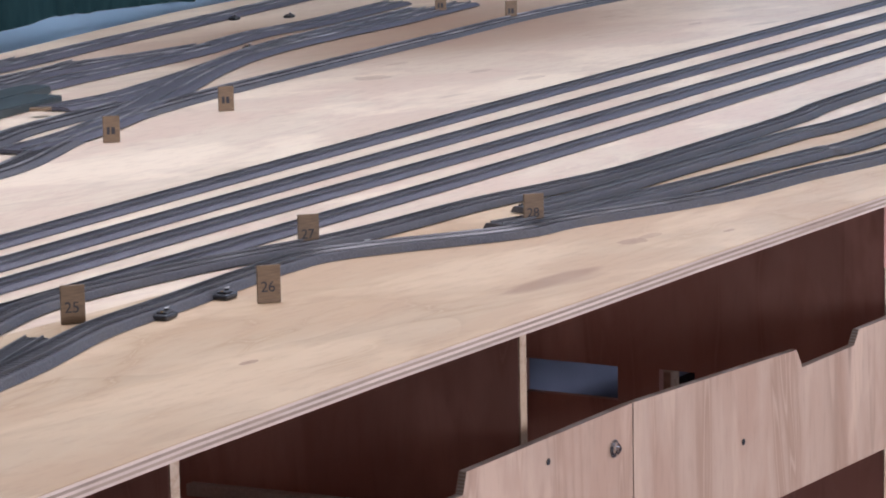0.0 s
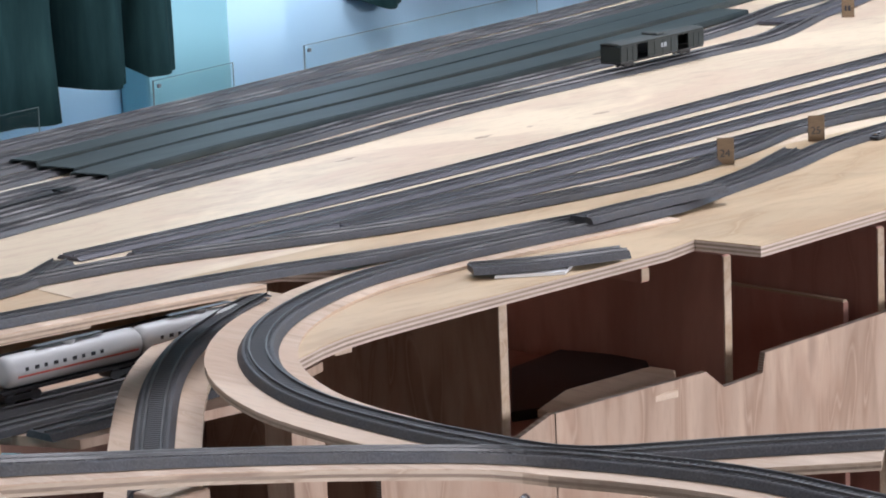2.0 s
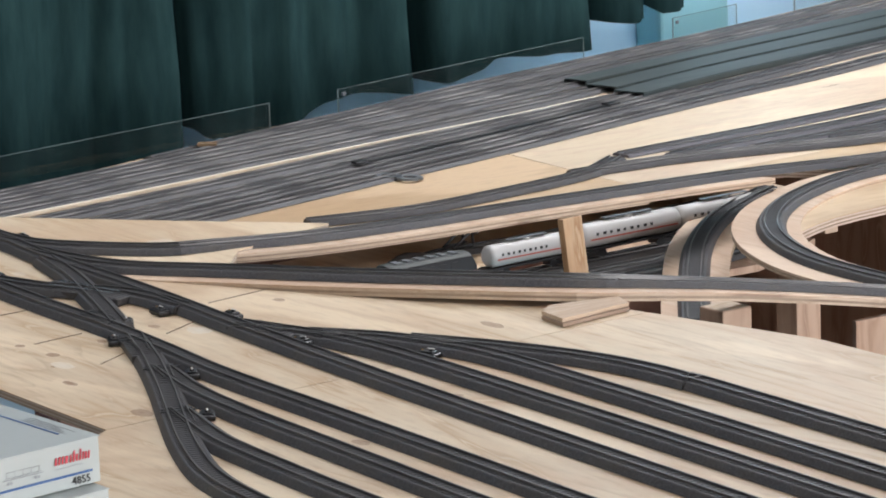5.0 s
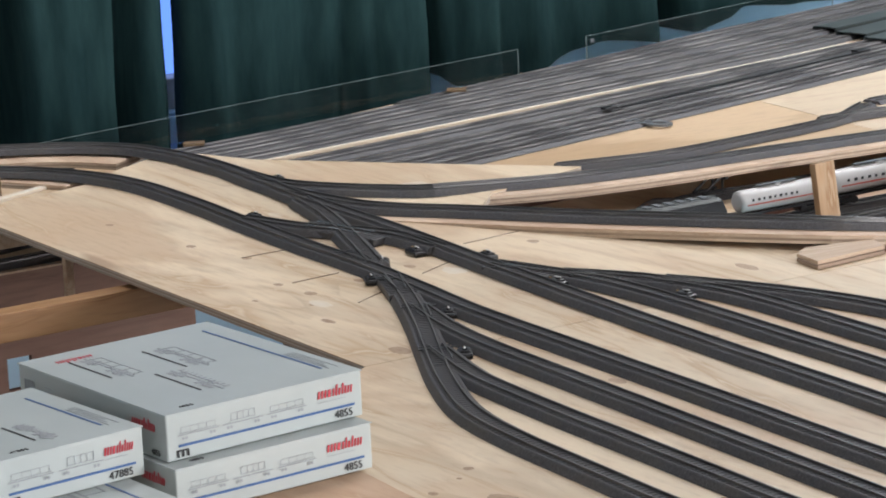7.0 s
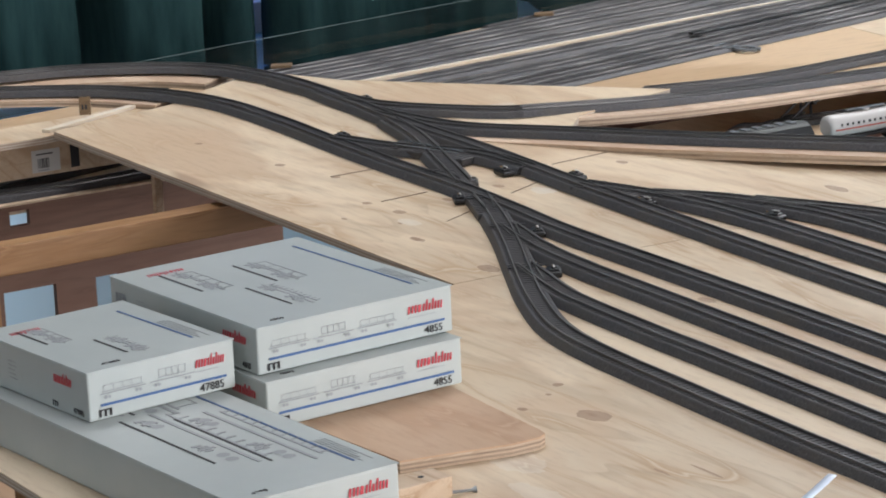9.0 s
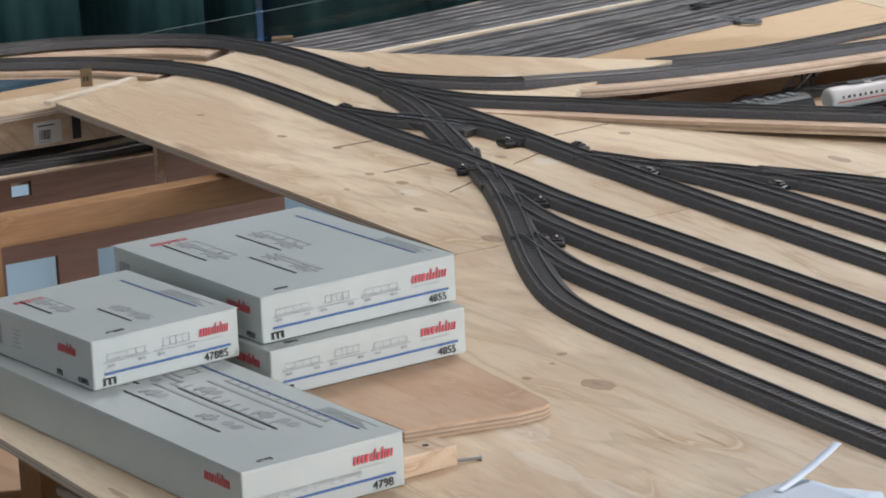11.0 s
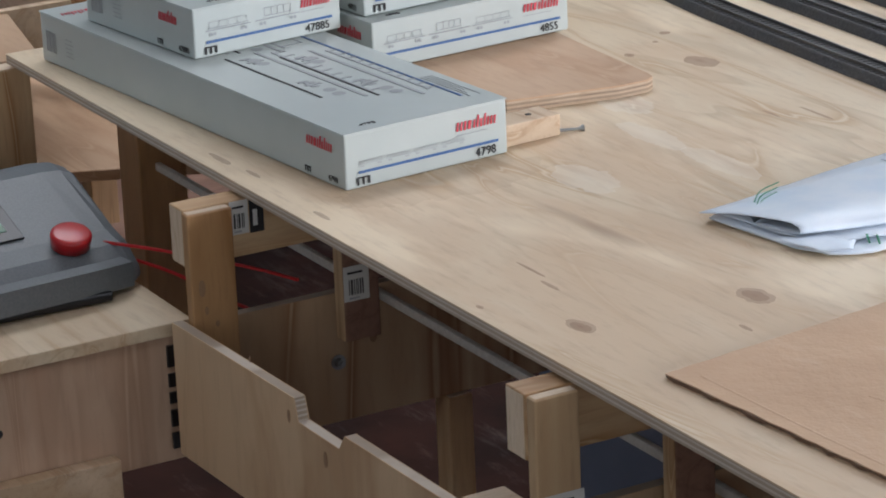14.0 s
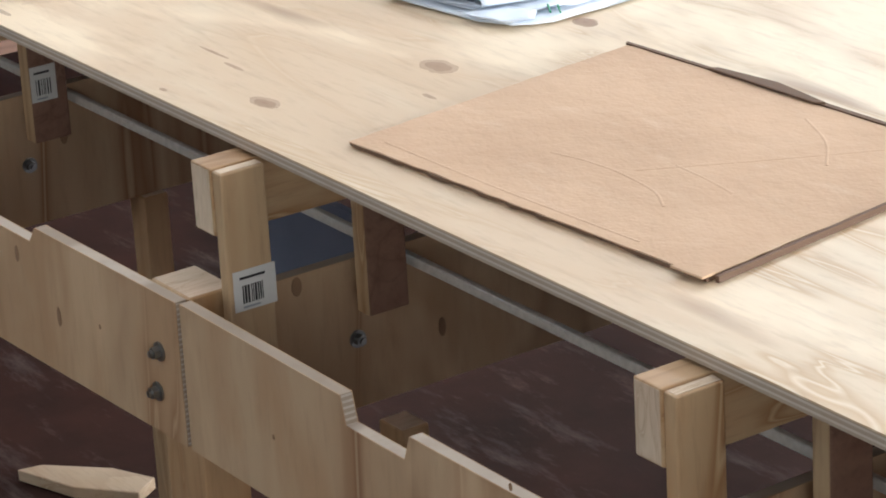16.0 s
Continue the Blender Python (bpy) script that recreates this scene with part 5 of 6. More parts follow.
# ---------------------------------------------------------------- cartons
def words(text, size, mat, m, parent, name="number"):
    cu = bpy.data.curves.new(name, "FONT")
    cu.body, cu.size, cu.extrude = text, size, 0.0002
    ob = new(name, cu)
    me = bpy.data.meshes.new_from_object(ob)
    bpy.data.objects.remove(ob)
    me.materials.append(mat)
    out = new(name, me)
    out.parent = parent
    out.matrix_local = m
    return out


def wagon_art(bm, x, y, s, kind, n=0.0003):
    """A small line drawing of a goods wagon, in flat strips."""
    def bar(a, b, c, d):
        block(x + a * s, x + b * s, y + c * s, y + d * s, 0, n, into=bm)
    bar(0, 1.0, 0.135, 0.155)
    for c in (0.12, 0.20, 0.80, 0.88):
        bmesh.ops.create_circle(bm, cap_ends=True, segments=9, radius=0.034 * s, matrix=Matrix.Translation((x + c * s, y + 0.07 * s, n)))
    if kind == 0:
        bar(0.05, 0.95, 0.18, 0.192)
        bar(0.08, 0.92, 0.30, 0.308)
        for c in (0.08, 0.3, 0.5, 0.7, 0.91):
            bar(c, c + 0.007, 0.19, 0.30)
    elif kind == 1:
        bar(0.05, 0.95, 0.2, 0.214)
        for c in np.linspace(0.06, 0.92, 11):
            bar(c, c + 0.014, 0.214, 0.27)
    else:
        bar(0.2, 0.8, 0.2, 0.212)
        for c in (0.2, 0.36, 0.5, 0.64, 0.79):
            bar(c, c + 0.009, 0.2, 0.36)
        bar(0.2, 0.8, 0.355, 0.365)


def tilt(bm, shear):
    for v in bm.verts:
        v.co.x += v.co.y * shear


def carton(label, m, l, w, h, number, art, group="model railway cartons"):
    """A white card carton with its base edge at the origin: l along -x, w along +y, h up."""
    c = thing("cardboard_carton", label, "carton", m, group)
    body = part("body", block(-l, 0, 0, w, 0, h, 0.0018), card_white, c)
    lid = bmesh.new()
    block(-l - 0.0005, 0.0006, -0.0006, w + 0.0006, h - 0.0002, h + 0.0006, into=lid)
    part("lid_fold", lid, card_white, c)

    end = Matrix.Translation((0.0009, 0, 0)) @ Euler((radians(90), 0, radians(90))).to_matrix().to_4x4()
    side = Matrix.Translation((0, -0.0009, 0)) @ Euler((radians(90), 0, 0)).to_matrix().to_4x4() @ Matrix.Translation((-l, 0, 0))
    top = Matrix.Translation((-l, 0, h + 0.0008))

    def sheet_of(name, mat, m4, build, shear=0.0):
        bm = bmesh.new()
        build(bm)
        if shear:
            tilt(bm, shear)
        ob = part(name, bm, mat, body)
        ob.matrix_local = m4
        return ob

    def emblem(m4, width, tall, lean=0.15):
        """Plain red strokes in place of a trade mark."""
        x = 0.0
        for frac, high in ((0.07, 0.7), (0.07, 0.7), (0.07, 0.7), (0.11, 0.68), (0.06, 0.68), (0.06, 1.0), (0.07, 0.62), (0.055, 1.0), (0.055, 0.7), (0.06, 0.68), (0.06, 0.68)):
            sheet_of("emblem_stroke", ink_red, m4, lambda b: block(x * width, (x + frac * 0.74) * width, 0, high * tall, 0, 0.0003, into=b), lean)
            x += frac + 0.026

    sheet_of("blue_line", ink_blue, end, lambda b: block(0.012, w - 0.010, 0.0125, 0.0148, 0, 0.0003, into=b))
    for k in range(art):
        s = (w * 0.64) / art
        sheet_of("wagon_print", ink_grey, end @ Matrix.Translation((0.012 + k * s * 1.05, 0.017, 0)), lambda b, k=k, s=s: wagon_art(b, 0, 0, s * 0.95, (0, 2, 0, 1)[k % 4] if art < 4 else 1))
    logo = 0.040 if l > 0.2 else 0.031
    emblem(end @ Matrix.Translation((w - 0.012 - logo, h - 0.0185, 0)), logo, 0.0105)
    sheet_of("thin_rule", ink_grey, end @ Matrix.Translation((w - 0.012 - logo, h - 0.0225, 0)), lambda b: block(0, logo * 0.8, 0, 0.0005, 0, 0.0003, into=b))
    words(number, 0.0105, ink_black, end @ Matrix.Translation((w - 0.010 - 0.0058 * len(number), 0.0035, 0)), c)
    sheet_of("scale_mark", ink_black, end @ Matrix.Translation((0.010, 0.003, 0)), lambda b: [block(0, 0.013, 0.0055, 0.0068, 0, 0.0003, into=b)] + [block(q, q + 0.0022, 0, 0.0055, 0, 0.0003, into=b) for q in (0, 0.0054, 0.0108)])
    # long side
    emblem(side @ Matrix.Translation((l - 0.058, h - 0.0185, 0)), logo, 0.0105)
    words(number, 0.0075, ink_black, side @ Matrix.Translation((l - 0.026, 0.004, 0)), c)
    sheet_of("scale_mark", ink_black, side @ Matrix.Translation((l - 0.062, 0.004, 0)), lambda b: [block(0, 0.009, 0.004, 0.005, 0, 0.0003, into=b)] + [block(q, q + 0.0015, 0, 0.004, 0, 0.0003, into=b) for q in (0, 0.0037, 0.0075)])
    for q in range(9):
        sheet_of("code_bar", ink_grey, side @ Matrix.Translation((0.012, 0.012, 0)), lambda b, q=q: block(q * 0.0023, q * 0.0023 + (0.0008 if q % 3 else 0.0014), 0, 0.02, 0, 0.0003, into=b))
    for q in range(5):
        sheet_of("text_bar", ink_grey, side @ Matrix.Translation((0.012, 0.012, 0)), lambda b, q=q: block(0.04, 0.055 - 0.002 * (q % 3), 0.002 + q * 0.004, 0.0027 + q * 0.004, 0, 0.0003, into=b))
    # top print
    sheet_of("blue_line", ink_blue, top, lambda b: block(0.03, l - 0.03, w - 0.026, w - 0.0235, 0, 0.0003, into=b))
    n = max(2, art)
    for k in range(n):
        ang = Matrix.Translation((l * (0.14 + 0.62 * (k % 2) * 0.55 + 0.10 * k / n), w * (0.18 + 0.5 * k / n), 0))
        sheet_of("wagon_print", ink_grey, top @ ang, lambda b, k=k: wagon_art(b, 0, 0, l * 0.34, (0, 1)[k % 2]))
        for q in (0.02, 0.2):
            sheet_of("wagon_print", ink_grey, top @ ang @ Matrix.Translation((l * q, w * 0.02, 0)), lambda b: [block(z * 0.006, z * 0.006 + 0.0042, 0.003 * (z % 2), 0.010 + 0.003 * (z % 3), 0, 0.00032, into=b) for z in range(4)])
        sheet_of("black_line", ink_black, top @ ang, lambda b: block(0.0, l * 0.30, -0.006, -0.0035, 0, 0.0003, into=b))
    emblem(top @ Matrix.Translation((0.026, w * 0.30, 0)) @ Euler((0, 0, radians(-90))).to_matrix().to_4x4(), logo, 0.011)
    for q in range(4):
        sheet_of("text_bar", ink_grey, top @ Matrix.Translation((l - 0.10, w - 0.020, 0)), lambda b, q=q: block(0, 0.075 - 0.009 * (q % 3), q * 0.0035, q * 0.0035 + 0.0008, 0, 0.0003, into=b))
    words(number, 0.008, ink_black, top @ Matrix.Translation((l - 0.012, 0.024, 0)) @ Euler((0, 0, radians(90))).to_matrix().to_4x4(), c)
    return c


carton("long white carton with red and blue print, flat on plywood", pose(-1.055, 0.062, 0.0003, 0, 0, 4.4), 0.54, 0.161, 0.0475, "4798", 4)
carton("small white carton with blue line on a longer carton", pose(-1.338, 0.063, 0.0488, 0, 0, 6.2), 0.192, 0.156, 0.0455, "47885", 2)
carton("large white carton under another carton on an offcut", pose(-1.322, 0.232, 0.0127, 0, 0, 4.0), 0.272, 0.218, 0.0445, "4855", 3)
carton("large white carton with a blue line on a stack", pose(-1.343, 0.236, 0.0585, 0, 0, 4.6), 0.268, 0.220, 0.0445, "4855", 3)

oc = thing("plywood_offcut", "thick orange-brown plywood offcut under two cartons", "offcut")
poly = [(-1.168, 0.281), (-1.158, 0.338), (-1.148, 0.385), (-1.149, 0.416), (-1.155, 0.425), (-1.168, 0.428), (-1.218, 0.430), (-1.261, 0.432), (-1.327, 0.436), (-1.58, 0.44), (-1.56, 0.245)]
part("veneer", slab(poly, 0.0105, 0.012), ply_orange, oc)
for k in range(5):
    part("ply", slab(poly, 0.0003 + 0.00204 * k, 0.00025 + 0.00204 * (k + 1)), (ply_layer, ply_layer_dark)[k % 2], oc)
wb = thing("wood_block", "small pale wooden block with a screw hole", "block", pose(-1.098, 0.25, 0.0003, 0, 0, 4))
part("timber", block(-0.016, 0.016, -0.034, 0.034, 0, 0.019, 0.001), pine_rail, wb)
part("screw_hole", rod((0.0, 0.012, 0.019), (0, 0.012, 0.0194), 0.0028, 14), ink_black, wb)
sc = thing("wood_screw", "loose steel wood screw lying on plywood", "screw", pose(-1.089, 0.280, 0.0035, 0, 0, 81))
part("shank", rod((0, 0, 0), (0.024, 0, -0.0012), 0.0017, 10, r2=0.0012), steel, sc)
part("head", rod((0.024, 0, -0.0012), (0.0285, 0, -0.0012), 0.0014, 12, r2=0.0033), steel, sc)

# ---------------------------------------------------------------- cardboard sheet and folded film
cb = thing("cardboard_sheet", "brown corrugated cardboard sheet with frayed edges and creases", "cardboard")
rnd = random.Random(4)


def frayed(corners, step, amp):
    out = []
    for (ax, ay), (bx, by) in zip(corners, corners[1:] + corners[:1]):
        n = max(2, int(math.hypot(bx - ax, by - ay) / step))
        for k in range(n):
            t = k / n
            out.append((ax + (bx - ax) * t + rnd.uniform(-amp, amp), ay + (by - ay) * t + rnd.uniform(-amp, amp)))
    return out


CARD = [(-0.553, 0.043), (-0.199, 0.066), (-0.232, 0.330), (-0.588, 0.311)]
part("face", slab(frayed(CARD, 0.012, 0.0006), 0.0034, 0.0042), cardboard, cb)
part("fluted_core", slab(frayed(CARD, 0.010, 0.0016), 0.0008, 0.0033), cardboard_edge, cb, "dark frayed corrugated edge")
part("backing", slab(frayed(CARD, 0.012, 0.0012), 0.0003, 0.0007), cardboard, cb)
part("torn_corner", slab([(-0.225, 0.058), (-0.196, 0.060), (-0.198, 0.072), (-0.222, 0.075)], 0.0043, 0.0062, 0.0006), cardboard, cb, "torn and folded corner")
# Dark strip added for the shadow gap along the raised back edge.
part("dark_edge_strip", slab([(-0.590, 0.3115), (-0.232, 0.3305), (-0.2325, 0.3335), (-0.40, 0.3265), (-0.592, 0.3145)], 0.0003, 0.0052), cardboard_edge, cb, "dark strip for the shadow gap at the raised back edge")
part("dark_edge_strip", slab([(-0.196, 0.070), (-0.2335, 0.330), (-0.2305, 0.3305), (-0.1935, 0.071)], 0.0003, 0.0046), cardboard_edge, cb, "dark strip along the side edge")
for pts in ([(-0.44, 0.13), (-0.41, 0.137), (-0.377, 0.139), (-0.335, 0.134), (-0.309, 0.121)], [(-0.363, 0.175), (-0.33, 0.173), (-0.296, 0.168)], [(-0.374, 0.297), (-0.33, 0.276), (-0.295, 0.246)], [(-0.374, 0.149), (-0.335, 0.215), (-0.291, 0.294)],
            [(-0.535, 0.06), (-0.40, 0.064), (-0.27, 0.072)]):
    part("crease", sweep(smooth_line([(x, y, 0.0041) for x, y in pts], 0.006), [(-0.0016, 0.0), (0.0016, 0.0), (0.0003, 0.0004), (-0.0003, 0.0004)]), cardboard, cb)
part("torn_flap", slab([(-0.50, 0.315), (-0.39, 0.319), (-0.385, 0.325), (-0.44, 0.330), (-0.495, 0.321)], 0.0053, 0.0068, 0.0005), cardboard_edge, cb, "lifted dark strip on the back edge")

film = thing("folded_film", "folded white and pale blue printed plastic film", "film", pose(0, 0, 0))


def fold(poly, z, lift, seed, thick=0.0015):
    """A crumpled layer over an outline, pinned at its rim."""
    r = random.Random(seed)
    (x0, y0), (x1, y1) = (min(p[i] for p in poly) for i in (0, 1)), (max(p[i] for p in poly) for i in (0, 1))
    bm = slab(poly, 0, thick)
    top = [f for f in bm.faces if f.normal.z > 0.9]
    bmesh.ops.triangulate(bm, faces=top)
    bmesh.ops.subdivide_edges(bm, edges=bm.edges, cuts=5, use_grid_fill=True)
    for v in bm.verts:
        n = noise.noise(Vector((v.co.x * 14 + seed, v.co.y * 22, seed)))
        m = noise.noise(Vector((v.co.x * 45, v.co.y * 60 + seed, 3)))
        v.co.z += z + max(0.0, lift * (0.5 + 0.8 * n)) + 0.0016 * m
    return bm


part("layer", fold([(-0.815, 0.256), (-0.724, 0.270), (-0.690, 0.279), (-0.676, 0.31), (-0.682, 0.410), (-0.705, 0.462), (-0.80, 0.52), (-0.86, 0.48), (-0.845, 0.34)], 0.0006, 0.003, 2), paper, film, smooth=True)
part("layer", fold([(-0.812, 0.262), (-0.735, 0.277), (-0.703, 0.292), (-0.690, 0.34), (-0.694, 0.42), (-0.715, 0.455), (-0.79, 0.51), (-0.85, 0.47), (-0.838, 0.35)], 0.0045, 0.003, 5, 0.0008), paper, film, smooth=True)
AXIS, ACROSS = Vector((0.19, 0.982, 0)), Vector((-0.982, 0.19, 0))
OVER = ((1.0, 0.0075), (0.85, 0.0105), (0.62, 0.0135), (0.40, 0.0165), (0.22, 0.0178), (0.08, 0.0172), (-0.01, 0.0150), (-0.05, 0.0118), (-0.03, 0.0092), (0.06, 0.0080), (0.2, 0.0078), (0.42, 0.0085))
bm = bmesh.new()
grid = []
for i in range(31):
    u = i / 30
    row = []
    for f, z in OVER:
        v = max(-0.01, f * (0.086 + 0.088 * u))
        a = -0.045 * max(0.0, f) + u * (0.182 + 0.062 * max(0.0, f)) - 0.05 * u * max(0.0, f - 0.5)
        p = Vector((-0.727, 0.278, 0)) + AXIS * a + ACROSS * v
        wrinkle = 0.0016 * noise.noise(Vector((p.x * 30, p.y * 12, z * 60))) + 0.0030 * max(0.0, noise.noise(Vector((p.x * 14 + 3, p.y * 9, 1)))) * (1 if f > 0.1 else 0)
        row.append(bm.verts.new(p + Vector((0, 0, z + wrinkle))))
    grid.append(row)
for a, b in zip(grid, grid[1:]):
    for k in range(len(OVER) - 1):
        bm.faces.new((a[k], a[k + 1], b[k + 1], b[k]))
bmesh.ops.recalc_face_normals(bm, faces=bm.faces)
over = part("rolled_sheet", bm, paper, film, "top sheet rolled over at its open edge", smooth=True)
thick = over.modifiers.new("thickness", "SOLIDIFY")
thick.thickness = 0.0007
flap = fold([(-0.735, 0.262), (-0.692, 0.272), (-0.678, 0.293), (-0.700, 0.312), (-0.722, 0.296)], 0.0045, 0.004, 7, 0.0007)
part("front_flap", flap, paper, film, "crumpled pale flap", smooth=True)
for k in range(3):
    part("green_print", sweep(smooth_line([(-0.838 + 0.010 * k, 0.338 - 0.008 * k, 0.0108), (-0.826 + 0.010 * k, 0.312 - 0.006 * k, 0.0114), (-0.806 + 0.009 * k, 0.292 - 0.004 * k, 0.0114)], 0.006), [(-0.0004, 0), (0.0004, 0), (0.0004, 0.0006), (-0.0004, 0.0006)]), ink_green, film)
for k in range(2):
    part("green_print", rod((-0.700 + 0.006 * k, 0.322 + 0.005 * k, 0.0078), (-0.686 + 0.006 * k, 0.314 + 0.005 * k, 0.0070), 0.0009, 6), ink_green, film)
tail = sweep(smooth_line([(-0.835, 0.440, 0.0105), (-0.848, 0.472, 0.0135), (-0.858, 0.500, 0.019), (-0.868, 0.528, 0.026)], 0.005), [(-0.004, 0), (0.004, 0), (0.004, 0.001), (-0.004, 0.001)])
part("loose_strip", tail, paper, film, "loose curled strip of film", smooth=True)

# ---------------------------------------------------------------- point levers, number tags and loose pieces
def lever(x, y, z, turn):
    """A point motor with its black switch lantern."""
    t = thing("point_lever", "black plastic point lever beside a track", "point lever", pose(x, y, z, 0, 0, turn), "point levers")
    part("base", block(-0.0145, 0.0145, -0.0085, 0.0085, 0.0, 0.0062, 0.0022), black_plastic, t)
    part("cap", block(-0.0095, 0.0095, -0.006, 0.006, 0.0062, 0.0086, 0.0014), black_plastic, t)
    part("knob", rod((0.004, 0, 0.0086), (0.004, 0, 0.0108), 0.0026, 10), black_plastic, t)
    part("pointer", block(-0.001, 0.009, -0.0008, 0.0008, 0.0108, 0.0116), label_white, t, "tiny pale pointer")
    part("screw", rod((-0.008, 0, 0.0086), (-0.008, 0, 0.0094), 0.0016, 8), brass, t)


for x, y, turn in ((-2.631, 1.083, -5), (-2.438, 0.938, -5), (-2.115, 0.985, -5), (-2.036, 1.040, -5), (-1.862, 1.022, 15), (-1.708, 1.095, 20),
                   (-2.095, 0.925, -30), (-2.025, 0.866, -25), (-1.825, 0.848, -30), (-1.662, 0.764, -30)):
    lever(x, y, 0.0003, turn)
for x, y, turn in ((-2.775, 3.905, 100), (-2.79, 4.035, 98), (-2.835, 4.385, 85), ) + tuple((x, y, 100) for x, y in ((-4.853, 6.968), (-4.769, 7.059), (-4.423, 6.409))):
    lever(x, y, FT, turn)


def frog(x, y, turn, long, wide):
    """The filled throat of a set of points: plate, check rails and throw bar."""
    t = thing("points_throat", "dark ribbed throat of model points with check rails", "model points", pose(x, y, 0.0002, 0, 0, turn), "sets of points")
    part("plate", block(-long / 2, long / 2, -wide * 0.36, wide * 0.36, 0.0, 0.0093, 0.0012), roadbed, t)
    for k in range(int(long / 0.0085)):
        a = -long / 2 + 0.006 + k * 0.0085
        part("tie", block(a, a + 0.0032, -wide * 0.34, wide * 0.34, 0.0094, 0.0105), sleeper_mat, t)
    # Brighter metal on the long crossing stands in for glints on its rails.
    for off, skew in ((-0.2, 0.10), (0.2, -0.10)):
        part("check_rail", rod((-long * 0.36, off * wide, 0.0128), (long * 0.36, (off + skew) * wide, 0.0128), 0.0009, 6), bright_zinc if long > 0.12 else rail_mat, t, "short bright check rail")
    part("throw_bar", block(-long * 0.3, -long * 0.3 + 0.005, -wide * 0.42, wide * 0.42, 0.0106, 0.0114), black_plastic, t)


for x, y, turn, long, wide in ((-2.265, 0.968, 15, 0.15, 0.055), (-1.965, 0.865, -22, 0.10, 0.05), (-1.83, 0.815, -22, 0.09, 0.05), (-1.655, 0.73, -20, 0.09, 0.05),
                               (-1.93, 1.02, 15, 0.10, 0.05), (-1.84, 1.062, 25, 0.08, 0.045), (-1.73, 1.128, 22, 0.08, 0.045), (-2.12, 0.905, -8, 0.09, 0.045)):
    frog(x, y, turn, long, wide)


def tag(x, y, z, text, size=1.0, turn=50.0):
    """A small plywood number tag standing on edge."""
    t = thing("number_tag", "small brown plywood tag with a dark number", "number tag", pose(x, y, z, 0, 0, turn), "number tags")
    part("plate", block(-0.013 * size, 0.013 * size, -0.002, 0.002, 0, 0.041 * size, 0.0005), tag_wood, t)
    f = Matrix.Translation((-0.0095 * size, -0.0022, 0.012 * size)) @ Euler((radians(90), 0, 0)).to_matrix().to_4x4()
    if text:
        words(text, 0.0165 * size, ink_black, f, t)
    else:
        for u, w in ((0.002, 0.0045), (0.009, 0.0055)):
            b = part("number_bar", block(u * size, (u + w) * size, 0.001 * size, 0.012 * size, 0, 0.0003), ink_black, t)
            b.matrix_local = f


for x, y, text in ((-2.828, 3.597, "24"), (-2.846, 3.840, "25"), (-2.733, 4.036, "26"), (-2.903, 4.365, "27"), (-2.745, 4.629, "28"), (-3.755, 5.092, ""), (-3.838, 5.510, "")):
    tag(x, y, FT, text)
for x, y in ((-4.501, 7.264), (-4.277, 7.192)):
    tag(x, y, FT, "")
tag(-2.83, 0.745, 0.0003, "", 0.62, 65)


def chip(x, y, z, turn, mat=ply_small, s=1.0):
    t = thing("wood_chip", "small pale wooden chip lying on the layout", "wood chip", pose(x, y, z, 0, 0, turn), "loose wooden chips")
    part("chip", slab([(-0.02 * s, -0.012 * s), (0.018 * s, -0.014 * s), (0.022 * s, 0.010 * s), (-0.016 * s, 0.013 * s)], 0, 0.005, 0.0008), mat, t)


for x, y in ((-3.690, 2.057), (-3.584, 1.453), (-4.308, 5.355), (-4.295, 5.163), (-4.076, 5.322)):
    chip(x, y, -0.1345, 20 + 37 * x, tag_wood, 0.95)
for a, b in (((-2.254, 0.815), (-2.256, 0.885)), ((-2.093, 0.796), (-2.100, 0.865)), ((-1.953, 0.804), (-1.988, 0.867)), ((-2.026, 0.939), (-2.054, 0.995)), ((-2.126, 1.063), (-2.138, 1.157))):
    line = thing("pencil_mark", "faint pencil line drawn on the plywood", "pencil line", group="pencil lines")
    part("stroke", rod((*a, 0.0), (*b, 0.0), 0.0006, 5), pencil, line)
clip = thing("wire_clip", "grey twisted wire clip lying on plywood", "wire clip", pose(-3.205, 2.137, FT, 0, 0, 20))
for k in (-1, 1):
    bm = sweep(smooth_line([(0.02 * math.cos(a) * k + 0.022 * k, 0.014 * math.sin(a), 0.005) for a in np.linspace(0, 6.0, 10)], 0.004), [(-0.005, -0.002), (0.005, -0.002), (0.005, 0.002), (-0.005, 0.002)])
    part("loop", bm, plastic_grey, clip)


def loose_track(pts, z, label):
    t = track(label, [(x, y, z) for x, y in pts], 0.046)
    return t


loose_track([(-2.559, 2.770), (-2.514, 2.843), (-2.470, 2.963)], -0.1385, "loose length of dark grey track lying askew")
loose_track([(-2.635, 3.062), (-2.640, 3.188), (-2.639, 3.351)], -0.129, "loose length of track lying across another")
slip = thing("plywood_slip", "thin white-grey plywood slip under a loose track", "plywood slip")
part("slip", slab([(-2.527, 2.781), (-2.547, 2.836), (-2.496, 2.894), (-2.470, 2.852)], -0.1445, -0.1405), label_white, slip)

# supports round the strip
stick = thing("leaning_batten", "short pine batten leaning behind the strip", "batten", look((-2.370, 1.872, -0.301), (-2.405, 1.868, -0.055)) @ pose(0, 0, 0, 180, 0, 0))
part("timber", block(-0.020, 0.020, -0.006, 0.006, 0, 0.25, 0.0012), pine, stick)
pack = thing("plywood_packing", "stack of plywood packing pieces under the strip", "packing")
poly = [(-1.761, 1.304), (-1.778, 1.330), (-1.758, 1.421), (-1.721, 1.408), (-1.712, 1.297)]
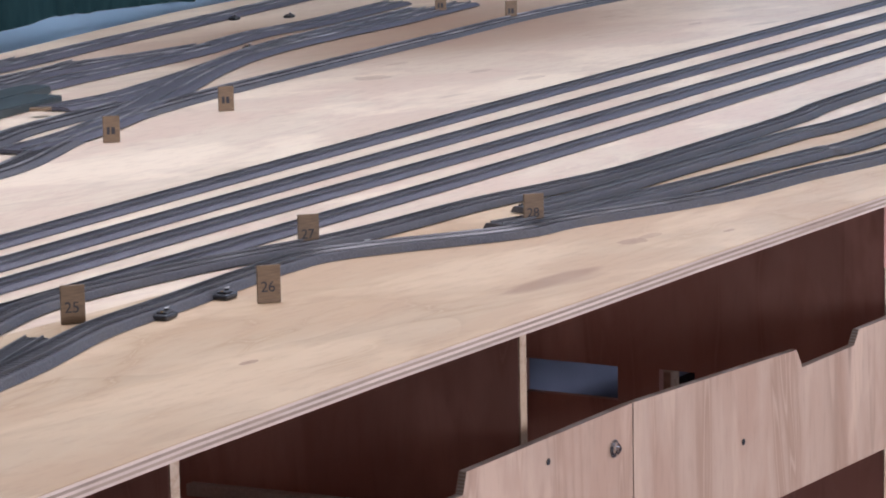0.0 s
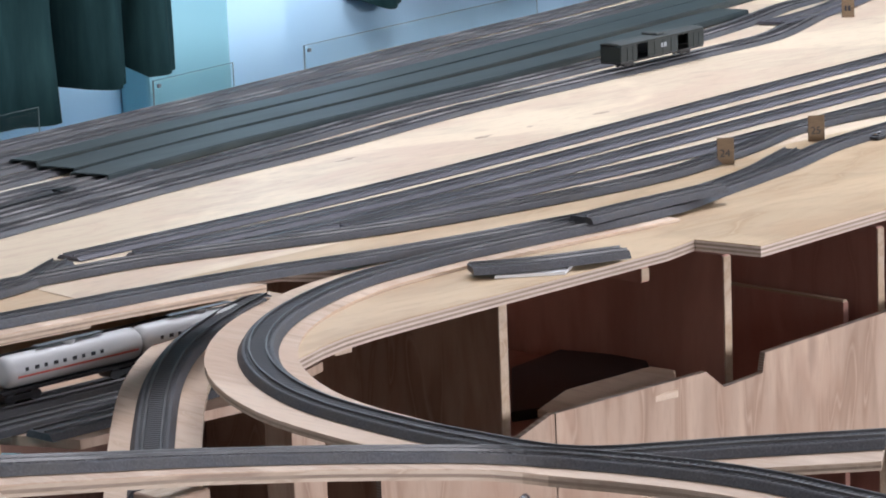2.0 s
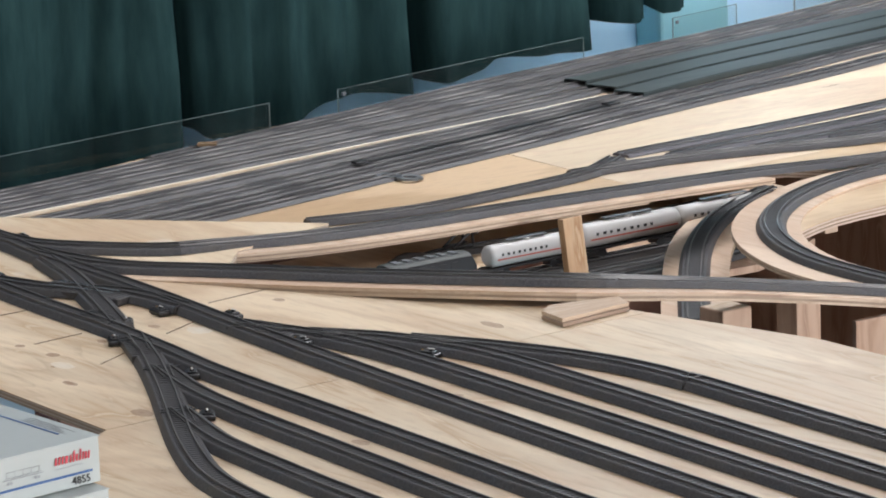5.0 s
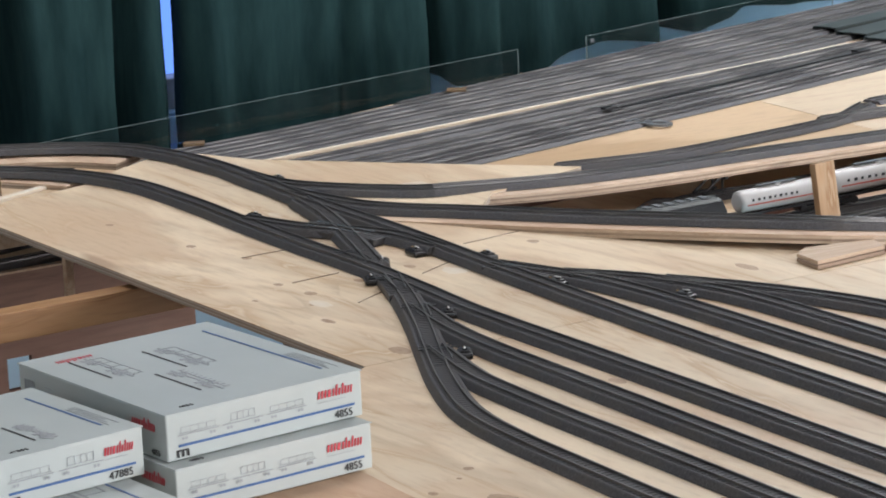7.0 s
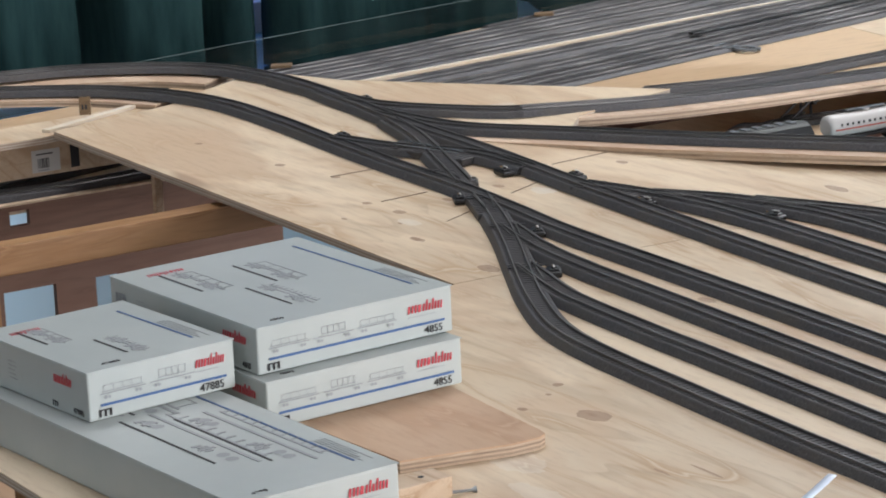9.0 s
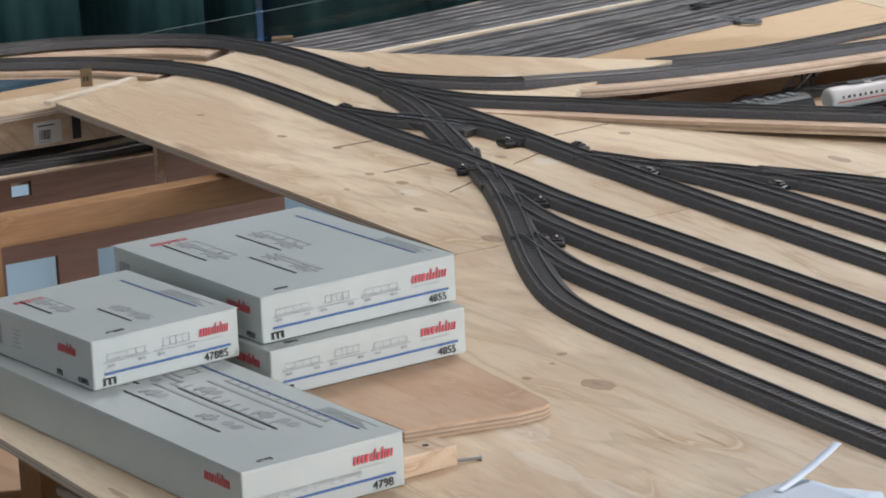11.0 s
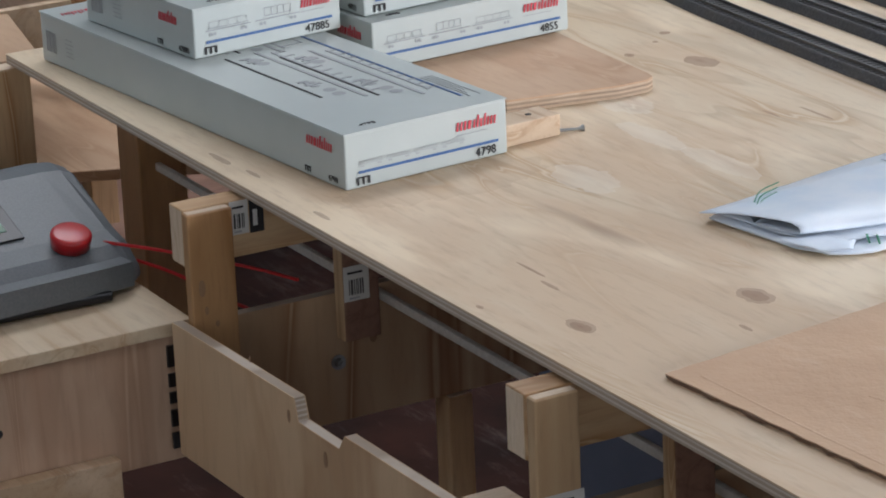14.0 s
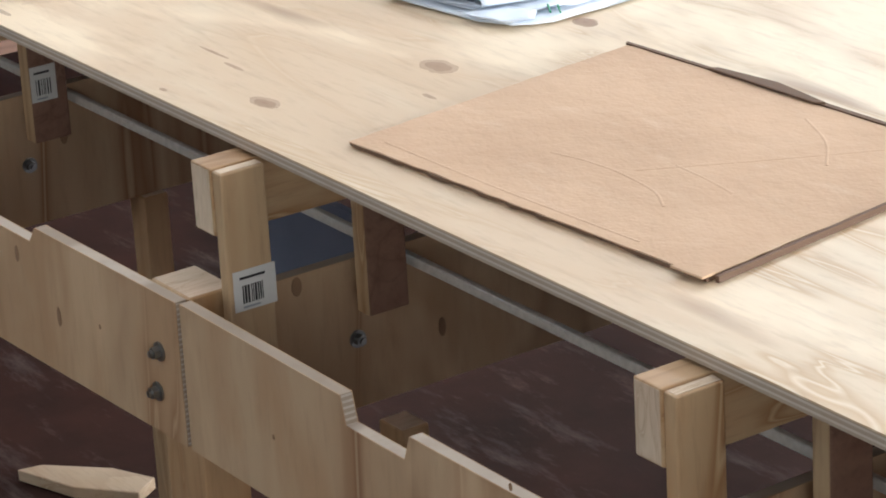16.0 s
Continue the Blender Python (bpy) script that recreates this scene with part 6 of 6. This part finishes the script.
part("piece", slab(poly, 0.0003, 0.005, 0.0005), ply_layer_dark, pack)
part("piece", slab([(x - 0.004, y + 0.003) for x, y in poly], 0.0052, 0.010, 0.0005), ply_layer, pack)
for x, y, z1 in ((-2.31, 2.235, -0.158), (-1.83, 1.66, -0.055)):
    stand("riser_block", x, y, 0.045, 0.05, FLOOR, z1, "pinkish plywood riser under a track strip", ply_panel)

# ---------------------------------------------------------------- rolling stock
def bogie(parent, x, z):
    part("bogie_frame", block(x - 0.016, x + 0.016, -0.010, 0.010, z + 0.003, z + 0.009, 0.001), black_plastic, parent)
    for dx in (-0.011, 0.011):
        for sy in (-0.0085, 0.0085):
            part("wheel", rod((x + dx, sy - 0.0012, z + 0.0055), (x + dx, sy + 0.0012, z + 0.0055), 0.0055, 14), black_plastic, parent)


def luggage_van(m):
    v = thing("model_van", "dark green model luggage van with two door openings", "model wagon", m)
    s = 1.32
    L, W, H = 0.104 * s, 0.0165 * s, 0.0315 * s
    part("floor", block(-L, L, -W, W, 0.010, 0.013), black_plastic, v)
    for side in (-1, 1):
        for a, b in ((-1.0, -0.62), (-0.36, 0.36), (0.62, 1.0)):
            part("side_wall", block(a * L, b * L, side * W - 0.001, side * W + 0.001, 0.0135, H), wagon_green, v)
        for k in (-0.85, -0.72, -0.2, 0.0, 0.2, 0.75, 0.88):
            part("rib", block(k * L - 0.0012, k * L + 0.0012, side * (W + 0.0012) - 0.0006, side * (W + 0.0012) + 0.0006, 0.0145, H - 0.002), wagon_green, v)
        part("beam", block(-L, L, side * W - 0.0012, side * W + 0.0012, H + 0.0002, H + 0.004), wagon_green, v)
        part("window", block(-0.05 * L, 0.08 * L, side * (W + 0.0014) - 0.0003, side * (W + 0.0014) + 0.0003, H * 0.62, H * 0.82), plastic_light, v)
    for e in (-1, 1):
        part("end_wall", block(e * L - 0.001, e * L + 0.001, -W + 0.0012, W - 0.0012, 0.0135, H), wagon_green, v)
    roof = sweep([Vector((-L - 0.002, 0, 0)), Vector((0, 0, 0)), Vector((L + 0.002, 0, 0))],
                 [(W + 0.002, H + 0.004), (W * 0.7, H + 0.0060), (0, H + 0.0072), (-W * 0.7, H + 0.0060), (-W - 0.002, H + 0.004)])
    part("roof", roof, wagon_roof, v)
    part("cupola", block(-0.012, 0.014, -W * 0.8, W * 0.8, H + 0.0074, H + 0.0110, 0.001), wagon_roof, v)
    for x in (-0.68 * L, 0.68 * L):
        bogie(v, x, 0.0)
    return v


luggage_van(pose(-3.625, 4.34, FT + 0.0125, 0, 0, 97.4))


def tank_wagon(m):
    t = thing("model_tank_wagon", "silver-grey model tank wagon with a red stripe", "model wagon", m @ Matrix.Diagonal((1.3, 1.1, 1.1, 1)), "tank wagons on the lower level")
    bm = rod((-0.062, 0, 0.031), (0.062, 0, 0.031), 0.0165, 22)
    bmesh.ops.bevel(bm, geom=[e for e in bm.edges if abs(e.verts[0].co.x - e.verts[1].co.x) < 1e-5], offset=0.006, segments=3, affect="EDGES", profile=0.5)
    part("tank", bm, tank_white, t, smooth=True)
    for side in (-1, 1):
        part("stripe", block(-0.055, 0.055, side * 0.0163 - 0.0006, side * 0.0163 + 0.0006, 0.0265, 0.0285), tank_stripe, t, "thin orange-red stripe")
    part("frame", block(-0.068, 0.068, -0.012, 0.012, 0.011, 0.0145, 0.0006), black_plastic, t)
    part("dome", rod((0, 0, 0.046), (0, 0, 0.050), 0.006, 14), tank_white, t)
    part("walkway", block(-0.03, 0.03, -0.004, 0.004, 0.0502, 0.0512), plastic_grey, t)
    for k in range(9):
        part("letter_bar", block(-0.048 + 0.0085 * k, -0.0455 + 0.0085 * k + 0.001 * (k % 2), -0.0172, -0.0163, 0.0325, 0.0362), ink_black, t)
    for x in (-0.048, 0.048):
        bogie(t, x, 0.0)
    return t


RAILZ = -0.2150
TANKS = [(-2.770, 2.070), (-2.770, 2.282), (-2.769, 2.492)]
TRAIN_LINE = [(-2.790, 1.72), (-2.772, 1.893), (-2.770, 2.07), (-2.770, 2.28), (-2.769, 2.45), (-2.785, 2.60)]
track("dark grey lower level track under a goods train", flat(TRAIN_LINE, RAILZ - 0.0215), 0.050, False)
BIG = Matrix.Diagonal((1.3, 1.1, 1.1, 1))
first = tank_wagon(pose(*TANKS[0], RAILZ - 0.0088, 0, 0, 90.0))
for x, y in TANKS[1:]:
    copy_thing(first, pose(x, y, RAILZ - 0.0088, 0, 0, 90.0) @ BIG)


def locomotive(m):
    """A model diesel: black body over a red skirt, raked cab ends and a grey roof."""
    t = thing("model_locomotive", "black and red model diesel locomotive with a grey roof", "model locomotive", m)
    L, W = 0.082, 0.0175
    body = upright([(-L, 0.012), (L, 0.012), (L, 0.026), (L - 0.008, 0.042), (-L + 0.008, 0.042), (-L, 0.026)], 2 * W, 0.001)
    bmesh.ops.translate(body, verts=body.verts, vec=(0, -W, 0))
    part("body", body, loco_black, t)
    for side in (-1, 1):
        part("skirt", block(-L + 0.004, L - 0.004, side * W - 0.0008, side * W + 0.0008, 0.0125, 0.020), loco_red, t, "red lower stripe")
        for k in range(5):
            part("side_grille", block(-0.045 + 0.02 * k, -0.033 + 0.02 * k, side * (W + 0.0001) - 0.0005, side * (W + 0.0001) + 0.0005, 0.026, 0.037), black_plastic, t)
    for e in (-1, 1):
        for sy in (-0.008, 0.008):
            part("windscreen", block(e * (L - 0.0045) - 0.001, e * (L - 0.0045) + 0.001, sy - 0.0055, sy + 0.0055, 0.030, 0.038), screen_mat, t)
            part("headlight", rod((e * (L - 0.001), sy * 1.2, 0.018), (e * (L + 0.0008), sy * 1.2, 0.018), 0.002, 10), label_white, t)
    part("roof", sweep([Vector((-L + 0.010, 0, 0)), Vector((0, 0, 0)), Vector((L - 0.010, 0, 0))], [(W, 0.0422), (W * 0.7, 0.046), (0, 0.047), (-W * 0.7, 0.046), (-W, 0.0422)]), wagon_roof, t, "dull grey ribbed roof")
    for k in range(6):
        part("roof_rib", block(-0.055 + 0.02 * k, -0.045 + 0.02 * k, -0.008, 0.008, 0.0471, 0.0486), plastic_grey, t)
    for x in (-0.052, 0.052):
        bogie(t, x, 0.0)
    return t


locomotive(pose(-2.772, 1.868, RAILZ - 0.0088, 0, 0, 90) @ Matrix.Diagonal((1.1, 1.1, 1.1, 1)))
buf = thing("buffer_stop", "black model buffer stop at the end of a track", "buffer stop", pose(-2.938, 2.065, -0.2105, 0, 0, 5))
for k in (-0.012, 0.012):
    part("upright", rod((k, 0.016, 0), (k, 0.016, 0.030), 0.0024, 8), black_plastic, buf)
    part("brace", rod((k, -0.026, 0.003), (k, 0.016, 0.028), 0.0024, 8), black_plastic, buf)
    part("foot", rod((k, -0.028, 0.003), (k, 0.024, 0.003), 0.002, 8), black_plastic, buf)
part("beam", block(-0.022, 0.022, 0.014, 0.021, 0.022, 0.030, 0.0008), black_plastic, buf)
part("buffer", rod((-0.012, 0.021, 0.026), (-0.012, 0.034, 0.026), 0.003, 10), black_plastic, buf)
part("buffer", rod((0.012, 0.021, 0.026), (0.012, 0.034, 0.026), 0.003, 10), black_plastic, buf)

# ---------------------------------------------------------------- clear panels along the back
for a, b in (((-3.520, 0.600, -0.129), (-3.805, 2.270, -0.146)), ((-3.835, 2.45, -0.148), (-3.99, 3.19, -0.146)), ((-4.06, 3.50, -0.155), (-4.115, 3.735, -0.148)), ((-4.172, 3.965, -0.153), (-4.355, 4.80, -0.140)), ((-4.47, 5.17, -0.078), (-4.765, 5.95, -0.056))):
    p = thing("clear_panel", "clear acrylic guard panel along the back edge", "acrylic panel", group="clear guard panels")
    d = Vector((b[0] - a[0], b[1] - a[1], 0))
    p.matrix_world = Matrix.Translation((a[0], a[1], ZF + 0.0004)) @ d.to_track_quat("X", "Z").to_matrix().to_4x4()
    sheet_ob = part("pane", block(0, d.length, -0.0015, 0.0015, 0, 0.047), acrylic, p)
    sheet_ob.visible_shadow = False
    part("top_edge", block(0, d.length, -0.0012, 0.0012, 0.0472, 0.0477), acrylic_edge, p)
    for e in (0.0, d.length):
        part("end_edge", block(e - 0.0004, e + 0.0004, -0.0014, 0.0014, 0.0, 0.0470), acrylic_edge, p)
    part("fixing_clip", block(0.012, 0.020, -0.003, 0.003, 0.033, 0.040, 0.001), plastic_grey, p)

# ---------------------------------------------------------------- framework to the left
lumber("floor_joist", (-2.28, 0.30, -0.0385), (-2.28, 1.25, -0.0305), 0.030, 0.036, "orange pine joist under the pointwork board", pine_orange)
lumber("floor_joist", (-2.80, 0.25, -0.0425), (-2.80, 1.10, -0.0425), 0.030, 0.046, "pale pine joist with printed labels", pine_rail)
side_plate = thing("plywood_plate", "pale plywood plate along the edge of the pointwork board", "plywood sheet")
poly = [(-2.772, 0.25), (-2.772, 0.655), (-2.832, 0.885), (-2.885, 0.86), (-2.862, 0.627), (-2.85, 0.25)]
part("veneer", slab(poly, -0.0102, -0.009), ply, side_plate)
part("ply_core", slab(poly, -0.0190, -0.0103), ply_edge, side_plate)
part("slat", slab([(-2.80, 0.665), (-2.79, 0.672), (-2.872, 0.862), (-2.882, 0.856)], -0.0088, -0.004), pale_slat_and_glare, side_plate, "pale thin slat")
stand("hanging_batten", -2.50, 0.692, 0.010, 0.012, -0.105, -0.0105, "thin pine batten under the pointwork board", pine_rail)
stand("pine_post", -2.245, 0.335, 0.030, 0.034, -0.40, -0.0195, "pine upright at the joist end", pine_orange)
sticker("price_label", face_x(-2.7845, 0.640, -0.060), 0.042, 0.031)
lab = thing("black_label", "small black label on a joist", "label", face_x(-2.7845, 0.698, -0.060))
part("paper", block(0, 0.013, 0, 0.034, 0, 0.0004), ink_black, lab)
lp = thing("left_panel", "reddish plywood panel with rectangular openings", "panel", kind="structure")
HL = [(0.569, -0.0890), (0.598, -0.110), (0.552, -0.1986), (0.629, -0.2367), (0.688, -0.1995), (0.725, -0.244)]
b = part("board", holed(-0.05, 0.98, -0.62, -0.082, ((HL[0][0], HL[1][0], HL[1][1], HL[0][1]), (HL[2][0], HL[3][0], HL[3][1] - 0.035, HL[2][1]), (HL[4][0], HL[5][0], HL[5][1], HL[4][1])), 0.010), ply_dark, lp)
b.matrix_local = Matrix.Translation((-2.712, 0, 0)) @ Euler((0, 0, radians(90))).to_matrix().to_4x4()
part("top_edge", block(-2.718, -2.706, 0.0, 0.98, -0.0818, -0.079), pine_rail, lp, "pale raw top edge")
for k, pts in enumerate(([(-2.76, 0.40), (-2.825, 0.615), (-2.865, 0.754), (-2.884, 0.869), (-2.885, 1.0)], [(-2.79, 0.35), (-2.768, 0.591), (-2.758, 0.70), (-2.765, 0.80), (-2.79, 1.0)])):
    track("dark grey lower level track behind the framework", [(x, y, -0.0864 + 0.0003 * k) for x, y in pts], 0.046)
lt = thing("lower_board", "plywood board carrying lower tracks behind the framework", "plywood sheet", kind="structure")
part("board", slab([(-3.1, 0.0), (-2.72, 0.0), (-2.72, 1.02), (-3.1, 1.02)], -0.0965, -0.0868), ply, lt)
lb = thing("lower_side_board", "tan plywood board low beside the framework", "plywood sheet", kind="structure")
part("board", slab([(-2.6, -0.25), (-1.78, 0.06), (-1.70, 0.24), (-1.75, 0.34), (-2.35, 0.30), (-2.6, 0.2)], -0.182, -0.17, 0.001), ply_orange, lb)
lumber("side_rail", (-2.32, 0.05, -0.10), (-1.93, 0.28, -0.10), 0.04, 0.03, "pale pine side rail", pine_rail)
stand("corner_post", -1.605, 0.13, 0.05, 0.05, -0.395, -0.0105, "orange pine post fixed under the board corner", pine_orange)

stand("pine_post", -1.640, -0.003, 0.024, 0.045, -0.236, -0.0135, "knotty pine upright beside the board corner", pine)
side = thing("side_board", "tan plywood board beside the near board", "plywood sheet", kind="structure")
part("board", slab([(-1.838, 0.082), (-1.664, 0.045), (-1.664, -0.26), (-1.838, -0.26)], -0.0255, -0.0145, 0.001), ply_orange, side)
tray = thing("timber_tray", "open pine box frame beside the board corner", "box frame")
part("side", block(-2.08, -1.853, 0.142, 0.154, -0.065, -0.0125, 0.001), pine_rail, tray)
part("side", block(-1.852, -1.840, -0.12, 0.154, -0.065, -0.0125, 0.001), pine_rail, tray)
part("side", block(-2.08, -1.853, -0.12, -0.108, -0.065, -0.0125, 0.001), pine_rail, tray)
part("bottom", block(-2.08, -1.853, -0.107, 0.141, -0.065, -0.060), ply_dark, tray)

# ---------------------------------------------------------------- control desk
desk = thing("control_desk", "plywood control box fixed beside the apron", "desk")
part("top", block(-1.75, -1.160, -0.75, -0.036, -0.132, -0.120, 0.001), ply, desk)
part("front_panel", block(-1.178, -1.165, -0.75, -0.040, -0.245, -0.1325, 0.0008), ply_panel, desk)
part("side_panel", block(-1.75, -1.180, -0.052, -0.040, -0.245, -0.1325, 0.0008), ply_panel, desk)
part("lower_rail", block(-1.164, -1.148, -0.75, -0.115, -0.262, -0.226, 0.001), pine_rail, desk, "pale pine rail along its foot")
for k, z in enumerate((-0.150, -0.172, -0.188, -0.206, -0.226)):
    part("hinge_leaf", block(-1.1648, -1.1622, -0.060, -0.049, z - (0.010, 0.006, 0.005, 0.008, 0.008)[k], z + (0.009, 0.006, 0.005, 0.007, 0.006)[k]), black_plastic, desk, "black strap piece")
part("dark_hole", rod((-1.1652, -0.215, -0.185), (-1.1642, -0.215, -0.185), 0.004, 12), ink_black, desk)
for x, y in ((-1.70, -0.70), (-1.22, -0.70), (-1.70, -0.09)):
    part("leg", block(x - 0.02, x + 0.02, y - 0.02, y + 0.02, FLOOR, -0.2455), pine, desk)

ctrl = thing("control_unit", "grey digital control unit with a red knob and display", "control unit", pose(-1.258, -0.029, -0.1198, 0, 0, 4))
prof = [(0.0, 0.006), (0.003, 0.016), (0.03, 0.034), (0.055, 0.040), (0.14, 0.075), (0.165, 0.078), (0.185, 0.066), (0.19, 0.0), (0.012, 0.0)]
bm = bmesh.new()
rings = []
for y, grow in ((0.0, 0.82), (-0.012, 0.96), (-0.03, 1.0), (-0.27, 1.0), (-0.288, 0.96), (-0.30, 0.82)):
    rings.append([bm.verts.new((-(0.09 + (x - 0.09) * grow), y, z * (0.55 + 0.45 * grow))) for x, z in prof])
for a, b in zip(rings, rings[1:]):
    for i in range(len(prof)):
        bm.faces.new((a[i], a[(i + 1) % len(prof)], b[(i + 1) % len(prof)], b[i]))
bm.faces.new(rings[0])
bm.faces.new(rings[-1][::-1])
bmesh.ops.recalc_face_normals(bm, faces=bm.faces)
case = part("case", bm, plastic_grey, ctrl, smooth=False)
bev = case.modifiers.new("rounding", "BEVEL")
bev.width, bev.segments, bev.limit_method = 0.004, 3, "ANGLE"
slope = Matrix.Translation((-0.055, 0, 0.0412)) @ Euler((0, radians(22.4), 0)).to_matrix().to_4x4()
b = part("display_bezel", block(-0.090, -0.010, -0.242, -0.086, -0.001, 0.0012, 0.0008), black_plastic, ctrl)
b.matrix_local = slope
b = part("display", block(-0.078, -0.022, -0.226, -0.098, 0.0013, 0.0019), screen_mat, ctrl, "pale green lit display")
b.matrix_local = slope
bm = bmesh.new()
for r in (0.020, 0.014):
    sweep([Vector((-0.05 + r * math.cos(q), -0.15 + r * math.sin(q), 0.002)) for q in np.linspace(0, 6.1, 26)], [(-0.001, 0), (0.001, 0), (0.001, 0.0003), (-0.001, 0.0003)], bm)
b = part("dial_graphic", bm, label_white, ctrl)
b.matrix_local = slope
knob_at = Matrix.Translation((-0.040, -0.055, 0.038)) @ Euler((0, radians(18), 0)).to_matrix().to_4x4()
bm = rod((0, 0, 0), (0, 0, 0.0135), 0.0170, 28, r2=0.0188)
bmesh.ops.bevel(bm, geom=[e for e in bm.edges if min(v.co.z for v in e.verts) > 0.013], offset=0.004, segments=3, affect="EDGES", profile=0.5)
b = part("red_knob", bm, red_knob, ctrl, "glossy red rotary knob", smooth=True)
b.matrix_local = knob_at
part("front_handle", sweep(smooth_line([(-0.004, -0.02, 0.014), (0.008, -0.06, 0.018), (0.010, -0.15, 0.019), (0.008, -0.24, 0.018), (-0.004, -0.28, 0.014)], 0.01), [(-0.007, -0.010), (0.007, -0.010), (0.007, 0.012), (-0.007, 0.014)]), plastic_grey, ctrl, "rounded front grip")
part("socket", rod((-0.0005, -0.055, 0.014), (0.0012, -0.055, 0.014), 0.004, 14), black_plastic, ctrl)
pen = thing("black_pen", "slim black pen lying before the control unit", "pen", pose(-1.244, -0.21, -0.1145, 0, 0, 88))
part("barrel", rod((0, 0, 0), (0.135, 0, 0), 0.0045, 12), black_plastic, pen)
part("tip", rod((-0.012, 0, 0), (0, 0, 0), 0.001, 12, r2=0.0045), black_plastic, pen)

cable = thing("red_cable", "thin red wires running behind the pine post", "cable")
for k, pts in enumerate(([(-1.30, -0.06, -0.085), (-1.25, -0.02, -0.088), (-1.18, 0.03, -0.094), (-1.14, 0.055, -0.099)],
                         [(-1.32, -0.06, -0.095), (-1.26, -0.01, -0.112), (-1.19, 0.02, -0.128), (-1.16, 0.05, -0.14)])):
    line = smooth_line(pts, 0.01)
    part("wire", sweep(line, [(-0.0011, -0.0011), (0.0011, -0.0011), (0.0011, 0.0011), (-0.0011, 0.0011)]), wire_red, cable)
tool = thing("wire_stand", "bent shiny wire stand beneath the control desk", "wire stand", pose(-1.10, -0.30, FLOOR))
for a, b in (((0, 0, 0), (0.0, 0.05, 0.50)), ((0.02, 0.10, 0), (0.0, 0.05, 0.50)), ((-0.06, 0.05, 0), (0.0, 0.05, 0.50))):
    part("rod", rod(a, b, 0.004, 10), steel, tool)

bag = thing("grey_cloth_bundle", "rough grey-brown cloth bundle lying before the apron", "bundle", pose(-2.50, 4.08, -0.50))
bm = bmesh.new()
bmesh.ops.create_uvsphere(bm, u_segments=48, v_segments=28, radius=1.0)
for v in bm.verts:
    n = v.co.normalized()
    k = 1 + 0.18 * noise.noise(n * 2.1) + 0.07 * noise.noise(n * 6.0)
    v.co = Vector((n.x * 0.075 * k, n.y * 0.30 * k, n.z * 0.062 * k))
cloth_mat = material("rough_grey_cloth", 0.9)
_n = noise_at(cloth_mat, place(cloth_mat, (1, 1, 1)), 60.0, 4.0, 0.7)
finish(cloth_mat, ramp(cloth_mat, _n, ((0.3, (0.10, 0.085, 0.078)), (0.7, (0.21, 0.18, 0.165)))), _n, 0.5, 0.004)
part("cloth", bm, cloth_mat, bag, smooth=True)
sh = thing("trestle_shelf", "dark trestle shelf in front of the apron", "shelf", kind="structure")
part("board", block(-2.585, -2.40, 3.74, 4.45, -0.585, -0.565), ply_dark, sh)
part("support", block(-2.56, -2.50, 3.80, 3.86, FLOOR, -0.5855), ply_dark, sh)
part("support", block(-2.56, -2.50, 4.32, 4.38, FLOOR, -0.5855), ply_dark, sh)
SIDE = [(3.199, -0.538), (3.293, -0.570), (3.310, -0.575), (3.351, -0.589), (3.433, -0.617), (3.517, -0.644)]
for k, (mat, text) in enumerate(((ply_apron, "brown plywood upright with screw holes under the apron"), (pine_orange, "orange pine upright under the apron"), (ply_panel, "pinkish plywood upright under the apron"))):
    (ya, za), (yb, zb) = SIDE[2 * k], SIDE[2 * k + 1]
    up = thing("trestle_upright", text, "upright")
    part("board", block(-2.645, -2.63, ya, yb, FLOOR, za + 0.02, 0.001), mat, up)
    if k == 0:
        for dz in (0.03, 0.10):
            part("screw_hole", rod((-2.6302, (ya + yb) / 2, za - dz), (-2.6294, (ya + yb) / 2, za - dz), 0.004, 10), ink_black, up)
